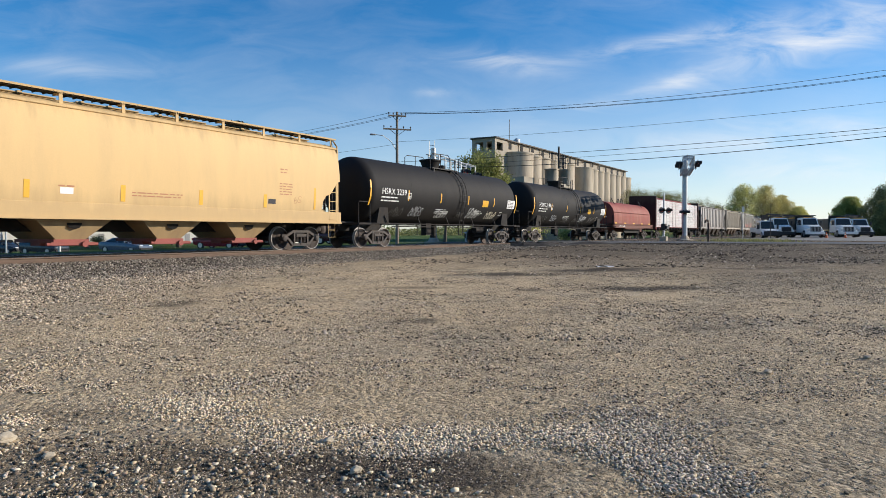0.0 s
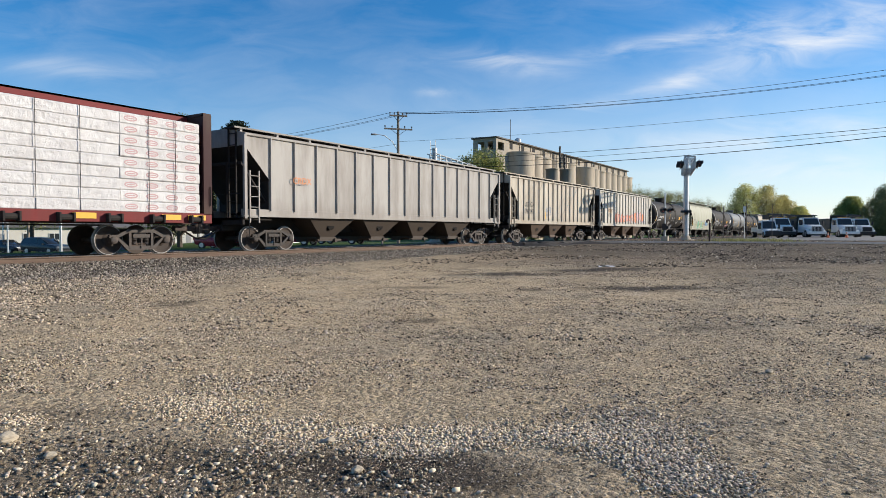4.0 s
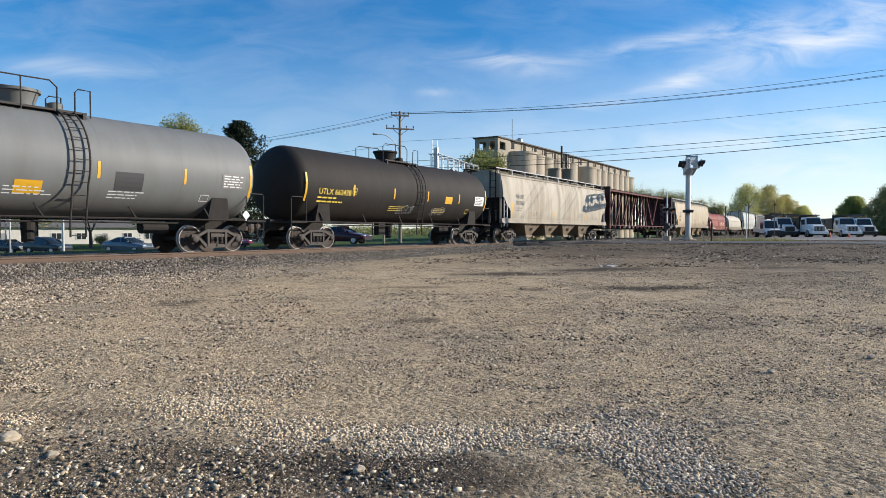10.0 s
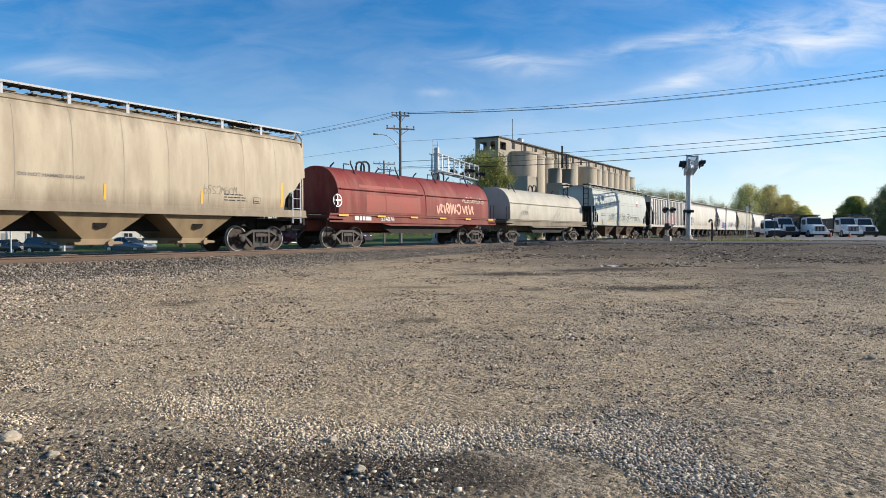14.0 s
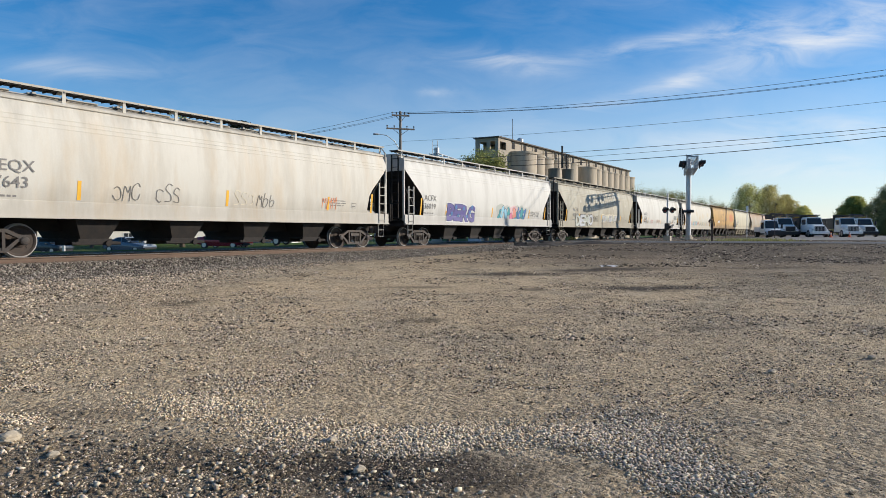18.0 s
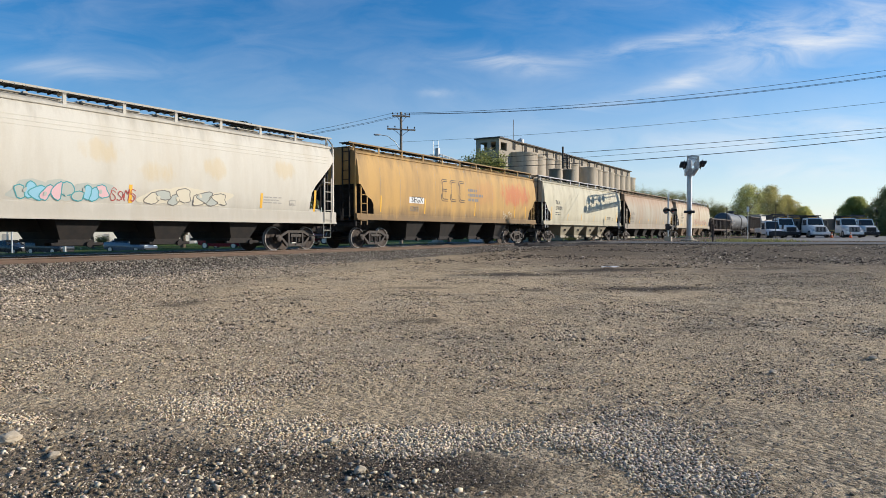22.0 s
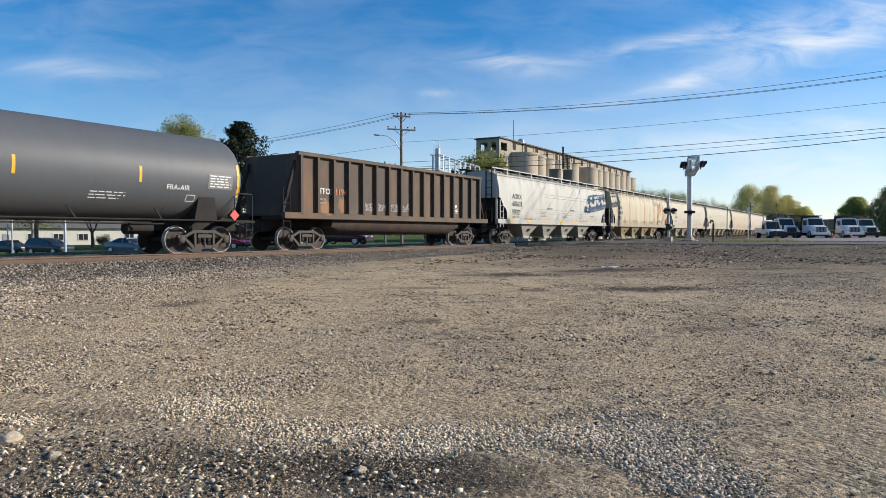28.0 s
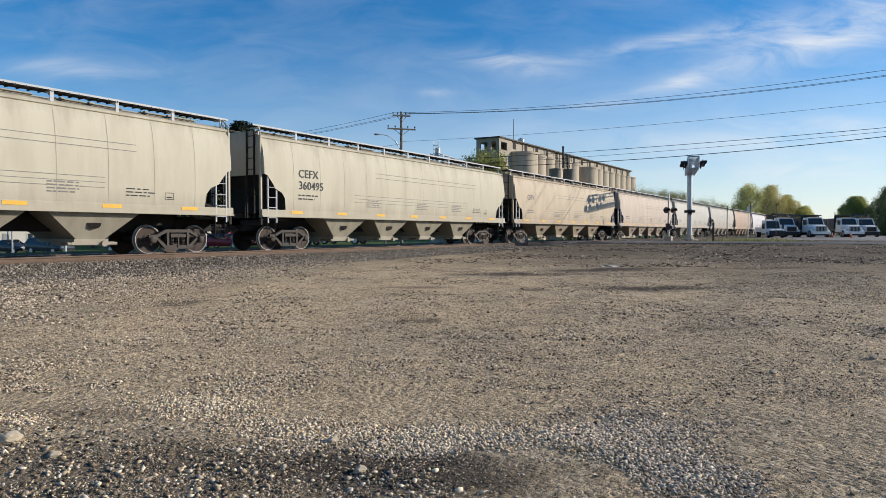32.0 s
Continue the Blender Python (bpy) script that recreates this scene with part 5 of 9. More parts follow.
        part("end_platform", g, UNDER, car)
    running_gear(car, L, 2.4)
    CARS.append((k, car))
    return car, side, Lf


# ---- centre-beam flat wagons ----
def centrebeam(k, L, paint, label, loaded, dark):
    car = thing("centerbeam_flatcar", label, "railcar", "wagons of the freight train")
    h, Lf = L / 2, L - 1.3
    side = lambda z: -1.5
    g = Geo()
    g.box(-Lf / 2, Lf / 2, -1.38, 1.38, 1.2, 1.3)
    g.prism([(-Lf / 2, 1.2), (Lf / 2, 1.2), (Lf / 2, 0.98), (-Lf / 2, 0.98)], -0.35, 0.35)
    part("deck", g, dark, car)
    for s in (-1, 1):
        y0, y1 = sorted((s * 1.38, s * 1.48))
        g = Geo().box(-Lf / 2, Lf / 2, y0, y1, 1.0, 1.33, c=0.012)
        part("side_sill", g, paint, car)
        n = 16
        for i in range(n):
            x = -Lf / 2 + Lf * (i + 0.5) / n
            part("winch", lambda: Geo().lathe([(-0.2, 0.09), (0.2, 0.09)], "x", 10).box(-0.22, -0.17, -0.12, 0.12, -0.12, 0.14).box(0.17, 0.22, -0.12, 0.12, -0.12, 0.14),
                 UNDER, car, "", (x, s * 1.56, 1.12), "winch")
            if i % 2 == 0 or i in (0, n - 1):
                g = Geo()
                patch(g, -0.35, 0.35, 1.1, 1.27, lambda z: -1.489)
                if s < 0:
                    part("reflector_strip", g, YELLOW, car, "yellow reflective strip", (x + 0.55 if i < n - 1 else x + 0.1, 0, 0), None)
    for e in (-1, 1):
        g = Geo()
        x0, x1 = sorted((e * (Lf / 2 - 0.02), e * (Lf / 2 - 0.28)))
        g.box(x0, x1, -1.42, 1.42, 1.3, 4.68)
        for y in (-1.42, 1.42, 0):
            g.box(x0 - 0.03, x1 + 0.03, y - 0.06, y + 0.06, 1.3, 4.69)
        g.box(x0 - 0.03, x1 + 0.03, -1.46, 1.46, 4.64, 4.74)
        for z in (2.1, 2.9, 3.7):
            g.box(x0 - 0.05, x1 + 0.05, -1.4, 1.4, z - 0.05, z + 0.05)
        part("bulkhead", g, dark, car, "dark red steel end bulkhead")
        g = Geo()
        for s in (-1, 1):
            x = e * (h - 0.95)
            g.tube([(x - 0.2, s * 1.45, 1.1), (x - 0.2, s * 1.45, 0.5), (x + 0.2, s * 1.45, 0.5), (x + 0.2, s * 1.45, 1.1)], 0.018)
            g.tube([(x - 0.2, s * 1.45, 0.8), (x + 0.2, s * 1.45, 0.8)], 0.016)
            g.tube([(e * (h - 0.72), s * 1.49, 1.6), (e * (h - 0.72), s * 1.52, 1.65), (e * (h - 0.72), s * 1.52, 2.2), (e * (h - 0.72), s * 1.49, 2.25)], 0.016)
        part("step", g, UNDER, car)
    g = Geo()
    g.box(-Lf / 2 + 0.3, Lf / 2 - 0.3, -0.6, 0.6, 4.66, 4.72)
    for y in (-0.6, 0.575):
        g.box(-Lf / 2 + 0.3, Lf / 2 - 0.3, y, y + 0.025, 4.5, 4.72)
    part("top_chord", g, paint, car, "long steel top chord")
    n = 20
    sp = (Lf - 0.6) / n
    for i in range(1, n):
        x = -Lf / 2 + 0.3 + sp * i
        part("beam_post", lambda: Geo().box(-0.07, -0.055, -0.09, 0.09, 1.3, 4.66).box(0.055, 0.07, -0.09, 0.09, 1.3, 4.66).box(-0.055, 0.055, -0.02, 0.02, 1.3, 4.66), paint if loaded else dark, car, "", (x, 0, 0), ("cbp", paint.name))
    for i in range(1, n - 1, 2):
        x = -Lf / 2 + 0.3 + sp * i
        g = Geo()
        rising = (x < 0) != (i in (1, n - 3))
        for y in (-0.1,):
            g.bar((x, 1.4) if rising else (x + 2 * sp, 1.4), (x + 2 * sp, 4.5) if rising else (x, 4.5), 0.13, y - 0.06, y + 0.06)
            xe, ze = (x + 2 * sp, 4.45) if rising else (x, 4.45)
            g.prism([(xe - 0.22, ze + 0.15), (xe + 0.22, ze + 0.15), (xe + 0.18, ze - 0.2), (xe - 0.18, ze - 0.2)], y - 0.07, y + 0.07)
        part("diagonal_brace", g, paint, car)
    if loaded:
        wrap = surface("lumber_wrap", (0.6, 0.585, 0.57), 0.55, 0, (0.36, 0.33, 0.33), 0.5, 2.2, (1, 1, 2), fine=5, bump=0.12, vary=0.06)
        print_red = plain("wrap_print", (0.46, 0.29, 0.29), 0.6)
        rnd = random.Random(5)
        x = -Lf / 2 + 0.4
        widths = [2.3, 3.6, 4.7, 4.6, 3.6, 2.8]
        kk = (Lf - 0.8) / sum(widths)
        for j, w in enumerate(widths):
            w *= kk
            rows = 9
            for i in range(rows):
                for s in (-1, 1):
                    z = 1.32 + i * 0.337
                    y0, y1 = sorted((s * 0.45, s * (1.38 + rnd.uniform(-0.02, 0.02))))
                    b = part("lumber_bundle", Geo().box(x + 0.006, x + w - 0.006, y0, y1, z, z + 0.334, c=0.03), wrap, car, "white wrapped lumber bundle")
                    if s < 0 and j not in (1, 4):
                        g = Geo()
                        m = max(3, int(w / 0.62))
                        for q in range(m):
                            cx = x + w * (q + 0.5) / m
                            pts = [(cx + 0.2 * math.cos(a), z + 0.17 + 0.07 * math.sin(a)) for a in np.linspace(0, 2 * math.pi, 13)]
                            strip(g, pts, 0.04, lambda z2: y0, 0.006)
                            patch(g, cx - 0.13, cx + 0.13, z + 0.155, z + 0.185, lambda z2: y0, 0.006, 1)
                        part("printed_mark", g, print_red, b)
            g = Geo()
            for q in range(1, 3):
                xs = x + w * q / 3
                g.box(xs - 0.005, xs + 0.005, -1.42, -1.405, 1.3, 4.36)
            part("strap", g, UNDER, car)
            x += w
    g = Geo()
    g.lathe([(-0.5, 0.22), (0.5, 0.22)], "x", 12, (2.5, -0.5, 0.8))
    g.box(0.2, 1.4, -0.6, -0.2, 0.7, 1.0)
    g.tube([(-Lf / 2 + 3, -0.6, 0.92), (Lf / 2 - 3, -0.6, 0.92)], 0.03)
    part("brake_gear", g, UNDER, car)
    running_gear(car, L, 3.0)
    CARS.append((k, car))
    return car, side, Lf


# ---- open wagons ----
def gondola(k, L, paint, label, z_top, z_floor, ribs, belly=False):
    car = thing("gondola", label, "railcar", "wagons of the freight train")
    h, Lb = L / 2, L - (3.0 if belly else 1.5)
    side = lambda z: -1.46
    for s in (-1, 1):
        y0, y1 = sorted((s * 1.46, s * 1.42))
        part("side_sheet", Geo().box(-Lb / 2, Lb / 2, y0, y1, z_floor, z_top), paint, car)
    for e in (-1, 1):
        x0, x1 = sorted((e * Lb / 2, e * (Lb / 2 - 0.05)))
        part("end_sheet", Geo().box(x0, x1, -1.42, 1.42, z_floor, z_top), paint, car)
    part("floor_plate", Geo().box(-Lb / 2, Lb / 2, -1.42, 1.42, z_floor - 0.05, z_floor), paint, car)
    for s in (-1, 1):
        y0, y1 = sorted((s * 1.42, s * 1.62))
        part("top_rail", Geo().box(-Lb / 2 - 0.05, Lb / 2 + 0.05, y0, y1, z_top - 0.1, z_top + 0.06, c=0.02), paint, car)
        part("side_sill", Geo().box(-h + 0.7, h - 0.7, y0, y1, z_floor - 0.2, z_floor + 0.05, c=0.02), paint, car)
        for i in range(ribs):
            x = -Lb / 2 + 0.12 + (Lb - 0.24) * i / (ribs - 1)
            part("side_rib", lambda: Geo().loft([[(-0.08, 0, z_floor), (-0.06, -0.17, z_floor), (0.06, -0.17, z_floor), (0.08, 0, z_floor)],
                                                  [(-0.08, 0, z_top - 0.1), (-0.06, -0.17, z_top - 0.1), (0.06, -0.17, z_top - 0.1), (0.08, 0, z_top - 0.1)]]), paint, car, "",
                 pose(x, s * 1.45, 0, 0, 0, 0 if s < 0 else 180), ("grib", k))
    for e in (-1, 1):
        g = Geo()
        a, b = sorted((e * (h - 0.65), e * (h - 2.2)))
        g.box(a, b, -1.45, 1.45, z_floor - 0.22, z_floor - 0.1)
        g.box(a, b, -0.33, 0.33, 0.75, z_floor - 0.1)
        for s in (-1, 1):
            if belly:
                g.bar((e * (h - 0.8), z_floor), (e * Lb / 2, z_top - 0.3), 0.12, s * 1.35 - 0.05, s * 1.35 + 0.05)
            g.tube([(e * (h - 0.72), s * 1.5, z_floor - 0.1), (e * (h - 0.72), s * 1.5, z_floor + 1.0), (e * (h - 1.1), s * 1.5, z_floor + 1.0), (e * (h - 1.1), s * 1.5, 0.5), (e * (h - 0.72), s * 1.5, 0.5), (e * (h - 0.72), s * 1.5, z_floor)], 0.02)
            for z in (0.8, 1.15, 1.5, 1.85):
                g.tube([(e * (h - 0.72), s * 1.5, z), (e * (h - 1.1), s * 1.5, z)], 0.016)
        part("end_platform", g, UNDER, car)
    if belly:
        run = L - 8.2
        ring = [(-1.36, 1.25), (-1.36, 1.05), (-1.28, 0.85), (-1.1, 0.7), (-0.8, 0.6), (0.8, 0.6), (1.1, 0.7), (1.28, 0.85), (1.36, 1.05), (1.36, 1.25)]
        g = Geo().loft([[(-run / 2 - 0.5, y, max(z, 0.95)) for y, z in ring], [(-run / 2, y, z) for y, z in ring], [(run / 2, y, z) for y, z in ring], [(run / 2 + 0.5, y, max(z, 0.95)) for y, z in ring]])
        part("tub", g, TUB, car, "rusty rounded tub under the body", smooth=True)
    else:
        part("centre_sill", Geo().box(-h + 1, h - 1, -0.35, 0.35, 0.7, z_floor - 0.05), UNDER, car)
    running_gear(car, L, 2.4)
    CARS.append((k, car))
    return car, side, Lb

# ---- the wagons in their order, with the place of each coupling at the start ----
GAPS = [1.3, 21.5, 39.1, 56.7, 71.6, 95.3, 116.3, 133.1, 150.8, 168.1, 184.5, 201.7, 218.1, 235.5, 256.0, 279.5, 300.4, 316.4, 331.8, 348.5,
        366.6, 386.1, 405.0, 424.6, 443.4, 462.8, 482.5, 500.8, 520.4, 541.2, 558.6, 579.0, 596.3, 617.1, 637.8, 658.3, 678.8, 699.8, 720.5, 741.3,
        762.1, 782.9, 803.8, 824.5, 845.3, 866.1]


def long_of(k):
    return GAPS[k + 1] - GAPS[k]


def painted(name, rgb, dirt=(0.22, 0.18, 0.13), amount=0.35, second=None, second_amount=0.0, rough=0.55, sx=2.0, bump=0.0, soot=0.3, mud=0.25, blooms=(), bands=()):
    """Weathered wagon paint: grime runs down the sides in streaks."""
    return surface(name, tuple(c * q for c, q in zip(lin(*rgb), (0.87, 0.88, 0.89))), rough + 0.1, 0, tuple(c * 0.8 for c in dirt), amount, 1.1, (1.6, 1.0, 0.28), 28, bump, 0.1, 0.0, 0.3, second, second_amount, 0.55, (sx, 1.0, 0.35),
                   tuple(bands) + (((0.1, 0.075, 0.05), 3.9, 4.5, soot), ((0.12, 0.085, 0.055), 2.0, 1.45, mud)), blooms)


RUST = (0.24, 0.1, 0.04)
TAN_DIRT = (0.26, 0.19, 0.12)
BLACK_TANK = painted("black_tank_paint", (27, 25, 25), (0.02, 0.018, 0.016), 0.5, rough=0.62, soot=0, mud=0.1)
BLACK_TANK2 = painted("worn_black_tank_paint", (41, 37, 34), (0.04, 0.032, 0.026), 0.6, rough=0.62, soot=0, mud=0.1)
GREY_TANK = painted("grey_tank_paint", (122, 124, 123), (0.14, 0.13, 0.12), 0.35, rough=0.45)
GREY_TANK2 = painted("dark_grey_tank_paint", (94, 97, 101), (0.1, 0.095, 0.09), 0.3, rough=0.4)
PAINT = {name: plain("spray_" + name, tuple(q * 0.78 for q in lin(*c)), 0.6) for name, c in {
    "white": (225, 225, 222), "silver": (190, 192, 195), "black": (28, 28, 32), "orange": (232, 140, 84), "peach": (236, 176, 150), "pink": (226, 130, 160),
    "sky": (150, 205, 225), "teal": (70, 160, 165), "navy": (52, 58, 110), "violet": (96, 88, 150), "lime": (160, 190, 80), "mint": (120, 190, 150),
    "red": (190, 70, 65), "cream": (225, 215, 190), "blue": (80, 130, 185), "rose": (228, 150, 130), "blush": (232, 190, 192), "mist": (188, 192, 182), "mauve": (176, 120, 140), "smoke": (120, 116, 110)}.items()}


def tank_dress(car, side, L, code, mat=WHITE_MARK, seed=0, tags=(), sign=True, at=2.1, z=2.27, size=0.245):
    h = L / 2
    f = L / 17.4
    if code:
        mark(car, code, -h + at, z, size, mat, side)
    bars(car, -h + at, z - 0.17, 1.6, 2, mat, side, gap=0.16, h=0.06, seed=seed)
    stripes(car, [q * f for q in (-4.4, -1.5, 1.32, 4.35)], 2.26, 2.76, side)
    stripes(car, [-h + 1.4, h - 1.4], 1.95, 3.1, side, 0.1)
    g = Geo()
    patch(g, -0.34, 0.34, 2.2, 2.58, side)
    if sign:
        part("information_panel", g, YELLOW, car, "yellow information panel", (3.3 * f, 0, 0))
    g = Geo()
    patch(g, -0.5, 0.5, 2.2, 2.72, side)
    part("data_panel", g, PLACARD if sign else GREY_MARK, car, "white stencilled data panel" if sign else "grey stencilled data panel", (h - 2.15, 0, 0))
    bars(car, h - 2.58, 2.62, 0.85, 5, GREY_MARK if sign else WHITE_MARK, lambda z: side(z) - 0.006, "data_print", 0.04, 0.09, seed)
    g = Geo()
    strip(g, [(0, 2.36), (0.26, 2.36), (0.26, 2.62), (0, 2.62), (0, 2.36)], 0.03, side, 0.008)
    patch(g, 0.07, 0.19, 2.42, 2.48, side, 0.008, 1)
    part("plate_stencil", g, mat, car, "", (-h + at + 2.1, 0, 0))
    bars(car, -h + 7.0, 1.9, 1.3, 3, mat, side, gap=0.09, h=0.03, seed=seed + 3)
    bars(car, h - 6.6, 1.9, 1.2, 3, mat, side, gap=0.09, h=0.03, seed=seed + 4)
    g = Geo()
    strip(g, [(0, 1.75), (0.32, 1.75), (0.32, 1.95), (0, 1.95), (0, 1.75)], 0.025, side, 0.008)
    part("stencil_frame", g, mat, car, "", (h - 3.4, 0, 0))
    for x0, x1, z0, z1, c, w in tags:
        tag_scrawl(car, x0, x1, z0, z1, PAINT[c], side, seed + int(x0 * 10), w * 0.6, "%s spray-painted scrawl" % c, 3)


def hopper_dress(car, side, L, code, number, mat=BLACK_MARK, seed=0, x=2.45, z=2.85, stripe=True, size=0.29, sill_marks=False, n=6):
    h = L / 2
    if code:
        mark(car, code, -h + x, z, size, mat, side)
    if number:
        mark(car, number, -h + x, z - size * 1.4, size, mat, side)
    bars(car, -h + x, z - size * 2.2, 1.1, 2, mat, side, gap=0.14, h=0.055, seed=seed)
    if stripe:
        stripes(car, [-h + 1.95, h - 1.95], 1.65, 2.55, side, 0.11)
        stripes(car, [-h + 2.2 + (L - 4.4) * i / (n - 1) for i in range(1, n - 1)], 1.65, 2.1, side, 0.08)
    g = Geo()
    strip(g, [(0, 1.75), (0.3, 1.75), (0.3, 1.95), (0, 1.95), (0, 1.75)], 0.02, side, 0.008)
    patch(g, 0.05, 0.25, 1.79, 1.83, side, 0.008, 1)
    part("stencil_frame", g, mat, car, "", (h - 3.3, 0, 0))
    bars(car, h - 4.6, 2.0, 1.0, 3, mat, side, gap=0.1, h=0.035, seed=seed + 9)
    if sill_marks:
        for i in range(7):
            g = Geo()
            patch(g, -0.3, 0.3, 1.42, 1.53, lambda z: side(1.55) - 0.015)
            part("reflector_strip", g, YELLOW, car, "yellow reflective strip", (-h + 2.4 + (L - 4.8) * i / 6, 0, 0))
        g = Geo()
        for z0 in (3.35, 3.15):
            strip(g, [(-3.0, z0), (6.0, z0)], 0.02, side, 0.006)
        for z0 in (2.3, 2.15, 2.0):
            strip(g, [(-4.5, z0), (5.0, z0)], 0.015, side, 0.006)
        part("panel_crease", g, GREY_MARK, car)
        for q in (-3.6, 0.2, 3.4):
            bars(car, q, 2.08, 1.0, 4, GREY_MARK, side, gap=0.09, h=0.04, seed=seed + int(q * 5))


def build_train():
    # yellow covered hopper
    p = painted("buff_yellow_paint", (226, 190, 134), (0.5, 0.37, 0.21), 0.25)
    car, sd, Lb = hopper(0, long_of(0), p, "buff yellow covered hopper wagon, clean sides", ROUND, 4, painted("dirty_buff_paint", (190, 160, 115), TAN_DIRT, 0.6), white_rail=p, deep_sill=True, seams=False, gate_mat=painted("red_gate_paint", (170, 84, 78), (0.2, 0.08, 0.06), 0.5))
    L, h = long_of(0), long_of(0) / 2
    stripes(car, [-8.2, -5.6, -2.96, -0.28, 2.46, 5.25], 1.63, 2.12, sd, 0.15)
    stripes(car, [-7.85, 7.85], 1.63, 2.5, sd, 0.11)
    RUSTY_MARK = plain("red_brown_stencil", (0.42, 0.19, 0.1), 0.7)
    bars(car, 0.0, 1.9, 2.0, 2, RUSTY_MARK, sd, gap=0.09, h=0.035)
    bars(car, 6.0, 3.1, 0.5, 2, RUSTY_MARK, sd, gap=0.12, h=0.04)
    bars(car, 5.95, 2.55, 0.75, 5, RUSTY_MARK, sd, gap=0.1, h=0.035)
    bars(car, -2.15, 1.98, 0.45, 1, RUSTY_MARK, sd, gap=0.1, h=0.04)
    for x0, mat, label in ((5.4, BLACK_MARK, "small dark data panel"), (-2.1, PLACARD, "small white sticker")):
        g = Geo()
        patch(g, 0, 0.36, 1.78, 1.96, sd)
        part("data_panel", g, mat, car, label, (x0, 0, 0))
    tag_scrawl(car, 6.7, 7.1, 1.85, 2.15, RUSTY_MARK, sd, 3, 0.02)

    for k, code, seed in ((1, "HSRX 3239", 11), (2, "HSRX 3144", 12)):
        L = long_of(k)
        car, sd, Ls = tank(k, L, BLACK_TANK, "black tank wagon with white lettering and spray-painted scrawls")
        tank_dress(car, sd, L, code, WHITE_MARK, seed, ((-5.6, -4.6, 1.5, 1.9, "smoke", 0.03), (-4.0, -2.9, 1.55, 2.0, "silver", 0.07), (-1.6, -0.5, 1.5, 1.9, "white" if k == 1 else "smoke", 0.08),
                                                        (1.6, 2.8, 1.55, 2.1, "white" if k == 1 else "silver", 0.09), (3.8, 5.0, 1.55, 1.95, "cream" if k == 1 else "smoke", 0.09), (0.5, 1.2, 1.55, 1.85, "smoke", 0.04)), at=2.18, z=2.5, size=0.29)
    # red coil wagon with a single long hood
    reds = [painted("faded_red_hood", (152, 74, 62), (0.2, 0.075, 0.05), 0.5, (0.34, 0.15, 0.1), 0.4)]
    L = long_of(3)
    car, sd, Lf = coil(3, L, reds[0], "faded red coil steel wagon with one long rounded hood", reds, 1, painted("red_oxide_frame", (120, 62, 52), (0.12, 0.06, 0.04), 0.6))
    mark(car, "CWRO 164516", -L / 2 + 2.6, 1.2, 0.2, WHITE_MARK, lambda z: -1.5)
    for i in range(5):
        g = Geo()
        patch(g, -0.3, 0.3, 1.52, 1.62, sd, 0.01, 1)
        part("reflector_strip", g, YELLOW, car, "", (-L / 2 + 1.9 + i * 2.8, 0, 0))

    oxide = painted("oxide_red_paint", (122, 44, 42), (0.12, 0.035, 0.03), 0.5, soot=0.0, mud=0.0)
    # dark red, deepened further to carry the shade on the end bulkheads
    deep = painted("dark_shaded_oxide_paint", (56, 21, 23), (0.05, 0.02, 0.02), 0.5)
    centrebeam(4, long_of(4), oxide, "dark red centre-beam flat wagon loaded with white wrapped lumber", True, deep)

    # ribbed hoppers
    grey_rib = painted("pale_grey_rib_paint", (182, 176, 168), (0.22, 0.19, 0.16), 0.5, (0.15, 0.12, 0.1), 0.4)
    beige_rib = painted("brown_stained_beige_paint", (206, 195, 176), (0.3, 0.21, 0.13), 0.45, (0.16, 0.11, 0.075), 0.4)
    cream_rib = painted("cream_rib_paint", (208, 202, 188), (0.24, 0.2, 0.15), 0.4)
    brown_bay = painted("brown_chute_paint", (92, 74, 62), (0.09, 0.06, 0.045), 0.6)
    L = long_of(5)
    car, sd, Lb = hopper(5, L, grey_rib, "pale grey ribbed covered hopper wagon, dusty", FLAT, 4, painted("dark_chute_paint", (60, 52, 46), (0.05, 0.04, 0.035), 0.6), ribs=15)
    mark(car, "CRDX", -L / 2 + 3.0, 2.6, 0.26, ORANGE_MARK, lambda z: -1.6)
    L = long_of(6)
    car, sd, Lb = hopper(6, L, beige_rib, "beige ribbed covered hopper wagon with brown stains", FLAT, 3, brown_bay, ribs=17)
    mark(car, "AT GX", -L / 2 + 3.0, 2.4, 0.34, BLACK_MARK, lambda z: -1.51)
    mark(car, "76 347", -L / 2 + 3.0, 1.95, 0.34, BLACK_MARK, lambda z: -1.51)
    stripes(car, [-5.6, -2.1, 1.6, 4.8], 1.65, 2.1, sd)
    tag_scrawl(car, -2.0, -1.1, 1.9, 2.6, PAINT["blue"], sd, 61, 0.04, "", 2)
    L = long_of(7)
    car, sd, Lb = hopper(7, L, cream_rib, "cream ribbed covered hopper wagon with an orange graffiti piece", FLAT, 3, brown_bay, ribs=17)
    g = Geo()
    patch(g, -0.55, 0.75, 2.45, 2.8, sd)
    part("repainted_panel", g, painted("orange_primer", (204, 172, 134), RUST, 0.3), car, "orange primer panel", (-L / 2 + 3.4, 0, 0))
    mark(car, "AT GX", -L / 2 + 2.9, 2.5, 0.3, BLACK_MARK, lambda z: -1.51)
    mark(car, "76 561", -L / 2 + 2.9, 2.1, 0.3, BLACK_MARK, lambda z: -1.51)
    pastel = lambda *names: [PAINT[q] for q in names]
    bubble_piece(car, -3.8, 0.6, 1.55, 2.5, pastel("orange", "peach", "rose"), PAINT["red"], PAINT["mist"], sd, 71, 6, "orange and rose graffiti piece")
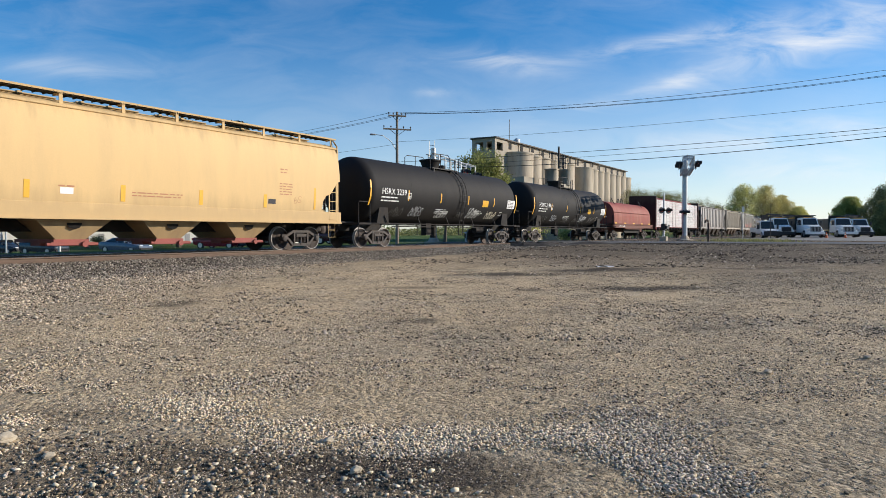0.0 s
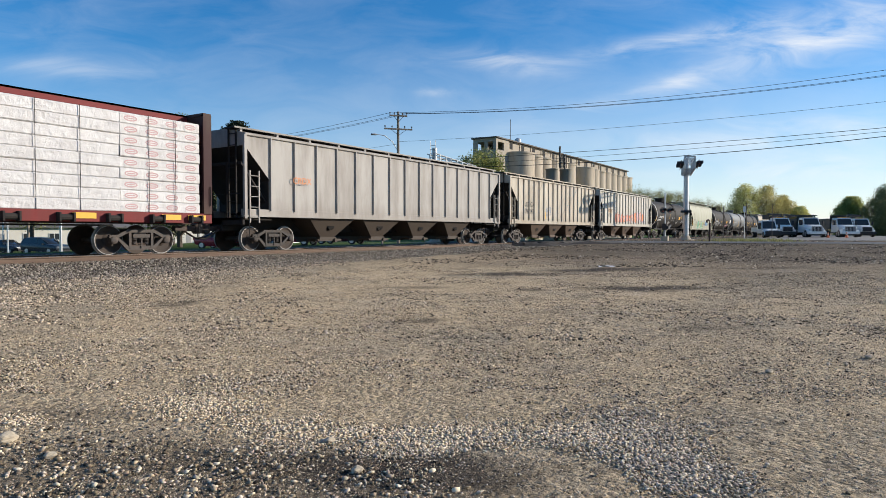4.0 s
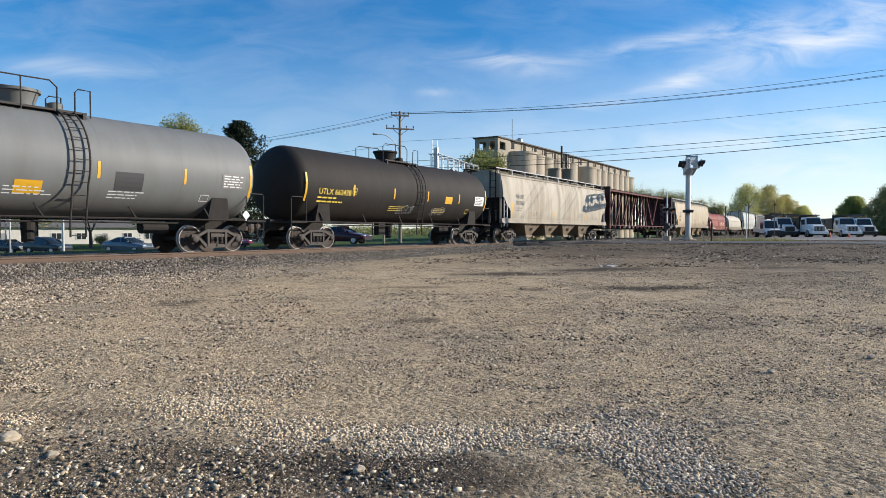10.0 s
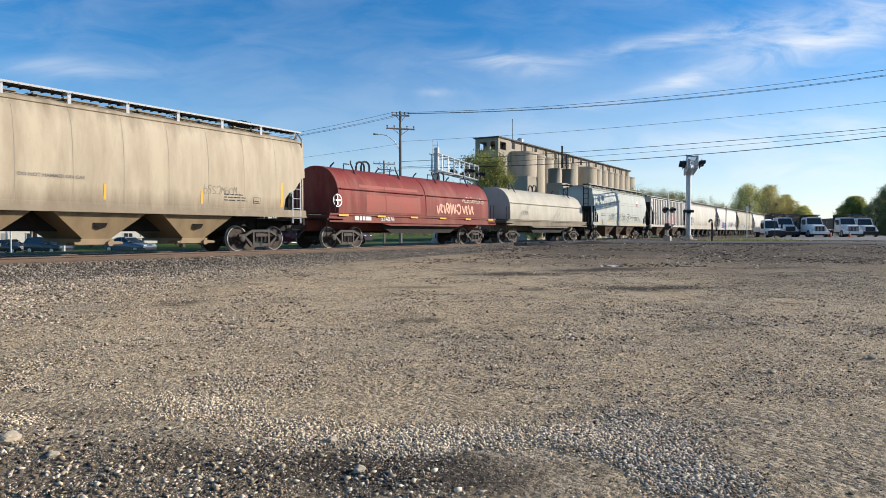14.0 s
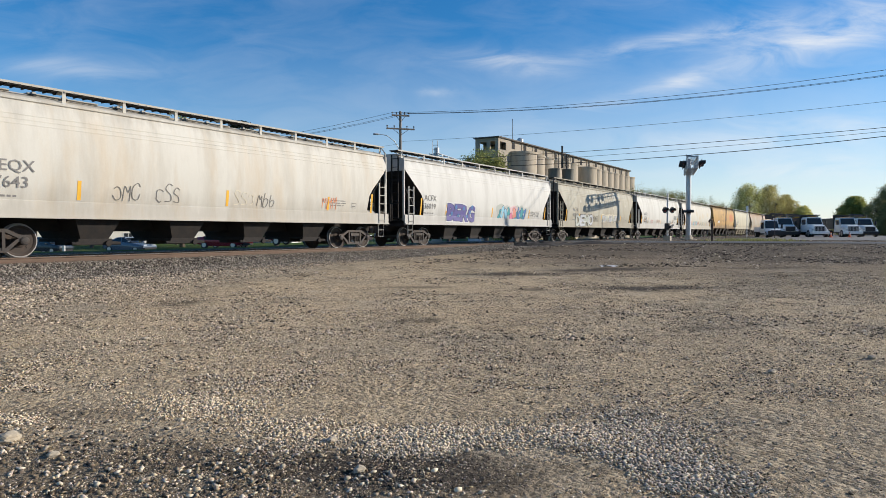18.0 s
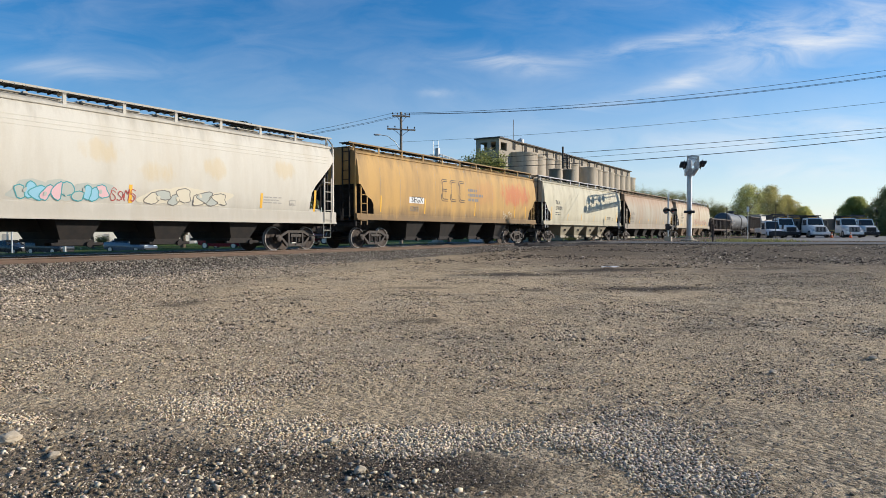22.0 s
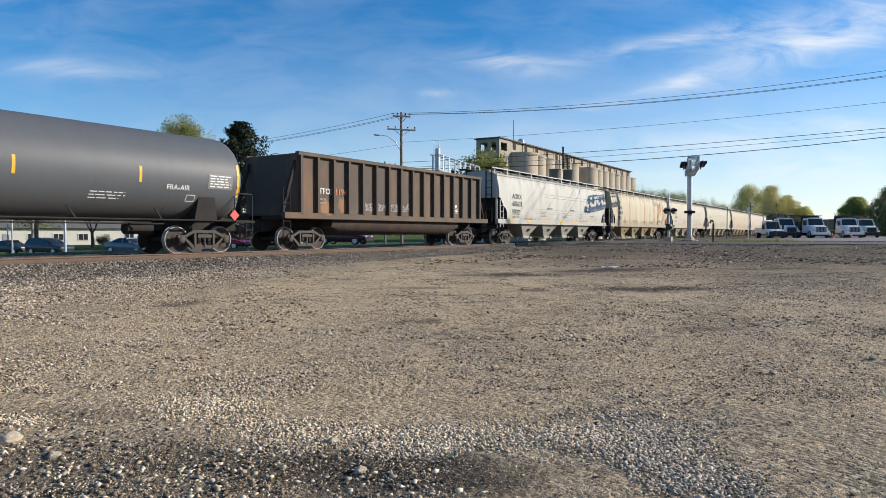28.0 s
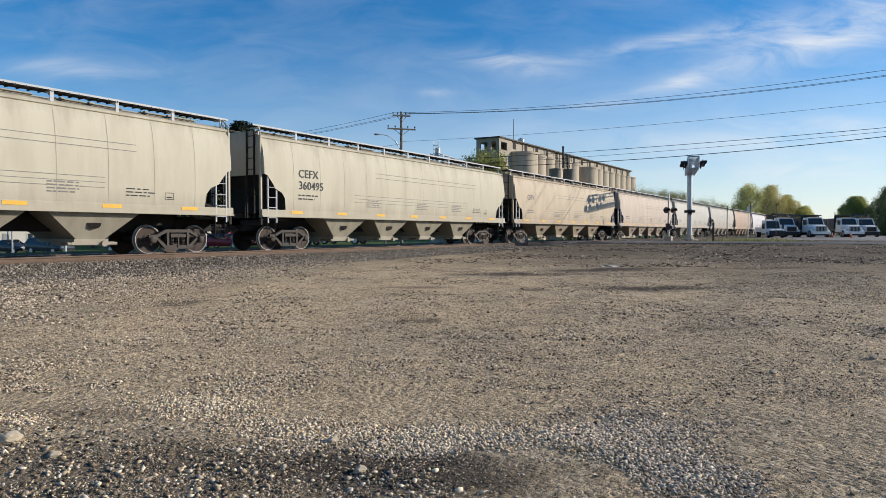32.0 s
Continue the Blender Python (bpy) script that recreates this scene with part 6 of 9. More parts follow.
    bubble_piece(car, 0.6, 4.9, 1.55, 2.72, pastel("blush", "peach", "orange"), PAINT["mauve"], PAINT["mist"], sd, 72, 5, "pink and orange graffiti piece", 0.25)
    tag_scrawl(car, 4.9, 5.7, 1.55, 2.0, PAINT["blue"], sd, 73, 0.03)
    tag_scrawl(car, 5.8, 6.6, 3.1, 3.6, PAINT["black"], sd, 74, 0.03)

    L = long_of(8)
    car, sd, Ls = tank(8, L, BLACK_TANK2, "black tank wagon with white head rings and graffiti tags", WHITE_MARK)
    tank_dress(car, sd, L, "TCLX 258721", WHITE_MARK, 81, ((-0.5, 1.1, 2.0, 2.6, "white", 0.05), (4.4, 6.2, 1.9, 2.2, "silver", 0.03), (-2.6, -1.6, 1.6, 2.3, "smoke", 0.03)))

    pale = painted("pale_green_grey_paint", (186, 184, 162), TAN_DIRT, 0.3)
    L = long_of(9)
    car, sd, Lb = hopper(9, L, pale, "pale green-grey round-sided hopper wagon with green graffiti", BULGE, 2, None, deep_sill=True, hide_bays=True)
    hopper_dress(car, sd, L, "ATGX", "710", GREY_MARK, 91, 2.5, 2.95, True, 0.27, n=2)
    olive = plain("spray_olive", (0.36, 0.37, 0.18), 0.6)
    spray(car, "JVAS", -3.6, 0.8, 1.2, 2.15, [PAINT["mint"], olive], PAINT["black"], PAINT["mist"], sd, "mint or olive green sprayed letter with black outline", 92)
    for q, z, r in ((-3.2, 2.28, 0.09), (-2.6, 2.36, 0.1), (-1.75, 2.3, 0.09), (-0.8, 2.28, 0.08), (-3.7, 1.7, 0.1), (1.75, 2.1, 0.07)):
        g = Geo()
        strip(g, [(r * 0.6 * math.cos(w), r * 0.6 * math.sin(w) + z) for w in np.linspace(0, 2 * math.pi, 9)], r, sd, 0.005)
        part("graffiti_dot", g, PAINT["lime"], car, "lime yellow sprayed dot", (q, 0, 0))
    bubble_piece(car, 1.85, 3.45, 1.54, 2.3, [PAINT["blue"], PAINT["blue"], PAINT["sky"]], PAINT["navy"], PAINT["mist"], sd, 93, 3, "pale blue graffiti piece with navy outlines")
    g = Geo()
    strip(g, [(1.28 + 0.38 * math.cos(q), 1.98 + 0.36 * math.sin(q)) for q in np.linspace(0, 2 * math.pi, 20)], 0.03, sd, 0.012)
    part("speech_bubble", g, PAINT["black"], car, "thin black sprayed ring")
    for i in range(3):
        tag_scrawl(car, 1.04, 1.54, 1.76 + 0.16 * i, 1.88 + 0.16 * i, PAINT["black"], sd, 96 + i, 0.02)
    for i in range(3):
        tag_scrawl(car, -4.5, -4.0, 1.7 + 0.22 * i, 1.85 + 0.22 * i, PAINT["black"], sd, 196 + i, 0.025)

    L = long_of(10)
    car, sd, Ls = tank(10, L, BLACK_TANK2, "brown-black tank wagon with white and pink graffiti tags", WHITE_MARK)
    tank_dress(car, sd, L, "SCFX 258281", WHITE_MARK, 101, ((-0.2, 1.2, 1.6, 2.1, "silver", 0.03), (3.4, 3.9, 1.55, 1.75, "smoke", 0.02)))
    bubble_piece(car, 3.1, 4.6, 1.58, 2.0, [PAINT["pink"], PAINT["blush"]], PAINT["black"], PAINT["mauve"], sd, 105, 4, "small pink graffiti piece")
    for i, strokes in enumerate((([(0.9, 0.85), (0.5, 1.0), (0.05, 0.6), (0.1, 0.1), (0.5, 0.0), (0.9, 0.2)],), ([(0.1, 0), (0.15, 0.95)], [(0.0, 0.9), (0.6, 1.0), (0.8, 0.7), (0.3, 0.45), (0.9, 0.02)]),
                                 ([(0.5, 1.0), (0.05, 0.6), (0.2, 0.05), (0.7, 0.05), (0.9, 0.5), (0.5, 1.0)],), ([(0.12, 0), (0.15, 1)], [(0.85, 1.0), (0.2, 0.45), (0.9, 0.0)]), ([(0.1, 0.5), (0.8, 0.62), (0.6, 1.0), (0.1, 0.6), (0.3, 0.0), (0.9, 0.2)],))):
        g = Geo()
        for pts in strokes:
            strip(g, curve_pts([(-4.57 + 0.33 * i + 0.29 * u, 1.68 + 0.55 * v) for u, v in pts]), 0.042, sd, 0.012)
        part("spray_tag", g, PAINT["white"], car, "white spray-painted letter")
    L = long_of(11)
    car, sd, Ls = tank(11, L, GREY_TANK, "grey tank wagon with white lettering")
    tank_dress(car, sd, L, "GATX 211088", WHITE_MARK, 111, sign=False)
    g = Geo()
    patch(g, -0.45, 0.45, 1.95, 2.5, sd)
    part("painted_out_panel", g, plain("dark_grey_patch", (0.05, 0.05, 0.052), 0.7), car, "dark grey painted-out panel", (L / 2 - 6.0, 0, 0))
    g = Geo()
    patch(g, -0.35, 0.35, 1.75, 2.1, sd)
    part("information_panel", g, YELLOW, car, "yellow information panel", (-0.6, 0, 0))
    L = long_of(12)
    car, sd, Ls = tank(12, L, BLACK_TANK2, "black tank wagon with yellow lettering")
    tank_dress(car, sd, L, "UTLX 662438", YELLOW_MARK, 121, ((-1.0, 0.3, 1.6, 2.0, "silver", 0.03), (1.9, 3.2, 1.6, 2.0, "silver", 0.03)))

    dusty = painted("dusty_white_paint", (194, 184, 166), (0.24, 0.18, 0.13), 0.55, (0.2, 0.15, 0.1), 0.5)
    L = long_of(13)
    car, sd, Lb = hopper(13, L, dusty, "dusty white covered hopper wagon with soot streaks", ROUND, 4, painted("soiled_chute", (150, 134, 114), (0.1, 0.07, 0.05), 0.8), white_rail=PAINT["silver"])
    hopper_dress(car, sd, L, "NAHX", "101062", GREY_MARK, 131)
    tag_scrawl(car, -5.5, -4.4, 1.8, 2.05, PAINT["smoke"], sd, 132, 0.02)
    tag_scrawl(car, 2.8, 4.4, 1.8, 2.2, PAINT["smoke"], sd, 133, 0.02)

    dull = painted("dull_maroon_paint", (104, 50, 48), (0.1, 0.05, 0.045), 0.5, soot=0.0, mud=0.0)
    centrebeam(14, long_of(14), dull, "empty dark red centre-beam flat wagon", False, deep)
    car = CARS[-1][1]
    L = long_of(14)
    g = Geo()
    for z in np.arange(1.6, 4.0, 0.12):
        for a, b in ((-1.25, -0.75), (-0.65, -0.2)) if int(z * 10) % 3 else ((-1.2, -0.4),):
            g.box(L / 2 - 0.99, L / 2 - 0.985, a, b, z, z + 0.05)
    part("warning_stencil", g, plain("dull_pink_stencil", (0.32, 0.2, 0.2), 0.7), car)
    mark(car, "DWC 626760", -L / 2 + 4.7, 1.06, 0.24, WHITE_MARK, lambda z: -1.5)

    tan = painted("warm_tan_paint", (198, 182, 156), (0.3, 0.22, 0.14), 0.5, (0.25, 0.2, 0.13), 0.35, mud=0.6, soot=0.5)
    L = long_of(15)
    car, sd, Lb = hopper(15, L, tan, "warm tan covered hopper wagon with dark end stains", ROUND, 4, painted("tan_chute", (170, 146, 112), (0.16, 0.11, 0.07), 0.6), white_rail=PAINT["silver"])
    hopper_dress(car, sd, L, "TILX", "65671", BLACK_MARK, 151)
    mark(car, "DO NOT HAMMER ON CAR", -0.69, 2.2, 0.1, GREY_MARK, sd)
    tag_scrawl(car, -4.0, -1.5, 1.75, 2.2, PAINT["smoke"], sd, 152, 0.016, "thin faded scrawl", 2)
    tag_scrawl(car, 5.0, 6.4, 2.0, 2.3, PAINT["smoke"], sd, 153, 0.02)

    red2 = painted("brick_red_paint", (138, 52, 46), (0.14, 0.045, 0.035), 0.5, (0.4, 0.18, 0.13), 0.35)
    L = long_of(16)
    car, sd, Lf = coil(16, L, red2, "brick red coil steel wagon with two hoods", [red2], 2)
    mark(car, "534078", -L / 2 + 4.2, 1.2, 0.24, WHITE_MARK, lambda z: -1.5)
    bars(car, -L / 2 + 2.4, 1.22, 1.5, 1, WHITE_MARK, lambda z: -1.5, "railway_name_bar", 0.22)
    for x0, x1, z0, z1 in ((-L / 2 + 2.9, -0.6, 2.68, 3.2), (-L / 2 + 3.3, -0.5, 1.62, 2.4)):
        g = Geo()
        patch(g, x0, x1, z0, z1, sd, 0.006, 5)
        part("faded_panel", g, painted("faded_brick_paint", (166, 84, 72), (0.3, 0.11, 0.08), 0.6), car, "faded paler red panel")
    for i in range(6):
        g = Geo()
        patch(g, -0.3, 0.3, 1.38, 1.46, lambda z: -1.5, 0.07, 1)
        part("reflector_strip", g, YELLOW, car, "", (-L / 2 + 1.6 + i * 2.6, 0, 0))
    g = Geo()
    strip(g, [(0.26 * math.cos(a), 2.05 + 0.26 * math.sin(a)) for a in np.linspace(0, 2 * math.pi, 20)], 0.05, sd, 0.01)
    patch(g, -0.22, 0.22, 2.02, 2.1, sd, 0.01, 1)
    patch(g, -0.04, 0.04, 1.84, 2.26, sd, 0.01, 2)
    part("round_emblem", g, WHITE_MARK, car, "round white emblem", (-6.63, 0, 0))
    big_piece(car, 0.9, 4.8, 1.6, 2.3, PAINT["peach"], red2, sd, 161, 6, 0.16, "faded peach graffiti piece")
    tag_scrawl(car, 3.6, 6.0, 2.35, 2.7, PAINT["cream"], sd, 162, 0.04)
    L = long_of(17)
    cream = painted("cream_hood_paint", (198, 190, 172), (0.3, 0.25, 0.18), 0.35)
    car, sd, Lf = coil(17, L, cream, "cream coil steel wagon with one rounded hood", [cream], 1, painted("soiled_cream_frame", (150, 138, 118), (0.1, 0.08, 0.06), 0.7))
    mark(car, "COER", -L / 2 + 3.0, 1.85, 0.28, GREY_MARK, sd)

    lt = painted("light_grey_paint", (190, 194, 186), (0.3, 0.27, 0.22), 0.3)
    L = long_of(18)
    car, sd, Lb = hopper(18, L, lt, "light grey covered hopper wagon with black tags", ROUND, 3, brown_bay, sill_mat=lt)
    hopper_dress(car, sd, L, "", "", BLACK_MARK, 181, sill_marks=True, stripe=False)
    shield = [(-0.32, 3.66), (0.32, 3.66), (0.33, 3.3), (0.2, 3.1), (0.0, 3.02), (-0.2, 3.1), (-0.33, 3.3)]
    g = Geo().add([(u, sd(w) - 0.008, w) for u, w in shield], [tuple(range(7))])
    part("shield_emblem", g, PLACARD, car, "faded white shield with red bars", (4.55, 0, 0))
    for i in range(5):
        g = Geo()
        patch(g, -0.035, 0.035, 3.1 + 0.02 * abs(i - 2) ** 2, 3.46, sd, 0.014)
        part("shield_bar", g, PAINT["red"], car, "", (4.55 + (i - 2) * 0.125, 0, 0))
    tag_scrawl(car, -4.0, 0.6, 1.75, 2.5, PAINT["black"], sd, 182, 0.045, "large black scrawl")
    for pts in ([(1.3, 2.3), (1.4, 2.36), (1.9, 2.32), (1.86, 2.15), (1.4, 2.2)], [(1.9, 2.0), (1.4, 2.08), (1.25, 1.8), (1.6, 1.72), (1.92, 1.84), (1.6, 1.98)], [(2.32, 2.2), (2.18, 2.06), (2.38, 1.94)],
                [(2.18, 2.07)] + [(2.4 + 0.18 * i, 2.1 + 0.045 * (-1) ** i) for i in range(13)], [(4.93, 2.16), (4.88, 1.95), (4.75, 1.82)]):
        g = Geo()
        strip(g, curve_pts(pts), 0.045, sd, 0.012)
        part("graffiti_stroke", g, PAINT["black"], car, "thin black sprayed line")
    L = long_of(19)
    wr = painted("white_rib_paint", (212, 208, 198), (0.34, 0.3, 0.24), 0.45, (0.2, 0.16, 0.12), 0.3)
    car, sd, Lb = hopper(19, L, wr, "dirty white ribbed hopper wagon with a faded pink piece", FLAT, 3, brown_bay, ribs=20, over=2.4)
    for x0, z, text in ((-6.32, 2.55, "M"), (-5.62, 2.55, "P"), (-6.38, 2.1, "72"), (-5.68, 2.1, "24"), (-4.98, 2.1, "25")):
        mark(car, text, x0, z, 0.3, GREY_MARK, lambda z: -1.51)
    tag_scrawl(car, -7.7, -6.75, 3.6, 3.95, PAINT["smoke"], sd, 194, 0.05, "grey sprayed tag")
    bubble_piece(car, -2.0, 4.0, 1.55, 2.9, pastel("blush", "peach", "rose"), PAINT["mauve"], PAINT["mist"], sd, 191, 5, "faded pink graffiti piece")
    stripes(car, [-6.5, -5.14, -2.76, 2.0, 6.99], 1.6, 2.2, sd)

    ivory = painted("ivory_paint", (212, 207, 195), (0.34, 0.28, 0.2), 0.35, (0.5, 0.34, 0.16), 0.3)
    white = painted("white_paint", (216, 213, 205), (0.34, 0.31, 0.26), 0.3)
    buffs = painted("dingy_ivory_paint", (184, 178, 160), (0.26, 0.215, 0.16), 0.4, (0.22, 0.18, 0.13), 0.4, blooms=tuple((x, 3.4 - 0.3 * (i % 3), 0.15, 0.13, (0.6, 0.57, 0.49), 0.55) for i, x in enumerate((-6.0, -4.9, -3.2, -0.4, 1.3, 3.0, 4.4, 6.4))))
    warm = painted("warm_ivory_paint", (212, 206, 192), (0.42, 0.34, 0.22), 0.25, (0.48, 0.38, 0.24), 0.2, blooms=tuple((x, z, 0.6, 0.35, (0.55, 0.42, 0.22), 0.45) for x, z in ((-4.6, 3.3), (-1.0, 3.1), (3.0, 2.9), (6.2, 3.1), (0.8, 2.6))))
    scraped = painted("scraped_white_paint", (214, 211, 202), (0.34, 0.31, 0.26), 0.35, blooms=((-6.4, 1.9, 0.5, 0.18, (0.3, 0.17, 0.1), 0.7), (-1.2, 1.85, 0.9, 0.2, (0.34, 0.2, 0.12), 0.6), (4.4, 1.75, 0.6, 0.16, (0.34, 0.2, 0.12), 0.6), (7.2, 3.3, 0.9, 1.0, (0.3, 0.25, 0.19), 0.5), (-3.6, 3.3, 0.12, 0.2, (0.5, 0.38, 0.2), 0.6), (6.2, 2.3, 0.8, 0.3, (0.4, 0.36, 0.3), 0.4)))
    specs = [(20, ivory, "ivory round-sided hopper wagon with peeled paint spots", "NEQX", "97643", 2.2),
             (21, white, "white round-sided hopper wagon with blue graffiti names", "ACFX", "36019", 2.2),
             (22, buffs, "dingy ivory round-sided hopper wagon with white outlined graffiti", "ACFX", "96769", 3.2),
             (23, scraped, "white round-sided hopper wagon with scraped lower sides", "ACFX", "98210", 2.75),
             (24, warm, "warm ivory round-sided hopper wagon with rust blooms", "ACFX", "97837", 2.5)]
    for k, pt, label, a, b, x in specs:
        L = long_of(k)
        car, sd, Lb = hopper(k, L, pt, label, BULGE, 4, None, deep_sill=True, hide_bays=True)
        hopper_dress(car, sd, L, a, b, FADED_MARK if k == 24 else GREY_MARK if k != 23 else BLACK_MARK, k * 10, x, {23: 2.4, 24: 2.5}.get(k, 2.3), False, 0.31 if k == 20 else 0.3)
        stripes(car, [-5.15, -0.07, 5.0], 1.6, 2.15, sd, 0.11)
        stripes(car, [-L / 2 + 1.95, L / 2 - 1.95], 1.55, 2.4, sd, 0.11)
        g = Geo()
        for z in (3.55, 3.68, 3.81):
            g.box(-Lb / 2 + 0.3, Lb / 2 - 0.3, sd(z) - 0.008, sd(z) + 0.02, z - 0.012, z + 0.012)
        part("side_bead", g, pt, car)
        if k == 20:
            for i, (q, c) in enumerate(((-4.2, "smoke"), (-2.8, "smoke"), (0.2, "cream"), (1.2, "smoke"), (4.6, "orange"))):
                tag_scrawl(car, q, q + 0.9, 1.65, 2.2, PAINT[c], sd, 200 + i, 0.04)
        if k == 21:
            spray(car, "BERG", -5.05, -2.2, 1.3, 2.2, [PAINT["violet"]], PAINT["navy"], PAINT["white"], sd, "violet sprayed letter with navy outline and white halo", 211)
            for q, z in ((-4.6, 1.7), (-3.9, 1.6), (-3.4, 2.0), (-2.7, 1.8), (-4.2, 2.05), (-3.0, 1.55), (-2.5, 2.1)):
                g = Geo()
                strip(g, [(0.07 * math.cos(r), 0.07 * math.sin(r) + z) for r in np.linspace(0, 2 * math.pi, 9)], 0.09, sd, 0.03)
                part("graffiti_dot", g, PAINT["blue"], car, "pale blue sprayed dot", (q, 0, 0))
            bubble_piece(car, 0.7, 2.1, 1.4, 2.35, [PAINT["teal"], PAINT["sky"]], PAINT["navy"], PAINT["mist"], sd, 215, 2, "teal graffiti piece with navy outlines")
            bubble_piece(car, 2.1, 2.9, 1.35, 2.4, [PAINT["pink"], PAINT["rose"]], PAINT["navy"], PAINT["blush"], sd, 216, 1, "pink graffiti piece")
            bubble_piece(car, 2.9, 4.4, 1.4, 2.35, [PAINT["teal"], PAINT["blue"]], PAINT["navy"], PAINT["mist"], sd, 217, 3, "teal and blue graffiti piece with navy outlines")
            tag_scrawl(car, 5.3, 6.6, 1.7, 2.1, PAINT["smoke"], sd, 218, 0.02, "faint grey scrawl", 2)
        if k == 22:
            spray(car, "DEMO", -5.9, -2.15, 1.2, 2.1, [PAINT["mist"], PAINT["silver"]], PAINT["black"], None, sd, "silver sprayed letter with black outline", 221)
            bubble_piece(car, -0.1, 3.75, 1.5, 2.2, [PAINT["mist"], PAINT["silver"]], PAINT["smoke"], PAINT["cream"], sd, 222, 5, "pale graffiti piece with grey outlines")
            tag_scrawl(car, -2.1, -0.9, 1.6, 2.1, PAINT["black"], sd, 223, 0.03, "", 2)
        if k == 23:
            for i, q in enumerate((-6.0, -4.2, -1.9, 3.4)):
                tag_scrawl(car, q, q + 1.0, 1.65, 1.98, PAINT[("smoke", "red", "smoke", "teal")[i % 4]], sd, 230 + i, 0.02, "", 2)
            g = Geo()
            patch(g, -0.85, 0.85, 2.12, 2.56, sd, 0.006)
            part("notice_panel", g, PAINT["mist"], car, "grey stencilled notice panel", (L / 2 - 3.15, 0, 0))
            bars(car, L / 2 - 3.9, 2.5, 1.5, 5, GREY_MARK, lambda z: sd(z) - 0.006, "notice_print", 0.05, 0.085, 231)
        if k == 24:
            bubble_piece(car, -3.3, -0.8, 1.56, 2.12, [PAINT["mist"], PAINT["sky"], PAINT["blush"]], PAINT["teal"], PAINT["mist"], sd, 241, 5, "sky blue and pink graffiti piece")
            bubble_piece(car, 0.5, 3.5, 1.56, 2.15, [PAINT["cream"], PAINT["mist"]], PAINT["smoke"], PAINT["cream"], sd, 242, 4, "white outline graffiti")
            tag_scrawl(car, -5.0, -3.7, 1.65, 2.1, PAINT["rose"], sd, 243, 0.03, "", 3)
            tag_scrawl(car, -0.7, 0.1, 1.65, 2.0, PAINT["red"], sd, 244, 0.03, "", 2)

    L = long_of(25)
    ochre = painted("ochre_orange_paint", (200, 158, 92), (0.3, 0.2, 0.1), 0.5, (0.26, 0.16, 0.08), 0.35, soot=0.6, mud=0.75, blooms=((6.2, 3.05, 2.0, 0.75, (0.5, 0.14, 0.06), 0.75), (2.2, 3.0, 1.4, 0.7, (0.5, 0.22, 0.08), 0.35)))
    car, sd, Lb = hopper(25, L, ochre, "ochre orange covered hopper wagon, sun-faded", ROUND, 4, None, hide_bays=True)
    g = Geo()
    for i, q in enumerate((0.0, 0.87, 1.74)):
        for o in (0.0, 0.1):
            pts = [(q + 0.57, 3.5 - o), (q + 0.12 + o * 0.7, 3.5 - o), (q + o, 3.4 - o), (q + o, 2.47 + o), (q + 0.12 + o * 0.7, 2.37 + o), (q + 0.57, 2.37 + o)]
            strip(g, pts, 0.04, sd, 0.01)
        if i == 0:
            strip(g, [(q + 0.1, 2.99), (q + 0.52, 2.99)], 0.04, sd, 0.01)
            strip(g, [(q + 0.1, 2.89), (q + 0.52, 2.89)], 0.04, sd, 0.01)
    part("line_emblem", g, BLACK_MARK, car, "black double-line company emblem", (-2.49, 0, 0))
    for i, w in enumerate((1.1, 2.2, 1.5)):
        bars(car, 0.24, 3.0 - i * 0.27, w, 1, GREY_MARK, sd, "company_name", 0.15, seed=i)
    g = Geo()
    patch(g, -0.1, 1.15, 2.15, 2.45, sd, 0.006)
    part("number_panel", g, PLACARD, car, "white panel behind the code", (-L / 2 + 4.6, 0, 0))
    mark(car, "SEGX", -L / 2 + 4.65, 2.19, 0.3, BLACK_MARK, sd)
    mark(car, "5283", -L / 2 + 4.55, 1.75, 0.26, GREY_MARK, sd)
    stripes(car, [-L / 2 + 2.3, -4.0, 1.0, 6.0, L / 2 - 2.3], 1.65, 2.4, sd)
    tag_scrawl(car, 4.4, 5.6, 1.6, 2.05, PAINT["cream"], sd, 252, 0.03)

    L = long_of(26)
    pale2 = painted("pale_cream_paint", (206, 198, 172), (0.3, 0.24, 0.16), 0.35)
    car, sd, Lb = hopper(26, L, pale2, "pale cream covered hopper wagon with yellow strips", ROUND, 4, painted("pale_chute", (186, 176, 152), (0.18, 0.14, 0.1), 0.6), white_rail=PAINT["silver"])
    hopper_dress(car, sd, L, "TILX", "570109", BLACK_MARK, 260, 2.6, 2.75)
    L = long_of(27)
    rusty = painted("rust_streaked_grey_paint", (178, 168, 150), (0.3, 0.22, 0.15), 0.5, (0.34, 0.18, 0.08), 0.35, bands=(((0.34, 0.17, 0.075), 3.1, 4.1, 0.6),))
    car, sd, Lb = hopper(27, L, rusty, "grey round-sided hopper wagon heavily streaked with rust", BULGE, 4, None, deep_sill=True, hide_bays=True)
    hopper_dress(car, sd, L, "ACFX", "98406", GREY_MARK, 270, 2.3, 2.36)
    L = long_of(28)
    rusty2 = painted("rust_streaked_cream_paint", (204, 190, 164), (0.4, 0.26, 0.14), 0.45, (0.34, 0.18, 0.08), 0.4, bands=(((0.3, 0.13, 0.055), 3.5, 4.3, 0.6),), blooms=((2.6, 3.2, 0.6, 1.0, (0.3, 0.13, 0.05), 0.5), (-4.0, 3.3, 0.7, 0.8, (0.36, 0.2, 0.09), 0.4)))
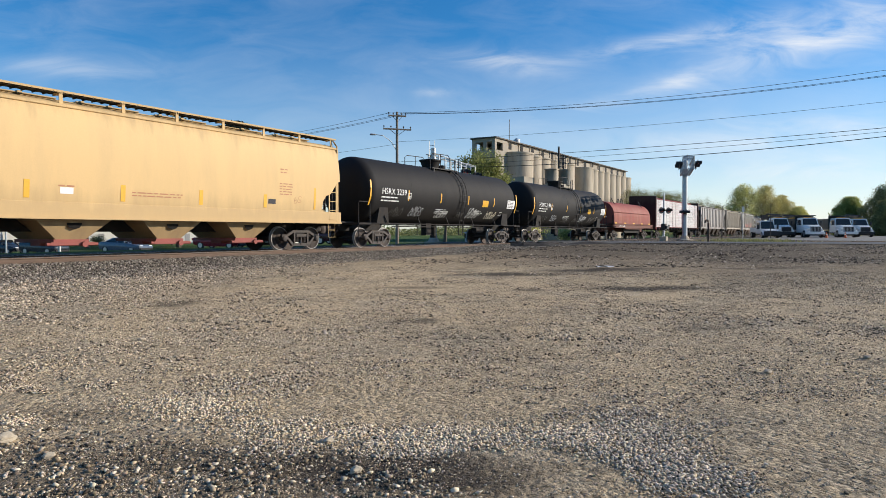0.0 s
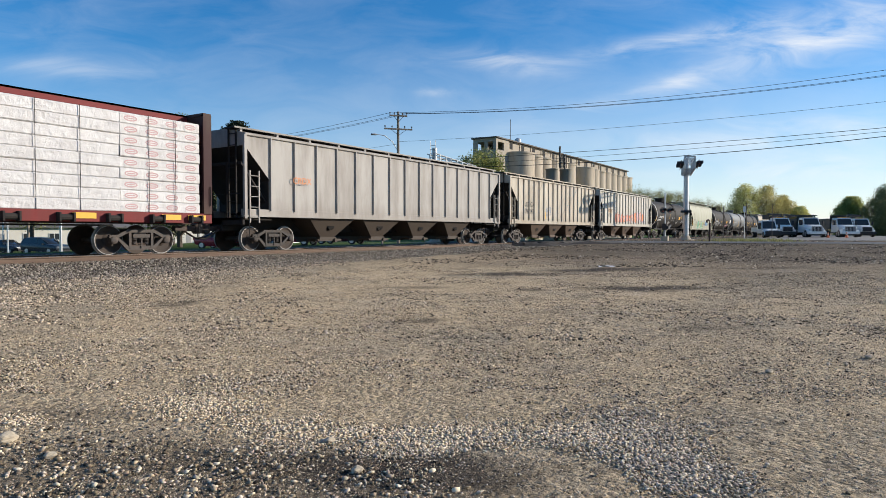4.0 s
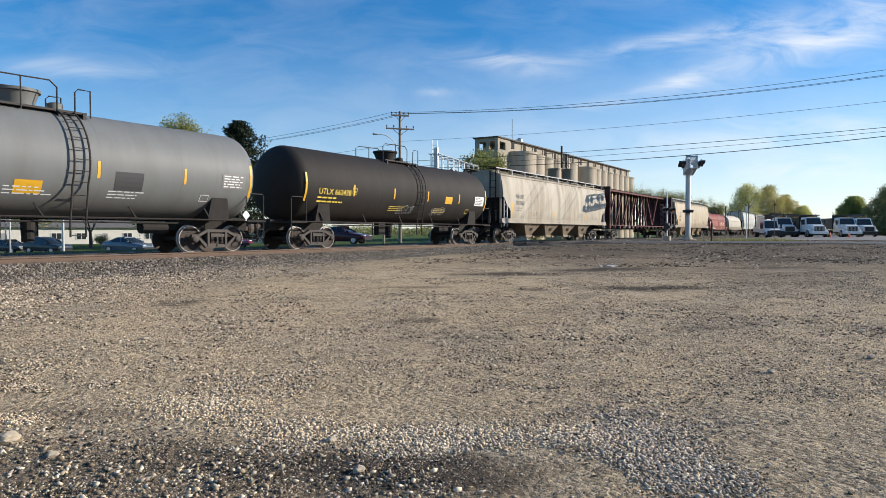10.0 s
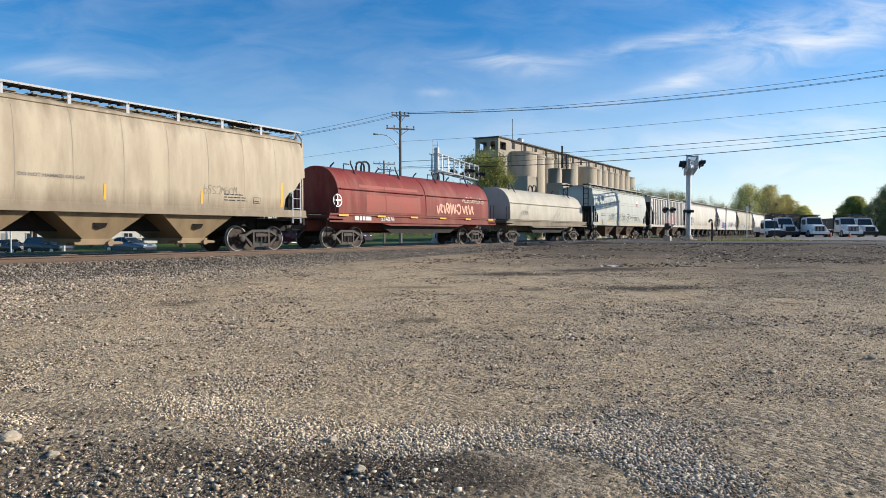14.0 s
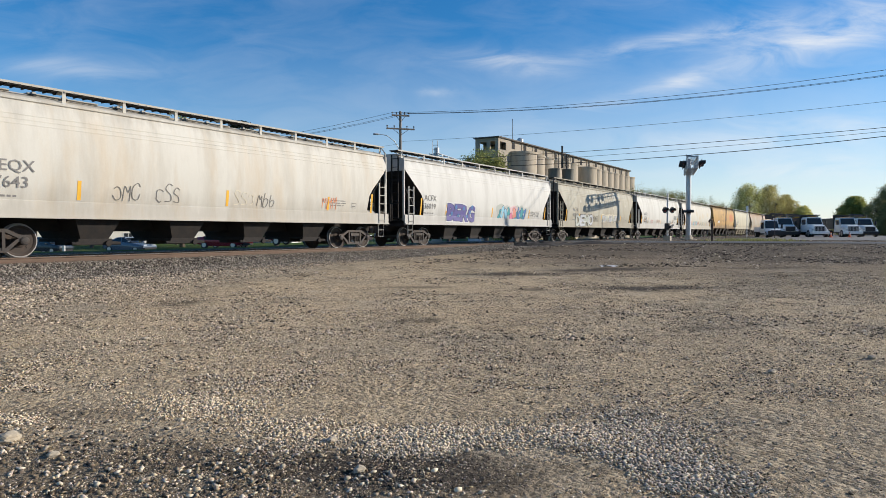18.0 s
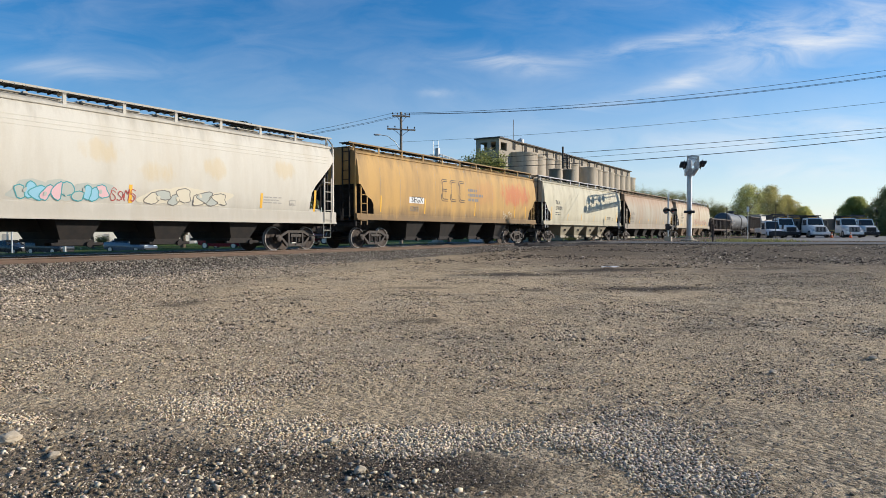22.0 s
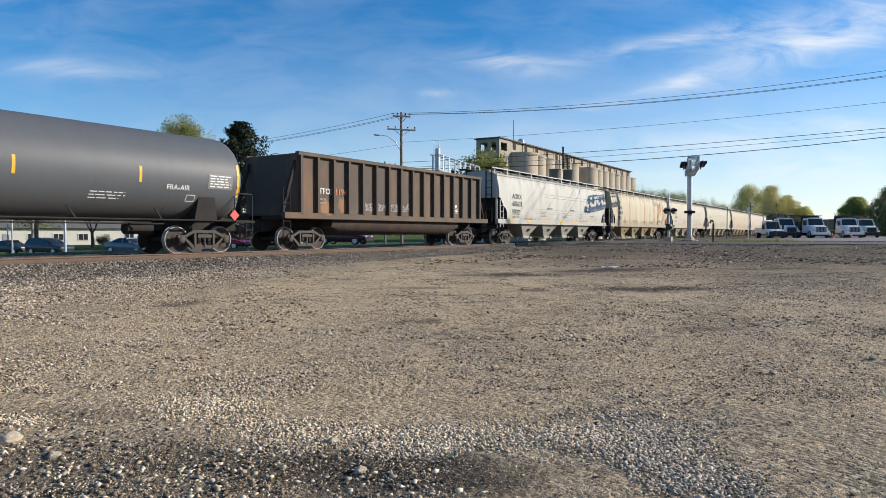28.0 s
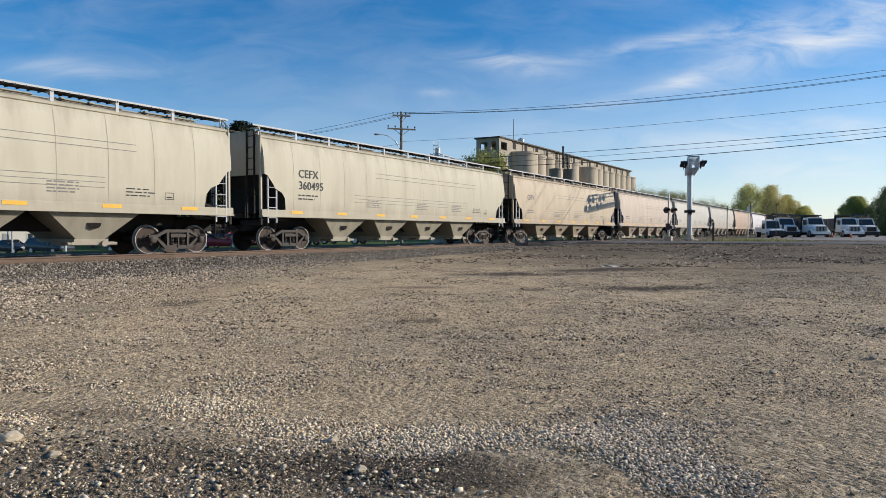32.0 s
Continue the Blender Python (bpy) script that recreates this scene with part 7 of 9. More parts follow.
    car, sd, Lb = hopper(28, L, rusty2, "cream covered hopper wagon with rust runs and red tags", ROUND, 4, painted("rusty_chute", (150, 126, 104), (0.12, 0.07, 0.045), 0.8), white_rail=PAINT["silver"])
    hopper_dress(car, sd, L, "CITX", "700799", BLACK_MARK, 280, 2.7, 2.75, stripe=False)
    for i in range(6):
        g = Geo()
        patch(g, -0.3, 0.3, 1.6, 1.7, sd, 0.008, 1)
        part("reflector_strip", g, YELLOW, car, "", (-L / 2 + 3.0 + i * 2.9, 0, 0))
    for i, q in enumerate((-4.6, -0.8, 2.0, 4.4)):
        tag_scrawl(car, q, q + 1.8, 1.8, 2.5, PAINT["red"], sd, 281 + i, 0.06, "red spray-painted scrawl")
        tag_scrawl(car, q + 1.9, q + 2.5, 1.95, 2.2, PAINT["red"], sd, 285 + i, 0.04)

    soot = painted("sooty_black_paint", (72, 61, 55), (0.09, 0.055, 0.04), 0.6, (0.22, 0.12, 0.07), 0.45, sx=1.2)
    L = long_of(29)
    car, sd, Lb = gondola(29, L, soot, "sooty black gondola wagon with ribbed low sides", 2.75, 1.2, 15)
    tag_scrawl(car, -5.5, -4.0, 1.7, 2.0, PAINT["smoke"], lambda z: -1.57, 291, 0.03)
    L = long_of(30)
    car, sd, Ls = tank(30, L, GREY_TANK2, "dark grey tank wagon with white lettering", r=1.52, zc=2.6)
    tank_dress(car, sd, L, "GATX 34681", WHITE_MARK, 301, sign=False)
    mark(car, "FRA-AIR", L / 2 - 4.2, 2.1, 0.17, WHITE_MARK, sd)
    g = Geo().prism([(0, 1.12), (0.2, 1.32), (0, 1.52), (-0.2, 1.32)], -1.49, -1.477)
    part("hazard_diamond", g, RED_SIGN, car, "red diamond hazard placard", (L / 2 - 1.55, 0, 0))
    L = long_of(31)
    brown = painted("rust_black_paint", (82, 72, 64), (0.11, 0.07, 0.048), 0.65, (0.24, 0.12, 0.06), 0.6, sx=1.2, mud=0.5, blooms=((-5.6, 1.75, 0.35, 0.3, (0.36, 0.17, 0.07), 0.7), (-4.5, 1.9, 0.3, 0.35, (0.36, 0.17, 0.07), 0.6), (-2.4, 1.7, 0.4, 0.2, (0.3, 0.16, 0.08), 0.5)))
    car, sd, Lb = gondola(31, L, brown, "rusty black high-sided open wagon with deep ribs", 3.85, 1.45, 16, True)
    step = (Lb - 0.24) / 15
    first = -Lb / 2 + 0.12 + step * 1 + 0.13
    mark(car, "TFOX", first, 2.3, 0.25, WHITE_MARK, lambda z: -1.465)
    mark(car, "3194", first + step, 2.3, 0.27, ORANGE_MARK, lambda z: -1.465)
    bars(car, first, 2.05, 0.6, 2, GREY_MARK, sd, gap=0.15, h=0.07)
    for i in range(4):
        tag_scrawl(car, first + step * (3 + i) + 0.02, first + step * (4 + i) - 0.3, 1.7, 2.05, PAINT["silver"], sd, 311 + i, 0.05, "", 2)
    g = Geo()
    strip(g, [(-0.18, 1.78), (0.18, 1.78), (0.18, 2.0), (-0.18, 2.0), (-0.18, 1.78)], 0.03, sd, 0.008)
    patch(g, -0.16, 0.16, 1.86, 1.92, sd)
    patch(g, -0.07, 0.07, 2.06, 2.2, sd)
    part("data_panel", g, PLACARD, car, "small white stencilled data panel", (first + step * 11 + 0.3, 0, 0))

    # modern long hoppers, one behind another
    base = [(32, (200, 197, 187), "AOKX", "602633", "clean silver-white covered hopper wagon"), (33, (200, 190, 166), "KLRX", "650656", "cream covered hopper wagon with brown rust runs"),
            (34, (199, 191, 170), "CEFX", "360466", "pale grey-cream covered hopper wagon"), (35, (197, 189, 168), "CEFX", "360495", "pale grey-cream covered hopper wagon"),
            (36, (197, 180, 156), "CEFX", "", "warm tan covered hopper wagon"), (37, (200, 184, 169), "", "", "faded tan covered hopper wagon"),
            (38, (196, 192, 183), "", "", "pale cream covered hopper wagon"), (39, (189, 184, 175), "", "", "pale cream covered hopper wagon"),
            (40, (187, 162, 144), "", "", "tan covered hopper wagon"), (41, (212, 209, 211), "", "", "white covered hopper wagon"),
            (42, (160, 145, 137), "", "", "grey-brown covered hopper wagon"), (43, (143, 141, 146), "", "", "grey covered hopper wagon"), (44, (168, 155, 146), "", "", "tan covered hopper wagon")]
    for k, rgb, a, b, label in base:
        L = long_of(k)
        if k == 33:
            runs = [(x, z, rx * 0.8, rz, (0.35, 0.17, 0.06), min(1, k * 1.25)) for x, z, rx, rz, k in ((-8.1, 3.2, 0.5, 1.0, 0.5), (-5.9, 1.9, 0.22, 0.5, 0.6), (-4.3, 2.4, 0.3, 1.3, 0.5), (0.6, 2.6, 0.3, 1.4, 0.55), (2.4, 2.2, 0.25, 1.2, 0.5), (4.0, 2.8, 0.4, 1.3, 0.5), (5.6, 2.9, 0.5, 1.4, 0.75), (6.5, 3.3, 0.7, 0.8, 0.7), (7.6, 3.0, 0.4, 1.2, 0.7), (8.3, 2.4, 0.5, 0.9, 0.6))]
            runs += [(x, z, rx, rz, (0.07, 0.045, 0.03), k) for x, z, rx, rz, k in ((4.6, 3.75, 0.9, 0.3, 0.45), (6.2, 3.6, 0.7, 0.3, 0.5), (3.2, 1.75, 0.8, 0.12, 0.5), (0.4, 1.75, 0.9, 0.12, 0.4), (-2.6, 1.8, 1.0, 0.12, 0.4), (-5.6, 1.75, 0.9, 0.12, 0.45), (5.35, 2.35, 0.22, 0.35, 0.85), (5.45, 1.8, 0.3, 0.3, 0.85), (7.35, 2.05, 0.2, 0.5, 0.85), (4.2, 1.9, 0.12, 0.4, 0.7), (7.0, 3.4, 0.12, 0.4, 0.5), (-4.3, 1.9, 0.12, 0.12, 0.7))]
            pt = painted("rust_run_cream", rgb, (0.42, 0.3, 0.17), 0.3, (0.4, 0.22, 0.09), 0.25, sx=3.5, blooms=runs, soot=0.75, mud=0.5)
            ch = painted("stained_chute", (176, 158, 128), (0.14, 0.09, 0.05), 0.7)
        else:
            pt = painted("long_hopper_paint_%d" % k, rgb, TAN_DIRT, 0.22)
            ch = painted("long_hopper_chute_%d" % k, tuple(int(c * 0.9) for c in rgb), (0.2, 0.17, 0.13), 0.5)
        car, sd, Lb = hopper(k, L, pt, label, ROUND, 4, ch, white_rail=PAINT["silver"])
        hopper_dress(car, sd, L, a, b, BLACK_MARK if k != 36 else GREY_MARK, k * 10, 2.45, 2.85, k == 33, 0.33, k != 33)
        if k in (32, 33):
            for i, text in enumerate(("LD LMT  218500", "LT WT   67500", "CU FT    6580") if k == 32 else ("LD LMT  217700", "LT WT   60300")):
                mark(car, text, -L / 2 + 2.45, 2.02 - i * 0.19, 0.12, BLACK_MARK, sd)
        if k == 32:
            for x in (-2.6, 1.6, 4.9):
                mark(car, "WARNING", x, 2.32, 0.13, BLACK_MARK, sd)
            for x in (-6.2, 3.4):
                mark(car, "DO NOT HAMMER ON CAR", x, 1.56, 0.1, GREY_MARK, sd)


def spray(car, text, x0, x1, z0, z1, fills, edge, halo, side, label, seed=0):
    """Fat sprayed letters with an outline and a halo, laid on the side later on."""
    SPRAYS.append((car, text, x0, x1, z0, z1, fills, edge, halo, side, label, seed))


def lay_sprays():
    """Letter by letter: halo, outline and fill, each a thin sheet that follows the side."""
    shapes = {}
    layers = (("graffiti_halo", 0.12, 0.007), ("graffiti_outline", 0.07, 0.013), ("graffiti_fill", 0.042, 0.019))
    for item in SPRAYS:
        for ch in item[1]:
            for name, fat, _ in layers:
                if (ch, fat) not in shapes:
                    cu = bpy.data.curves.new(name, "FONT")
                    cu.body, cu.size, cu.resolution_u, cu.offset = ch, 1.0, 2, fat
                    shapes[ch, fat] = new(name, cu)
    bpy.context.view_layer.update()
    dg = bpy.context.evaluated_depsgraph_get()
    for key, ob in list(shapes.items()):
        me = bpy.data.meshes.new_from_object(ob.evaluated_get(dg))
        bm = bmesh.new()
        bm.from_mesh(me)
        for z in np.arange(-0.3, 1.2, 0.12):
            bmesh.ops.bisect_plane(bm, geom=bm.verts[:] + bm.edges[:] + bm.faces[:], plane_co=(0, z, 0), plane_no=(0, 1, 0))
        bm.verts.index_update()
        shapes[key] = ([v.co.copy() for v in bm.verts], [tuple(v.index for v in f.verts) for f in bm.faces])
        bm.free()
        bpy.data.objects.remove(ob)
    for car, text, x0, x1, z0, z1, fills, edge, halo, side, label, seed in SPRAYS:
        rnd = random.Random(seed)
        cw = (x1 - x0) / len(text)
        over = lambda z: min(side(z), side(1.55) - 0.014) if z < 1.57 else side(z)
        for i, ch in enumerate(text):
            core = shapes[ch, layers[2][1]][0]
            lo, hi = [Vector((f(v.x for v in core), f(v.y for v in core))) for f in (min, max)]
            lean, lift, wide = rnd.uniform(-0.12, 0.12), rnd.uniform(-0.05, 0.05) * (z1 - z0), 1.02 + rnd.uniform(0, 0.1)
            for (name, fat, off), mat in zip(layers, (halo, edge, fills[i % len(fills)])):
                if mat is None:
                    continue
                g = Geo()
                pts = []
                for v in shapes[ch, fat][0]:
                    w, q = (v.x - lo.x) / (hi.x - lo.x) - 0.5, (v.y - lo.y) / (hi.y - lo.y)
                    z = z0 + q * (z1 - z0) + lift
                    pts.append((x0 + cw * (i + 0.5 + w * wide + lean * (q - 0.5)), over(z) - off - 0.0004 * i, z))
                g.add(pts, shapes[ch, fat][1])
                part(name, g, mat, car, label if name == "graffiti_fill" else "")


def lay_marks():
    """Turn the queued lettering into meshes that lie on the wagons' sides."""
    made = []
    for car, text, x, z, size, mat, side, name in MARKS:
        cu = bpy.data.curves.new(name, "FONT")
        cu.body, cu.size, cu.resolution_u = text, size * 1.38, 2
        cu.offset = 0.001 if size < 0.35 else 0.003
        made.append(new(name, cu))
    bpy.context.view_layer.update()
    dg = bpy.context.evaluated_depsgraph_get()
    for ob, (car, text, x, z, size, mat, side, name) in zip(made, MARKS):
        me = bpy.data.meshes.new_from_object(ob.evaluated_get(dg))
        for v in me.vertices:
            zz = z + v.co.y
            v.co = (x + v.co.x * 1.02, side(zz) - 0.02, zz)
        me.materials.clear()
        me.materials.append(mat)
        bpy.data.objects.remove(ob)
        o = new(name, me)
        o.parent = car


build_train()
lay_marks()
lay_sprays()

# ---- grain elevator ----
CONCRETE = surface("aged_concrete", (0.52, 0.44, 0.335), 0.9, 0, (0.34, 0.28, 0.205), 0.6, 0.25, (1, 1, 0.3), 6, 0.02, 0.15, second=(0.16, 0.13, 0.1), second_amount=0.5, second_scale=0.3, second_stretch=(1.5, 1.5, 0.25))
TOWER_MAT = surface("grey_render", (0.36, 0.315, 0.25), 0.9, 0, (0.24, 0.2, 0.155), 0.5, 0.3, (1, 1, 0.4), 8, 0.01)
DARK_METAL = surface("dark_sheet_metal", (0.07, 0.065, 0.06), 0.7, 0.3, (0.14, 0.1, 0.07), 0.5, 1.5)
GALV = surface("galvanised_steel", (0.52, 0.53, 0.53), 0.45, 0.6, (0.36, 0.36, 0.35), 0.4, 3, fine=30)
VOID = plain("dark_opening", (0.012, 0.012, 0.013), 0.9)
POLE_WOOD = surface("weathered_pole_timber", (0.27, 0.22, 0.17), 0.9, 0, (0.1, 0.08, 0.065), 0.5, 2, (3, 3, 0.3), 40, 0.006)
BARK_DARK = surface("dark_dead_wood", (0.06, 0.048, 0.038), 0.9)
BLACK = plain("matt_black_metal", (0.02, 0.02, 0.022), 0.6)


def build_elevator():
    el = thing("grain_elevator", "old concrete grain elevator with round silos under a long gallery", "grain elevator")
    y0, y1 = 77.5, 84.2
    # head tower with open windows in the upper storey
    x0, x1, top = 144.6, 151.5, 25.8
    t = 0.35
    g = Geo()
    zw0, zw1 = 22.6, 24.6
    g.box(x0, x1, y0, y1, -1, zw0)
    for a, b in ((y0, y0 + 0.9), (y0 + 2.4, y0 + 3.4), (y1 - 1.2, y1)):
        g.box(x0, x0 + t, a, b, zw0, zw1)
        g.box(x1 - t, x1, a, b, zw0, zw1)
    for a, b in ((x0 + t, x0 + 1.0), (x0 + 4.2, x1 - t)):
        g.box(a, b, y0, y0 + t, zw0, zw1)
        g.box(a, b, y1 - t, y1, zw0, zw1)
    g.box(x0, x1, y0, y1, zw1, top - 0.3)
    part("tower", g, TOWER_MAT, el, "plain rendered head tower with open window holes")
    g = Geo().box(x0 - 0.4, 255, y0 - 0.4, y1 + 0.4, top - 0.3, top)
    part("roof_slab", g, DARK_METAL, el, "dark flat roof edge")
    for x, z in ((x0 + 2.5, 18.2), (x0 + 2.5, 14.0)):
        part("window", Geo().box(x - 0.9, x + 0.9, y0 - 0.03, y0 + 0.1, z, z + 1.5), VOID, el, "dark broken window")
    # gallery with a row of windows
    g = Geo().box(x1, 255, y0 + 0.4, y1 - 0.4, 22.6, top - 0.3)
    part("gallery", g, TOWER_MAT, el, "long conveyor gallery on top of the silos")
    for i in range(15):
        x = x1 + 2.2 + i * 7.0
        part("window", lambda: Geo().box(-0.8, 0.8, -0.05, 0.1, -0.8, 0.8), VOID, el, "", (x, y0 + 0.38, 24.3), "gallery_window")
    for i in range(15):
        x = x1 + 0.4 + i * 7.0
        part("pilaster", lambda: Geo().box(-0.25, 0.25, -0.15, 0.1, 22.6, 25.5), TOWER_MAT, el, "", (x, y0 + 0.38, 0), "pilaster")
    # silos in two rows
    rows = [(156.0, 4.6)] + [(164.5 + i * 6.2, 3.3) for i in range(5)] + [(203.0, 4.4)] + [(211.0 + i * 6.2, 3.3) for i in range(7)]
    for x, r in rows:
        for y, zt in ((77.2, 22.6), (84.6, 22.4)):
            part("silo", lambda: Geo().lathe([(-1, r), (zt - 0.5, r), (zt - 0.5, r + 0.14), (zt, r + 0.14), (zt + 0.02, 0.2)], "z", 28), CONCRETE, el, "round concrete silo with stained flanks", (x, y, 0), ("silo", r, zt), True)
    # small bin house and rusty dryer stacks before the silos
    g = Geo().box(146, 152, 70.0, 76.0, -1, 15.5)
    part("bin_house", g, TOWER_MAT, el)
    for x, y, h, w in ((157.5, 66.0, 18.0, 2.2),):
        g = Geo()
        for k in (-1, 1):
            g.lathe([(13.8, 1.5), (h - 0.4, 1.5), (h - 0.2, 1.65), (h - 0.1, 1.65), (h + 0.1, 0.4)], "z", 16, (x + k * 1.7, y - k * 1.2, 0))
        part("dryer_bin", g, surface("dull_grey_bin", (0.16, 0.16, 0.145), 0.7, 0.1, (0.26, 0.2, 0.14), 0.5, 0.6), el, "twin round dull grey metal bins", smooth=True)
        g = Geo().box(x - w - 2, x + w + 2, y - w, y + w, -1, 14.0)
        part("bin_base", g, TOWER_MAT, el)
        for k, top2 in ((-1.6, 23.6), (1.6, 21.8)):
            g = Geo().tube([(x + k, y - 1, h), (x + k, y - 1, top2)], 0.26, 10)
            part("exhaust_pipe", g, DARK_METAL, el, "rusty dark exhaust stack")
        g = Geo()
        for dx in (-2.6, -0.6):
            for dy in (-2.4, -0.4):
                g.tube([(x + dx, y + dy, h), (x + dx, y + dy, 21.5)], 0.09, 4)
        for z in (18.6, 19.6, 20.6, 21.4):
            g.tube([(x - 2.6, y - 2.4, z), (x - 0.6, y - 2.4, z), (x - 0.6, y - 0.4, z)], 0.06, 4)
        part("ladder_cage", g, DARK_METAL, el)
    g = Geo()
    g.tube([(x1 + 4, 79, top), (x1 + 4, 79, top + 6)], 0.08, 5)
    part("aerial", g, DARK_METAL, el)
    g = Geo().lathe([(top, 0.9), (top + 1.1, 0.9), (top + 1.5, 0.3)], "z", 12, (160, 79, 0))
    part("vent_cowl", g, GALV, el)


# ---- level crossing signals ----
def lamp_pair(parent, at, axis, face, side_sign=True):
    """Two hooded lamps on a crossbar, dark and unlit."""
    a = Vector((*axis, 0)).normalized()
    f = Vector((*face, 0)).normalized()
    c = Vector(at)
    g = Geo()
    g.tube([c - a * 0.4, c + a * 0.4], 0.03, 6)
    part("crossbar", g, GALV, parent)
    for s in (-1, 1):
        p = c + a * 0.4 * s + f * 0.12
        g = Geo()
        ring = lambda r, d: [p + f * d + a * (r * math.cos(q)) + Vector((0, 0, r * math.sin(q))) for q in np.linspace(0, 2 * math.pi, 17)[:-1]]
        g.loft([ring(0.28, 0.0), ring(0.28, 0.03)])
        g.loft([ring(0.15, -0.18), ring(0.16, 0.0)])
        g.loft([[p + f * d + a * (0.17 * math.cos(q)) + Vector((0, 0, 0.17 * math.sin(q))) for q in np.linspace(-0.3, math.pi + 0.3, 12)] for d in (0.03, 0.33)], closed=False, caps=False)
        lamp = part("lamp", g, BLACK, parent, "black hooded crossing lamp")
        g = Geo().loft([ring(0.15, 0.035), ring(0.1, 0.06)])
        part("lens", g, plain("dark_red_lens", (0.16, 0.01, 0.01), 0.15), lamp)


def cantilever(base, tip, z_base, z0, z1, label):
    ob = thing("crossing_cantilever", label, "crossing signal", "signals of the level crossing")
    b, e = Vector((*base, 0)), Vector((*tip, 0))
    d = (e - b).normalized()
    n = Vector((-d.y, d.x, 0))
    g = Geo()
    g.lathe([(z_base, 0.24), (z1 + 0.5, 0.19)], "z", 14, (b.x, b.y, 0))
    part("mast", g, GALV, ob, "thick galvanised mast", smooth=True)
    g = Geo()
    g.lathe([(z_base - 0.3, 0.75), (z_base + 0.1, 0.75), (z_base + 0.12, 0.45), (z_base + 0.45, 0.28)], "z", 10, (b.x, b.y, 0))
    part("footing", g, CONCRETE, ob, "round concrete footing")
    # box truss arm
    long = (e - b).length
    steps = 7
    g = Geo()
    corners = [(s * 0.36, z) for s in (-1, 1) for z in (z0, z1)]
    at = lambda u, s, z: b + d * (u * long) + n * s + Vector((0, 0, z))
    for s, z in corners:
        g.tube([at(-0.06, s, z), at(1, s, z)], 0.045, 6)
    for i in range(steps + 1):
        u = i / steps
        for s in (-0.42, 0.42):
            g.tube([at(u, s, z0), at(u, s, z1)], 0.04, 5)
        for z in (z0, z1):
            g.tube([at(u, -0.42, z), at(u, 0.42, z)], 0.035, 5)
    part("arm_truss", g, GALV, ob, "galvanised box truss arm with walkway")
    g = Geo()
    for s in (-0.3, -0.15, 0.0, 0.15, 0.3):
        q = [at(0, s - 0.03, z0 + 0.06), at(0, s + 0.03, z0 + 0.06), at(1, s + 0.03, z0 + 0.06), at(1, s - 0.03, z0 + 0.06)]
        g.loft([[p for p in q], [p + Vector((0, 0, 0.03)) for p in q]])
    part("walkway", g, GALV, ob, "grated walkway floor")
    g = Geo()
    for s in (-0.42, 0.42):
        g.tube([at(1, s, z1), at(1, s, z1 + 0.06)], 0.03, 5)
        g.tube([at(0.72, s, z1), at(0.72, s, z1 + 0.06), at(1, s, z1 + 0.06)], 0.03, 5)
    g.tube([at(1, -0.42, z1 + 0.06), at(1, 0.42, z1 + 0.06)], 0.03, 5)
    part("guard_rail", g, GALV, ob)
    for u in (0.62, 0.96):
        c = at(u, 0, z0 + 0.45)
        for s in (-1, 1):
            lamp_pair(ob, c + n * s * 0.55, (d.x, d.y), (n.x * s, n.y * s))
    # ladder with hoops on the mast
    g = Geo()
    for s in (-0.2, 0.2):
        g.tube([b + n * s - d * 0.35 + Vector((0, 0, z_base + 1.6)), b + n * s - d * 0.35 + Vector((0, 0, z1 + 1.0))], 0.025, 5)
    z = z_base + 1.8
    while z < z1 + 0.9:
        g.tube([b + n * -0.2 - d * 0.35 + Vector((0, 0, z)), b + n * 0.2 - d * 0.35 + Vector((0, 0, z))], 0.018, 4)
        z += 0.3
    part("ladder", g, GALV, ob)
    lamp_pair(ob, b + Vector((0, 0, z_base + 2.6)), (d.x, d.y), (n.x, n.y))
    lamp_pair(ob, b + Vector((0, 0, z_base + 2.6)), (d.x, d.y), (-n.x, -n.y))
    return ob


def gate_post(x, y, label):
    z = level(x, y)
    ob = thing("crossing_gate_post", label, "crossing signal", "signals of the level crossing", pose(x, y, z))
    part("post", Geo().lathe([(0, 0.09), (4.1, 0.065), (4.15, 0.02)], "z", 10), GALV, ob, "thin galvanised post", smooth=True)
    part("footing", Geo().box(-0.3, 0.3, -0.3, 0.3, -0.2, 0.4, c=0.05), CONCRETE, ob)
    part("gate_mechanism", Geo().box(-0.24, 0.24, -0.2, 0.2, 0.95, 1.5, c=0.06), DARK_METAL, ob, "grey gate machine box")
    g = Geo()
    g.bar((-0.15, 1.2), (0.5, 1.35), 0.14, -0.42, -0.32)
    g.box(-0.75, -0.15, -0.48, -0.3, 1.05, 1.3)
    part("counterweight", g, BLACK, ob)
    lamp_pair(ob, (0, 0, 2.65), (0.84, -0.54), (-0.54, -0.84))
    return ob


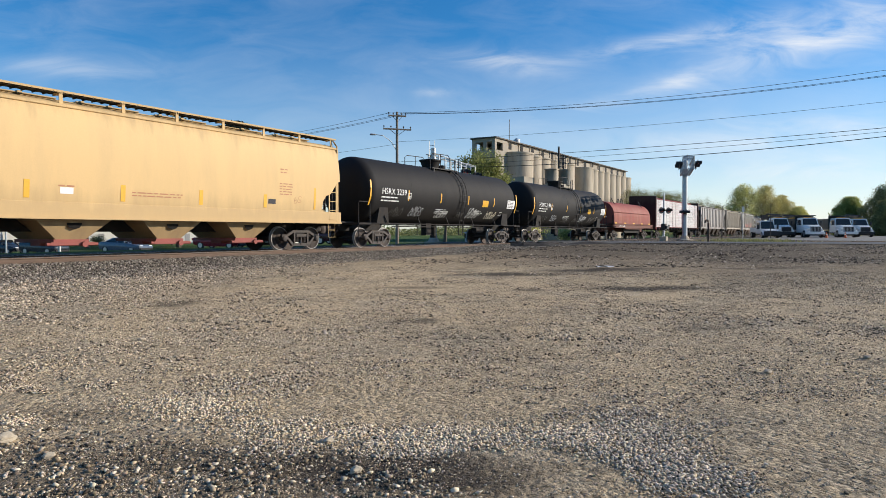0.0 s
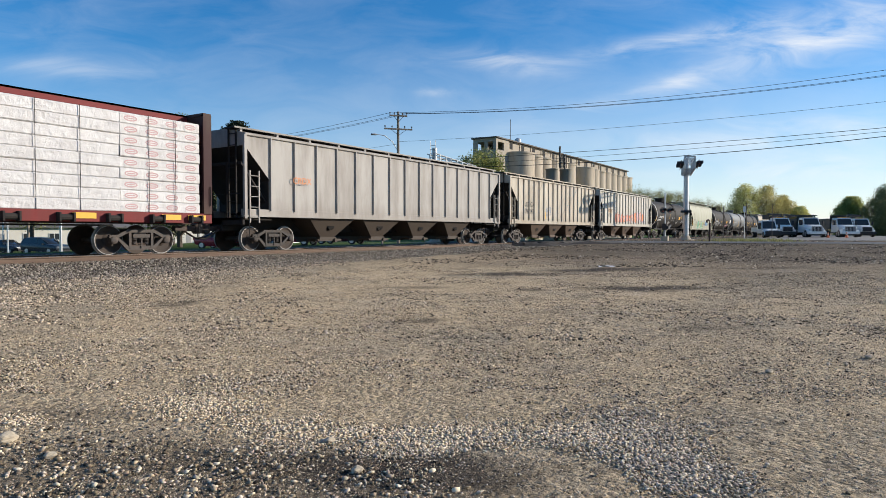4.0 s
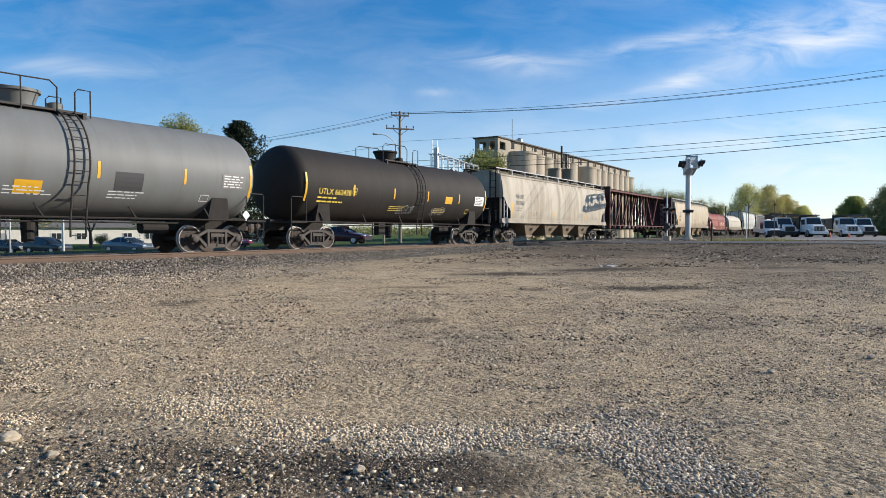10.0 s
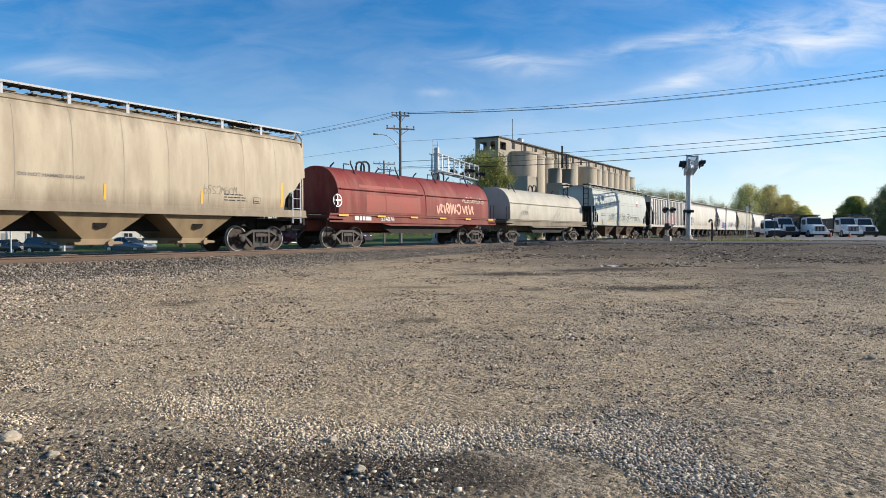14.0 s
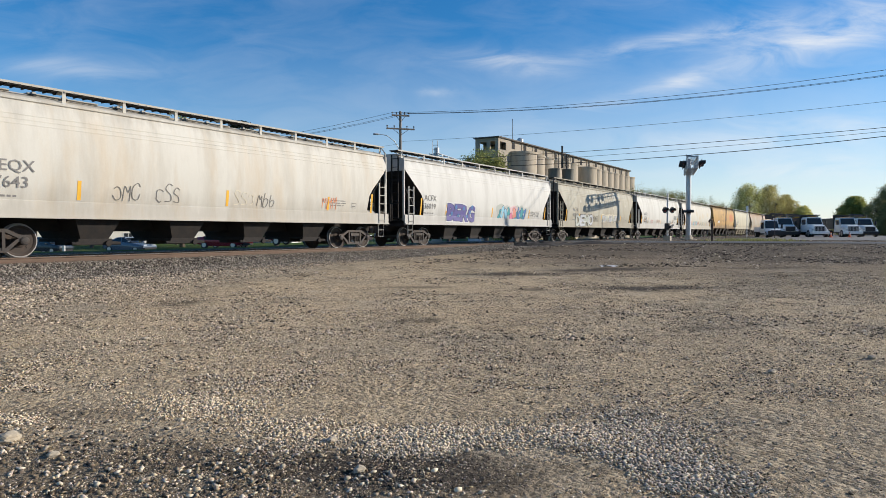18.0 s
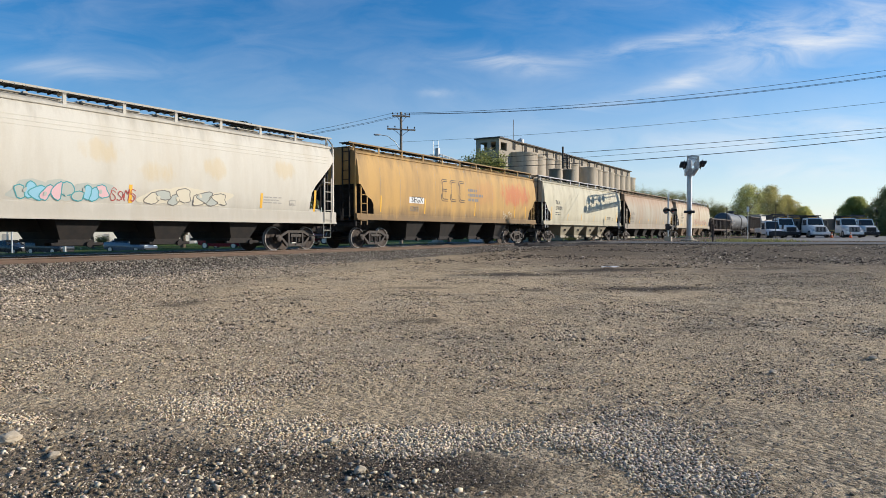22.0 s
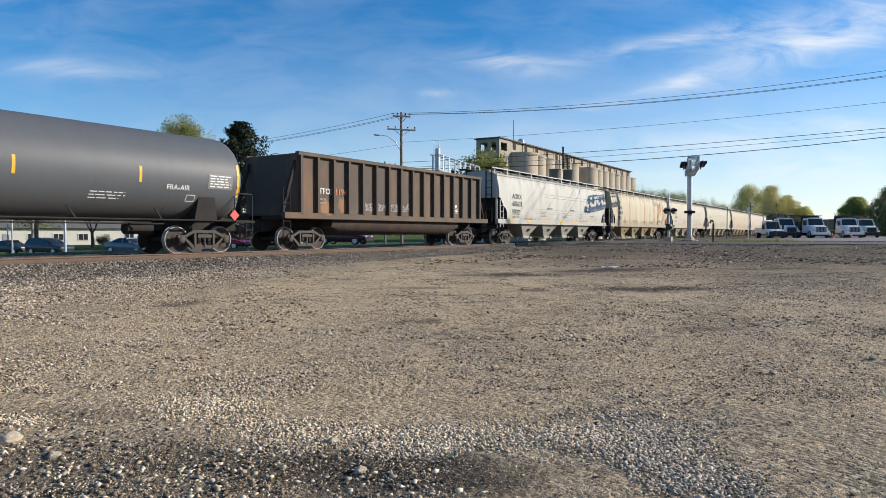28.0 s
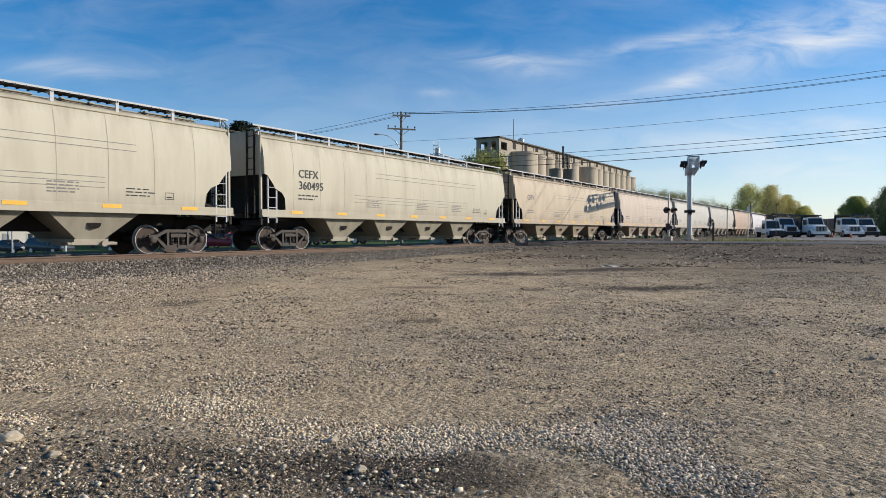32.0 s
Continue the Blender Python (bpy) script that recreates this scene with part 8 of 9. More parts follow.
def build_signals():
    bx, by = spot(59.5, 22.55)
    tx, ty = spot(53.3, 20.5)
    cantilever((bx, by), (tx, ty), level(bx, by), 6.8, 7.75, "galvanised crossing signal cantilever over the road")
    cantilever((40.0, 26.6), (49.2, 28.8), level(40, 26.6), 6.1, 7.3, "galvanised crossing signal cantilever behind the railway")
    x, y = spot(56, 19.4)
    gate_post(x, y, "galvanised gate post with black hooded lamps beside the railway")
    # bent vent pipe
    x, y = spot(50, 20.8)
    g = Geo().tube([(0, 0, -0.2), (0, 0, 1.45), (0.05, 0, 1.62), (0.16, 0, 1.7), (0.3, 0, 1.66), (0.34, 0, 1.5)], 0.075, 8)
    vp = new("vent_pipe", g.mesh("vent_pipe", surface("rusty_pipe", (0.07, 0.05, 0.04), 0.8, 0.2, (0.13, 0.07, 0.04), 0.5, 5), True))
    vp.matrix_basis = pose(x, y, level(x, y), 0, 0, 150)
    tagged(vp, "rusty dark bent vent pipe standing on the gravel", "pipe")
    for d, a, h, sign in ((62, 27.1, 3.2, False), (66, 31.0, 3.4, True), (78, 40.0, 4.2, False), (92, 43.5, 5.0, False)):
        x, y = spot(d, a)
        sp = thing("sign_post", "thin metal sign post at the crossing" if not sign else "thin post with a small white sign", "sign post", "posts near the crossing", pose(x, y, level(x, y)))
        part("post", Geo().tube([(0, 0, -0.2), (0, 0, h)], 0.04, 6), GALV if sign else DARK_METAL, sp)
        if sign:
            part("sign_plate", Geo().box(-0.02, 0.02, -0.12, 0.12, h - 0.55, h), PLACARD_PLAIN, sp, "blank white sign plate", pose(-0.05, 0, 0, 0, 0, 25))
    # relay cabinet and white case behind the rails
    for d, a, w in ((52, 2.6, 1.5),):
        x, y = spot(d, a)
        cb = thing("relay_cabinet", "white metal relay cabinet beside the track", "cabinet", "", pose(x, y, level(x, y), 0, 0, 20))
        part("housing", Geo().box(-w / 2, w / 2, -0.5, 0.5, 0.0, 0.75, c=0.03), PLACARD_PLAIN, cb)
        part("roof", Geo().box(-w / 2 - 0.08, w / 2 + 0.08, -0.6, 0.6, 0.752, 0.82), PLACARD_PLAIN, cb)
    # dark spoil heaped beside the crossing
    for i, (d, a, rx, ry, hh) in enumerate(((37.6, 5.6, 1.6, 0.6, 0.26), (38.6, 6.8, 1.3, 0.6, 0.2), (41.0, 9.4, 2.2, 0.7, 0.2))):
        x, y = spot(d, a)
        g = Geo()
        rows = []
        for t in np.linspace(0, 1, 7):
            rows.append([((1 - t) * rx * math.cos(q) * (1 + 0.2 * math.sin(3 * q + i)), (1 - t) * ry * math.sin(q) * (1 + 0.15 * math.cos(2 * q)), hh * (1 - (1 - t) ** 2) * (1 + 0.15 * math.sin(5 * q)) - 0.05) for q in np.linspace(0, 2 * math.pi, 25)[:-1]])
        g.loft(rows)
        o = new("spoil_heap", g.mesh("spoil_heap", surface("dark_spoil", (0.045, 0.038, 0.032), 0.95, 0, (0.1, 0.085, 0.07), 0.5, 6, fine=60, bump=0.03), True))
        o.matrix_basis = pose(x, y, height(x, y), 0, 0, -57)
        tagged(o, "low heap of dark spoil beside the track", "heap", "heaps by the crossing")
    # a fallen branch and a scrap of white plastic on the gravel
    x, y = spot(32, 12.4)
    g = Geo().tube([(-0.8, 0, 0.02), (-0.2, 0.1, 0.1), (0.5, 0, 0.16), (0.9, -0.1, 0.3)], 0.03, 6, r2=0.012)
    g.tube([(0.2, 0.05, 0.14), (0.5, 0.3, 0.2), (0.7, 0.35, 0.22)], 0.014, 5)
    o = new("fallen_branch", g.mesh("fallen_branch", BARK_DARK, True))
    o.matrix_basis = pose(x, y, height(x, y), 0, 0, -20)
    tagged(o, "dark fallen branch lying on the gravel", "branch")
    x, y = spot(21.5, 5.5)
    g = Geo().loft([[(u, v2 * 0.16 + 0.03 * math.sin(9 * u), 0.02 + 0.05 * abs(math.sin(7 * u + v2))) for v2 in (-1, -0.3, 0.4, 1)] for u in np.linspace(-0.28, 0.28, 8)], closed=False, caps=False)
    o = new("plastic_scrap", g.mesh("plastic_scrap", PLACARD_PLAIN, True))
    o.matrix_basis = pose(x, y, height(x, y) + 0.005, 0, 0, -57)
    tagged(o, "crumpled white plastic scrap on the gravel", "litter")
    # old sleepers stacked by the crossing
    for i, (d, a, t) in enumerate(((38.4, 5.4, 12), (38.0, 5.9, 25), (39.4, 6.2, -8))):
        x, y = spot(d, a)
        o = new("old_sleeper", Geo().box(-1.25, 1.25, -0.12, 0.12, 0, 0.18, c=0.02).mesh("old_sleeper", DARK_METAL))
        o.matrix_basis = pose(x, y, height(x, y) + 0.01 + (0.0 if i < 2 else 0), 0, 0, -57 + t)
        tagged(o, "discarded dark sleeper lying beside the track", "sleeper")


PLACARD_PLAIN = surface("white_enamel", (0.74, 0.74, 0.72), 0.5, 0, (0.55, 0.53, 0.5), 0.3, 3)


# ---- poles and wires ----
def insulator(parent, x, z, y=0):
    part("insulator", lambda: Geo().lathe([(0, 0.03), (0.1, 0.03), (0.12, 0.07), (0.2, 0.07), (0.24, 0.03)], "z", 8), DARK_METAL, parent, "", (x, y, z), "ins")


def utility_pole(x, y, h, turn, label, arms, lamp=False):
    z = level(x, y)
    ob = thing("utility_pole", label, "utility pole", "poles along the road", pose(x, y, z, 0, 0, turn))
    part("pole", Geo().tube([(0, 0, -0.5), (0, 0, h * 0.5), (0, 0, h)], 0.17, 10, r2=0.11), POLE_WOOD, ob, "grey weathered timber pole", smooth=True)
    for za, w in arms:
        g = Geo().box(-w, w, -0.16, -0.06, za - 0.07, za + 0.07, c=0.012)
        part("crossarm", g, POLE_WOOD, ob)
        g = Geo()
        for s in (-1, 1):
            g.bar((0, za - 0.6), (s * w * 0.55, za - 0.05), 0.04, -0.19, -0.165)
        part("arm_brace", g, DARK_METAL, ob)
        for k in (-0.95, -0.45, 0.45, 0.95):
            insulator(ob, w * k, za + 0.07, -0.11)
    if lamp:
        g = Geo().tube([(0, 0, h * 0.7), (-0.6, -0.2, h * 0.77), (-1.4, -0.4, h * 0.81), (-2.1, -0.5, h * 0.815)], 0.035, 6)
        part("lamp_arm", g, GALV, ob)
        g = Geo().loft([[(-2.1 - u, -0.5 + w2 * math.cos(q), h * 0.815 + 0.08 * math.sin(q) * w2 / 0.12) for q in np.linspace(0, 2 * math.pi, 9)[:-1]] for u, w2 in ((0, 0.05), (0.1, 0.12), (0.5, 0.14), (0.6, 0.05))])
        part("lamp_head", g, GALV, ob, "grey street lamp head", smooth=True)
    return ob


def street_lamp(x, y, h, turn, label):
    z = level(x, y)
    ob = thing("street_lamp", label, "street lamp", "", pose(x, y, z, 0, 0, turn))
    part("column", Geo().tube([(0, 0, -0.3), (0, 0, h - 1.2)], 0.11, 10, r2=0.07), GALV, ob, smooth=True)
    part("lamp_arm", Geo().tube([(0, 0, h - 1.3), (0.3, 0, h - 0.6), (0.9, 0, h - 0.12), (1.7, 0, h)], 0.045, 6), GALV, ob)
    part("lamp_head", Geo().lathe([(1.6, 0.03), (1.7, 0.11), (2.2, 0.13), (2.35, 0.04)], "x", 10, (0, 0, h)), GALV, ob, "cobra street lamp head", smooth=True)


def wire(a, b, sag, r=0.014, label="black overhead wire between poles"):
    a, b = Vector(a), Vector(b)
    pts = [a.lerp(b, t) - Vector((0, 0, 4 * sag * t * (1 - t))) for t in np.linspace(0, 1, 25)]
    o = new("overhead_wire", Geo().tube(pts, r, 5).mesh("overhead_wire", BLACK, True))
    tagged(o, label, "wire", "overhead wires")


def build_poles():
    p1 = spot(61, -4.1)
    z1 = level(*p1)
    utility_pole(*p1, 12.4, -40, "tall timber utility pole with two crossarms and a lamp", ((12.0, 0.85), (10.75, 1.35)), True)
    p2 = spot(45, 33.2)
    utility_pole(*p2, 13.0, -40, "timber utility pole beside the road", ((12.6, 0.85), (9.2, 1.2)))
    p3 = spot(82, -52.5)
    utility_pole(*p3, 12.6, -20, "timber utility pole with a transformer", ((12.0, 1.3),))
    p4 = spot(95, -8.8)
    utility_pole(*p4, 12.5, -40, "timber utility pole behind the railway", ((12.0, 1.6), (11.2, 1.0)))
    street_lamp(*spot(50, -29.5), 9.2, -60, "white steel street lamp beside the road")
    x, y = spot(47, -31.6)
    sp = thing("steel_post", "plain galvanised post beside the road", "post", "", pose(x, y, level(x, y)))
    part("post", Geo().tube([(0, 0, -0.2), (0, 0, 4.6)], 0.06, 8), GALV, sp)

    def px(p, z, dx):
        return (p[0] + dx * 0.8, p[1] - dx * 0.6, z)
    zt1 = z1 + 12.25
    for dx in (-0.8, 0.4, 0.8):
        wire(px(p1, zt1, dx), px(p2, 13.0 if dx < 0 else 12.85, dx), 0.7, 0.016)
        wire(px(p1, zt1, dx), px(p3, level(*p3) + 12.3, dx), 1.5, 0.016)
    wire(px(p1, z1 + 9.6, 0.1), px(p2, 10.9, 0.1), 0.35, 0.012)
    wire(px(p1, z1 + 9.4, 0.1), px(p3, level(*p3) + 9.4, 0.1), 0.8, 0.012)
    wire(px(p1, z1 + 7.7, 0.1), px(p2, 9.05, 0.1), 0.25, 0.02)
    wire(px(p1, z1 + 7.2, 0.1), px(p2, 8.8, 0.1), 0.3, 0.014)
    wire(px(p1, z1 + 7.1, 0.1), px(p2, 8.5, 0.1), 0.6, 0.026)
    wire(px(p1, z1 + 7.4, 0.1), px(p4, level(*p4) + 8.4, 0.1), 0.3, 0.014)
    wire(px(p1, z1 + 6.9, 0.1), px(p3, level(*p3) + 7.9, 0.1), 0.8, 0.02)


# ---- trees ----
def limbs(g, p, d, length, r, depth, rnd, tips, spread=0.55):
    """A tapering branch that forks into smaller ones."""
    d = d.normalized()
    q = p
    pts = [q]
    for _ in range(3):
        d = (d + Vector((rnd.uniform(-1, 1), rnd.uniform(-1, 1), rnd.uniform(-0.3, 0.6))) * 0.13).normalized()
        q = q + d * length / 3
        pts.append(q)
    g.tube(pts, r, 5 if depth > 1 else 4, r2=r * 0.55)
    if depth <= 1:
        tips += pts[1:]
    if depth == 0:
        return
    for i in range(rnd.randint(2, 4) if depth > 1 else rnd.randint(3, 5)):
        side = Vector((rnd.uniform(-1, 1), rnd.uniform(-1, 1), rnd.uniform(-0.25, 0.8)))
        limbs(g, pts[-1] if i < 2 else pts[rnd.randint(1, 3)], d + side * spread * 1.6, length * rnd.uniform(0.55, 0.8), r * 0.5, depth - 1, rnd, tips, spread)


def leaves(name, centres, per, spread, size, mat, parent, seed, label=""):
    rng = np.random.default_rng(seed)
    C = np.repeat(np.array([tuple(c) for c in centres]), per, 0)
    n = len(C)
    C = C + np.clip(rng.normal(0, 1, (n, 3)), -1.5, 1.5) * spread
    u = rng.normal(0, 1, (n, 3))
    u /= np.linalg.norm(u, axis=1)[:, None]
    w = np.cross(u, rng.normal(0, 1, (n, 3)))
    w /= np.linalg.norm(w, axis=1)[:, None]
    s = size * rng.uniform(0.6, 1.3, (n, 1))
    V = np.stack([C + u * s, C + w * s * 0.55, C - u * s, C - w * s * 0.55], 1).reshape(-1, 3)
    me = bpy.data.meshes.new(name)
    me.vertices.add(n * 4)
    me.vertices.foreach_set("co", V.reshape(-1))
    me.loops.add(n * 4)
    me.loops.foreach_set("vertex_index", np.arange(n * 4, dtype=np.int32))
    me.polygons.add(n)
    me.polygons.foreach_set("loop_start", np.arange(0, n * 4, 4, dtype=np.int32))
    me.polygons.foreach_set("loop_total", np.full(n, 4, dtype=np.int32))
    me.materials.append(mat)
    me.update(calc_edges=True)
    o = new(name, me)
    o.parent = parent
    if label:
        tagged(o, label)
    tagged(o, kind="stuff")
    return o


BARK = surface("grey_brown_bark", (0.11, 0.085, 0.065), 0.95, 0, (0.06, 0.05, 0.04), 0.5, 3, (4, 4, 0.6), 20, 0.02)
FRESH = leafy("fresh_spring_leaves", (0.14, 0.16, 0.045), (0.48, 0.47, 0.17), (0.3, 0.31, 0.1))
OLIVE = leafy("olive_leaves", (0.12, 0.13, 0.05), (0.4, 0.39, 0.17), (0.24, 0.245, 0.1))
YELLOWISH = leafy("yellow_green_buds", (0.34, 0.34, 0.1), (0.8, 0.76, 0.32), (0.6, 0.58, 0.2))
LIME = leafy("pale_green_leaves", (0.2, 0.23, 0.06), (0.58, 0.6, 0.22), (0.38, 0.4, 0.13))
BUFFISH = leafy("yellow_brown_buds", (0.32, 0.29, 0.1), (0.78, 0.7, 0.32), (0.57, 0.51, 0.2))
NEEDLES = islands("dark_needles", (0.012, 0.02, 0.01), (0.045, 0.055, 0.028), 0.8)


def tree(d, a, h, w, mat, label, seed, per=10, size=0.16, depth=4, spread=0.5, bare=False, trunk=0.28, fill=0.5):
    x, y = spot(d, a)
    z = level(x, y)
    rnd = random.Random(seed)
    ob = thing("tree", label, "tree", "trees round the crossing", pose(x, y, z, 0, 0, rnd.uniform(0, 360)))
    g, tips = Geo(), []
    th = h * rnd.uniform(0.2, 0.28)
    g.tube([(0, 0, -0.4), (0.05, 0, th * 0.5), (0, 0.08, th)], h * trunk / 10, 8, r2=h * trunk / 14)
    for i in range(5):
        q = 2 * math.pi * i / 5 + rnd.uniform(-0.4, 0.4)
        k = w / h
        limbs(g, Vector((0, 0.08, th - 0.1)), Vector((math.cos(q) * k * 1.1, math.sin(q) * k * 1.1, rnd.uniform(0.7, 1.2))), h * 0.31, h * trunk / 22, depth - 1, rnd, tips)
    # keep the crown inside its outline
    zmax = max(p.z for p in tips)
    f = h / zmax
    rmax = max(math.hypot(p.x, p.y) for p in tips)
    fr = min(1.3, w / 2 / (rmax * 0.85))
    for i, v in enumerate(g.v):
        if v[2] > th:
            g.v[i] = (v[0] * fr, v[1] * fr, th + (v[2] - th) * (h - th) / (zmax - th))
    tips = [Vector((p.x * fr, p.y * fr, th + (p.z - th) * (h - th) / (zmax - th))) for p in tips]
    part("trunk", g, BARK, ob, "forked grey-brown trunk and limbs", smooth=True)
    if not bare:
        if len(tips) > 1500:
            tips = rnd.sample(tips, 1500)
        # clumps fill the crown between the twigs
        for _ in range(int(len(tips) * fill)):
            q, e = rnd.uniform(0, 2 * math.pi), rnd.uniform(-1, 1)
            k = rnd.uniform(0.5, 0.97) * math.sqrt(max(0, 1 - abs(e) ** 2.2))
            tips.append(Vector((math.cos(q) * k * w / 2, math.sin(q) * k * w / 2, th + (h - th) * (0.5 + 0.49 * e))) + noise.noise_vector(Vector((q * 2, e * 3, seed))) * w * 0.08)
        leaves("crown", tips, per, spread, size, mat, ob, seed, "loose crown of small leaves")
    return ob


def full_tree(d, a, h, w, mat, label, seed, lobes=16, clumps=60, per=14, size=0.1, low=0.12, loose=1.0):
    """A broad tree with many lobes of foliage from near the ground to an uneven top."""
    x, y = spot(d, a)
    rnd = random.Random(seed)
    ob = thing("tree", label, "tree", "trees round the crossing", pose(x, y, level(x, y), 0, 0, rnd.uniform(0, 360)))
    g, tips = Geo(), []
    g.tube([(0, 0, -0.4), (0.1, 0, h * 0.25), (0, 0.1, h * 0.5), (0.1, 0, h * 0.82)], h * 0.022, 7, r2=h * 0.004)
    for i in range(lobes):
        e = (i + rnd.random()) / lobes
        zz = h * (low + (0.93 - low) * e)
        wide = w / 2 * (0.35 + 0.65 * math.sin(math.pi * min(1, 0.22 + e * 0.8)) ** 0.8)
        q = i * 2.4 + rnd.uniform(-0.5, 0.5)
        k = wide * rnd.uniform(0.35, 0.85) * (1 if e < 0.9 else 0.4)
        c = Vector((math.cos(q) * k, math.sin(q) * k, zz))
        root = Vector((0, 0.05, max(h * 0.08, zz - k * rnd.uniform(0.6, 1.1) - h * 0.06)))
        g.tube([root, root.lerp(c, 0.5) + Vector((0, 0, -0.15)), c], h * 0.007, 5, r2=h * 0.002)
        rl = w * rnd.uniform(0.13, 0.22)
        for j in range(clumps):
            o = Vector((rnd.gauss(0, 1), rnd.gauss(0, 1), rnd.gauss(0, 0.8)))
            o *= rl * rnd.uniform(0.35, 1.0) ** 0.6 / max(0.3, o.length)
            p = c + o
            p.z = min(max(p.z, 0.3), h)
            tips.append(p)
            if j % 4 == 0:
                g.tube([c, c + o * 0.5 + Vector((0, 0, 0.1)), p], h * 0.0022, 3, r2=h * 0.0012)
    part("trunk", g, BARK, ob, "forked grey-brown trunk and limbs", smooth=True)
    leaves("crown", tips, per, 0.035 * w * loose, size, mat, ob, seed, "loose uneven crown of small leaves")
    return ob


def conifer(d, a, h, w, label, seed):
    x, y = spot(d, a)
    z = level(x, y)
    rnd = random.Random(seed)
    ob = thing("conifer", label, "tree", "trees round the crossing", pose(x, y, z))
    g = Geo().tube([(0, 0, -0.4), (0.05, 0, h * 0.5), (0, 0, h)], 0.32, 8, r2=0.04)
    tips = []
    zz = h * 0.1
    while zz < h * 0.985:
        reach = w / 2 * (1 - (zz / h) ** 1.5) * rnd.uniform(0.62, 1.15) + 0.2
        for i in range(rnd.randint(5, 8)):
            q = rnd.uniform(0, 2 * math.pi)
            k = reach * rnd.uniform(0.6, 1.12)
            e = Vector((math.cos(q) * k, math.sin(q) * k, zz + k * rnd.uniform(-0.15, 0.3)))
            g.tube([(0, 0, zz), e * 0.5 + Vector((0, 0, zz * 0.5 - 0.1)), e], 0.05, 4, r2=0.015)
            for t in np.linspace(0.25, 1, 5):
                tips.append(Vector((0, 0, zz)).lerp(e, t))
        zz += h * 0.028
    part("trunk", g, BARK, ob, smooth=True)
    leaves("crown", tips, 34, 0.3, 0.17, NEEDLES, ob, seed, "dense dark needle crown with ragged edge")


def build_trees():
    full_tree(100, -40.6, 19.9, 13.5, FRESH, "broad deciduous tree in fresh spring leaf", 1, 34, 70, 15, 0.14, 0.2)
    conifer(93, -29.4, 18.3, 23.0, "dark ragged spruce tree behind the road", 2)
    tree(104, -27.0, 13.0, 7.0, OLIVE, "bare spring tree with thin twigs", 3, bare=True, depth=5)
    tree(112, -24.0, 10.5, 7.0, OLIVE, "slim half-bare tree beyond the road", 31, 3, 0.12, 5, 0.4)
    tree(96, -52.5, 11.0, 9.0, OLIVE, "bare spreading street tree", 4, bare=True, depth=5)
    tree(92, -58.5, 12.0, 10.0, OLIVE, "bare spreading street tree", 5, 2, 0.1, 5, 0.4)
    tree(104, -66.0, 12.0, 10.0, FRESH, "leafy tree beside the street", 6, 6, 0.18, 4)
    tree(118, -49.0, 8.5, 7.0, OLIVE, "small olive green tree", 7, 8, 0.16, 4)
    tree(110, -36.0, 14.0, 9.0, OLIVE, "olive green tree behind the spruce", 8, 6, 0.18, 4)
    tree(78, 5.2, 10.9, 6.4, FRESH, "yellow-green budding tree behind the signal", 9, 5, 0.12, 5, 0.35)
    tree(84, 0.6, 9.0, 6.0, OLIVE, "bare bush-like tree behind the signal", 10, bare=True, depth=5)
    for i, (d, a, h, w, m, per) in enumerate(((200, 84.0, 10.0, 11.0, OLIVE, 2),
                                               
                                               (225, 68.0, 18.5, 14.0, OLIVE, 2), (232, 78.0, 17.5, 14.0, OLIVE, 2), (238, 86.5, 17.0, 12.0, OLIVE, 1), (228, 91.0, 14.0, 12.0, OLIVE, 1))):
        tree(d, a, h, w, m, {5: "budding yellow-green tree by the yard", 8: "rounded green tree by the yard", 9: "dense dark olive tree by the yard", 2: "half-bare tree beyond the railway", 1: "half-bare tree beyond the railway"}[per], 40 + i,
             per * 7, 0.09 if d > 160 else 0.1, 5, 0.6, fill=0.1 if per < 8 else 0.3)
    for i, (d, a, h, w, m, label, per) in enumerate(((185, 86.8, 14.2, 10.5, YELLOWISH, "budding yellow-green tree by the yard", 7), (187, 94.2, 14.0, 11.0, BUFFISH, "budding yellow-brown tree by the yard", 7), (190, 100.8, 11.4, 8.5, BUFFISH, "budding yellow-brown tree by the yard", 7),
                                                     (186, 103.2, 8.0, 6.5, YELLOWISH, "low budding tree by the yard", 7), (150, 95.2, 8.6, 7.6, LIME, "rounded fresh green tree by the yard", 13), (140, 98.6, 11.6, 10.0, OLIVE, "dense olive green tree by the yard", 15), (128, 90.0, 7.0, 6.5, OLIVE, "dense low olive tree by the yard", 15))):
        full_tree(d, a, h, w * 1.12, m, label, 80 + i, 26, 60, per * 2, 0.15, 0.06)
    # low shrubs behind the rails
    for i, (d, a, w, h) in enumerate(((60, 5.0, 3.0, 1.5), (64, 9.0, 3.6, 1.7), (62, 12.0, 3.0, 1.3), (118, -62.5, 2.2, 1.6))):
        x, y = spot(d, a)
        rnd = random.Random(i)
        s = thing("shrub", "low yellow-green shrub behind the railway", "shrub", "shrubs behind the railway", pose(x, y, level(x, y)))
        g = Geo()
        tips = []
        for k in range(14):
            e = Vector((rnd.uniform(-1, 1) * w / 2, rnd.uniform(-1, 1) * w / 3, h * rnd.uniform(0.5, 1)))
            g.tube([(0, 0, 0), e * 0.5 + Vector((0, 0, 0.1)), e], 0.02, 4)
            tips += [e * t for t in (0.5, 0.75, 1)]
        part("stem", g, BARK, s)
        leaves("foliage", tips, 60, 0.28, 0.08, YELLOWISH if i < 3 else OLIVE, s, 60 + i)
    # grass tufts at the edge of the gravel
    rng = np.random.default_rng(12)
    blades = Geo()
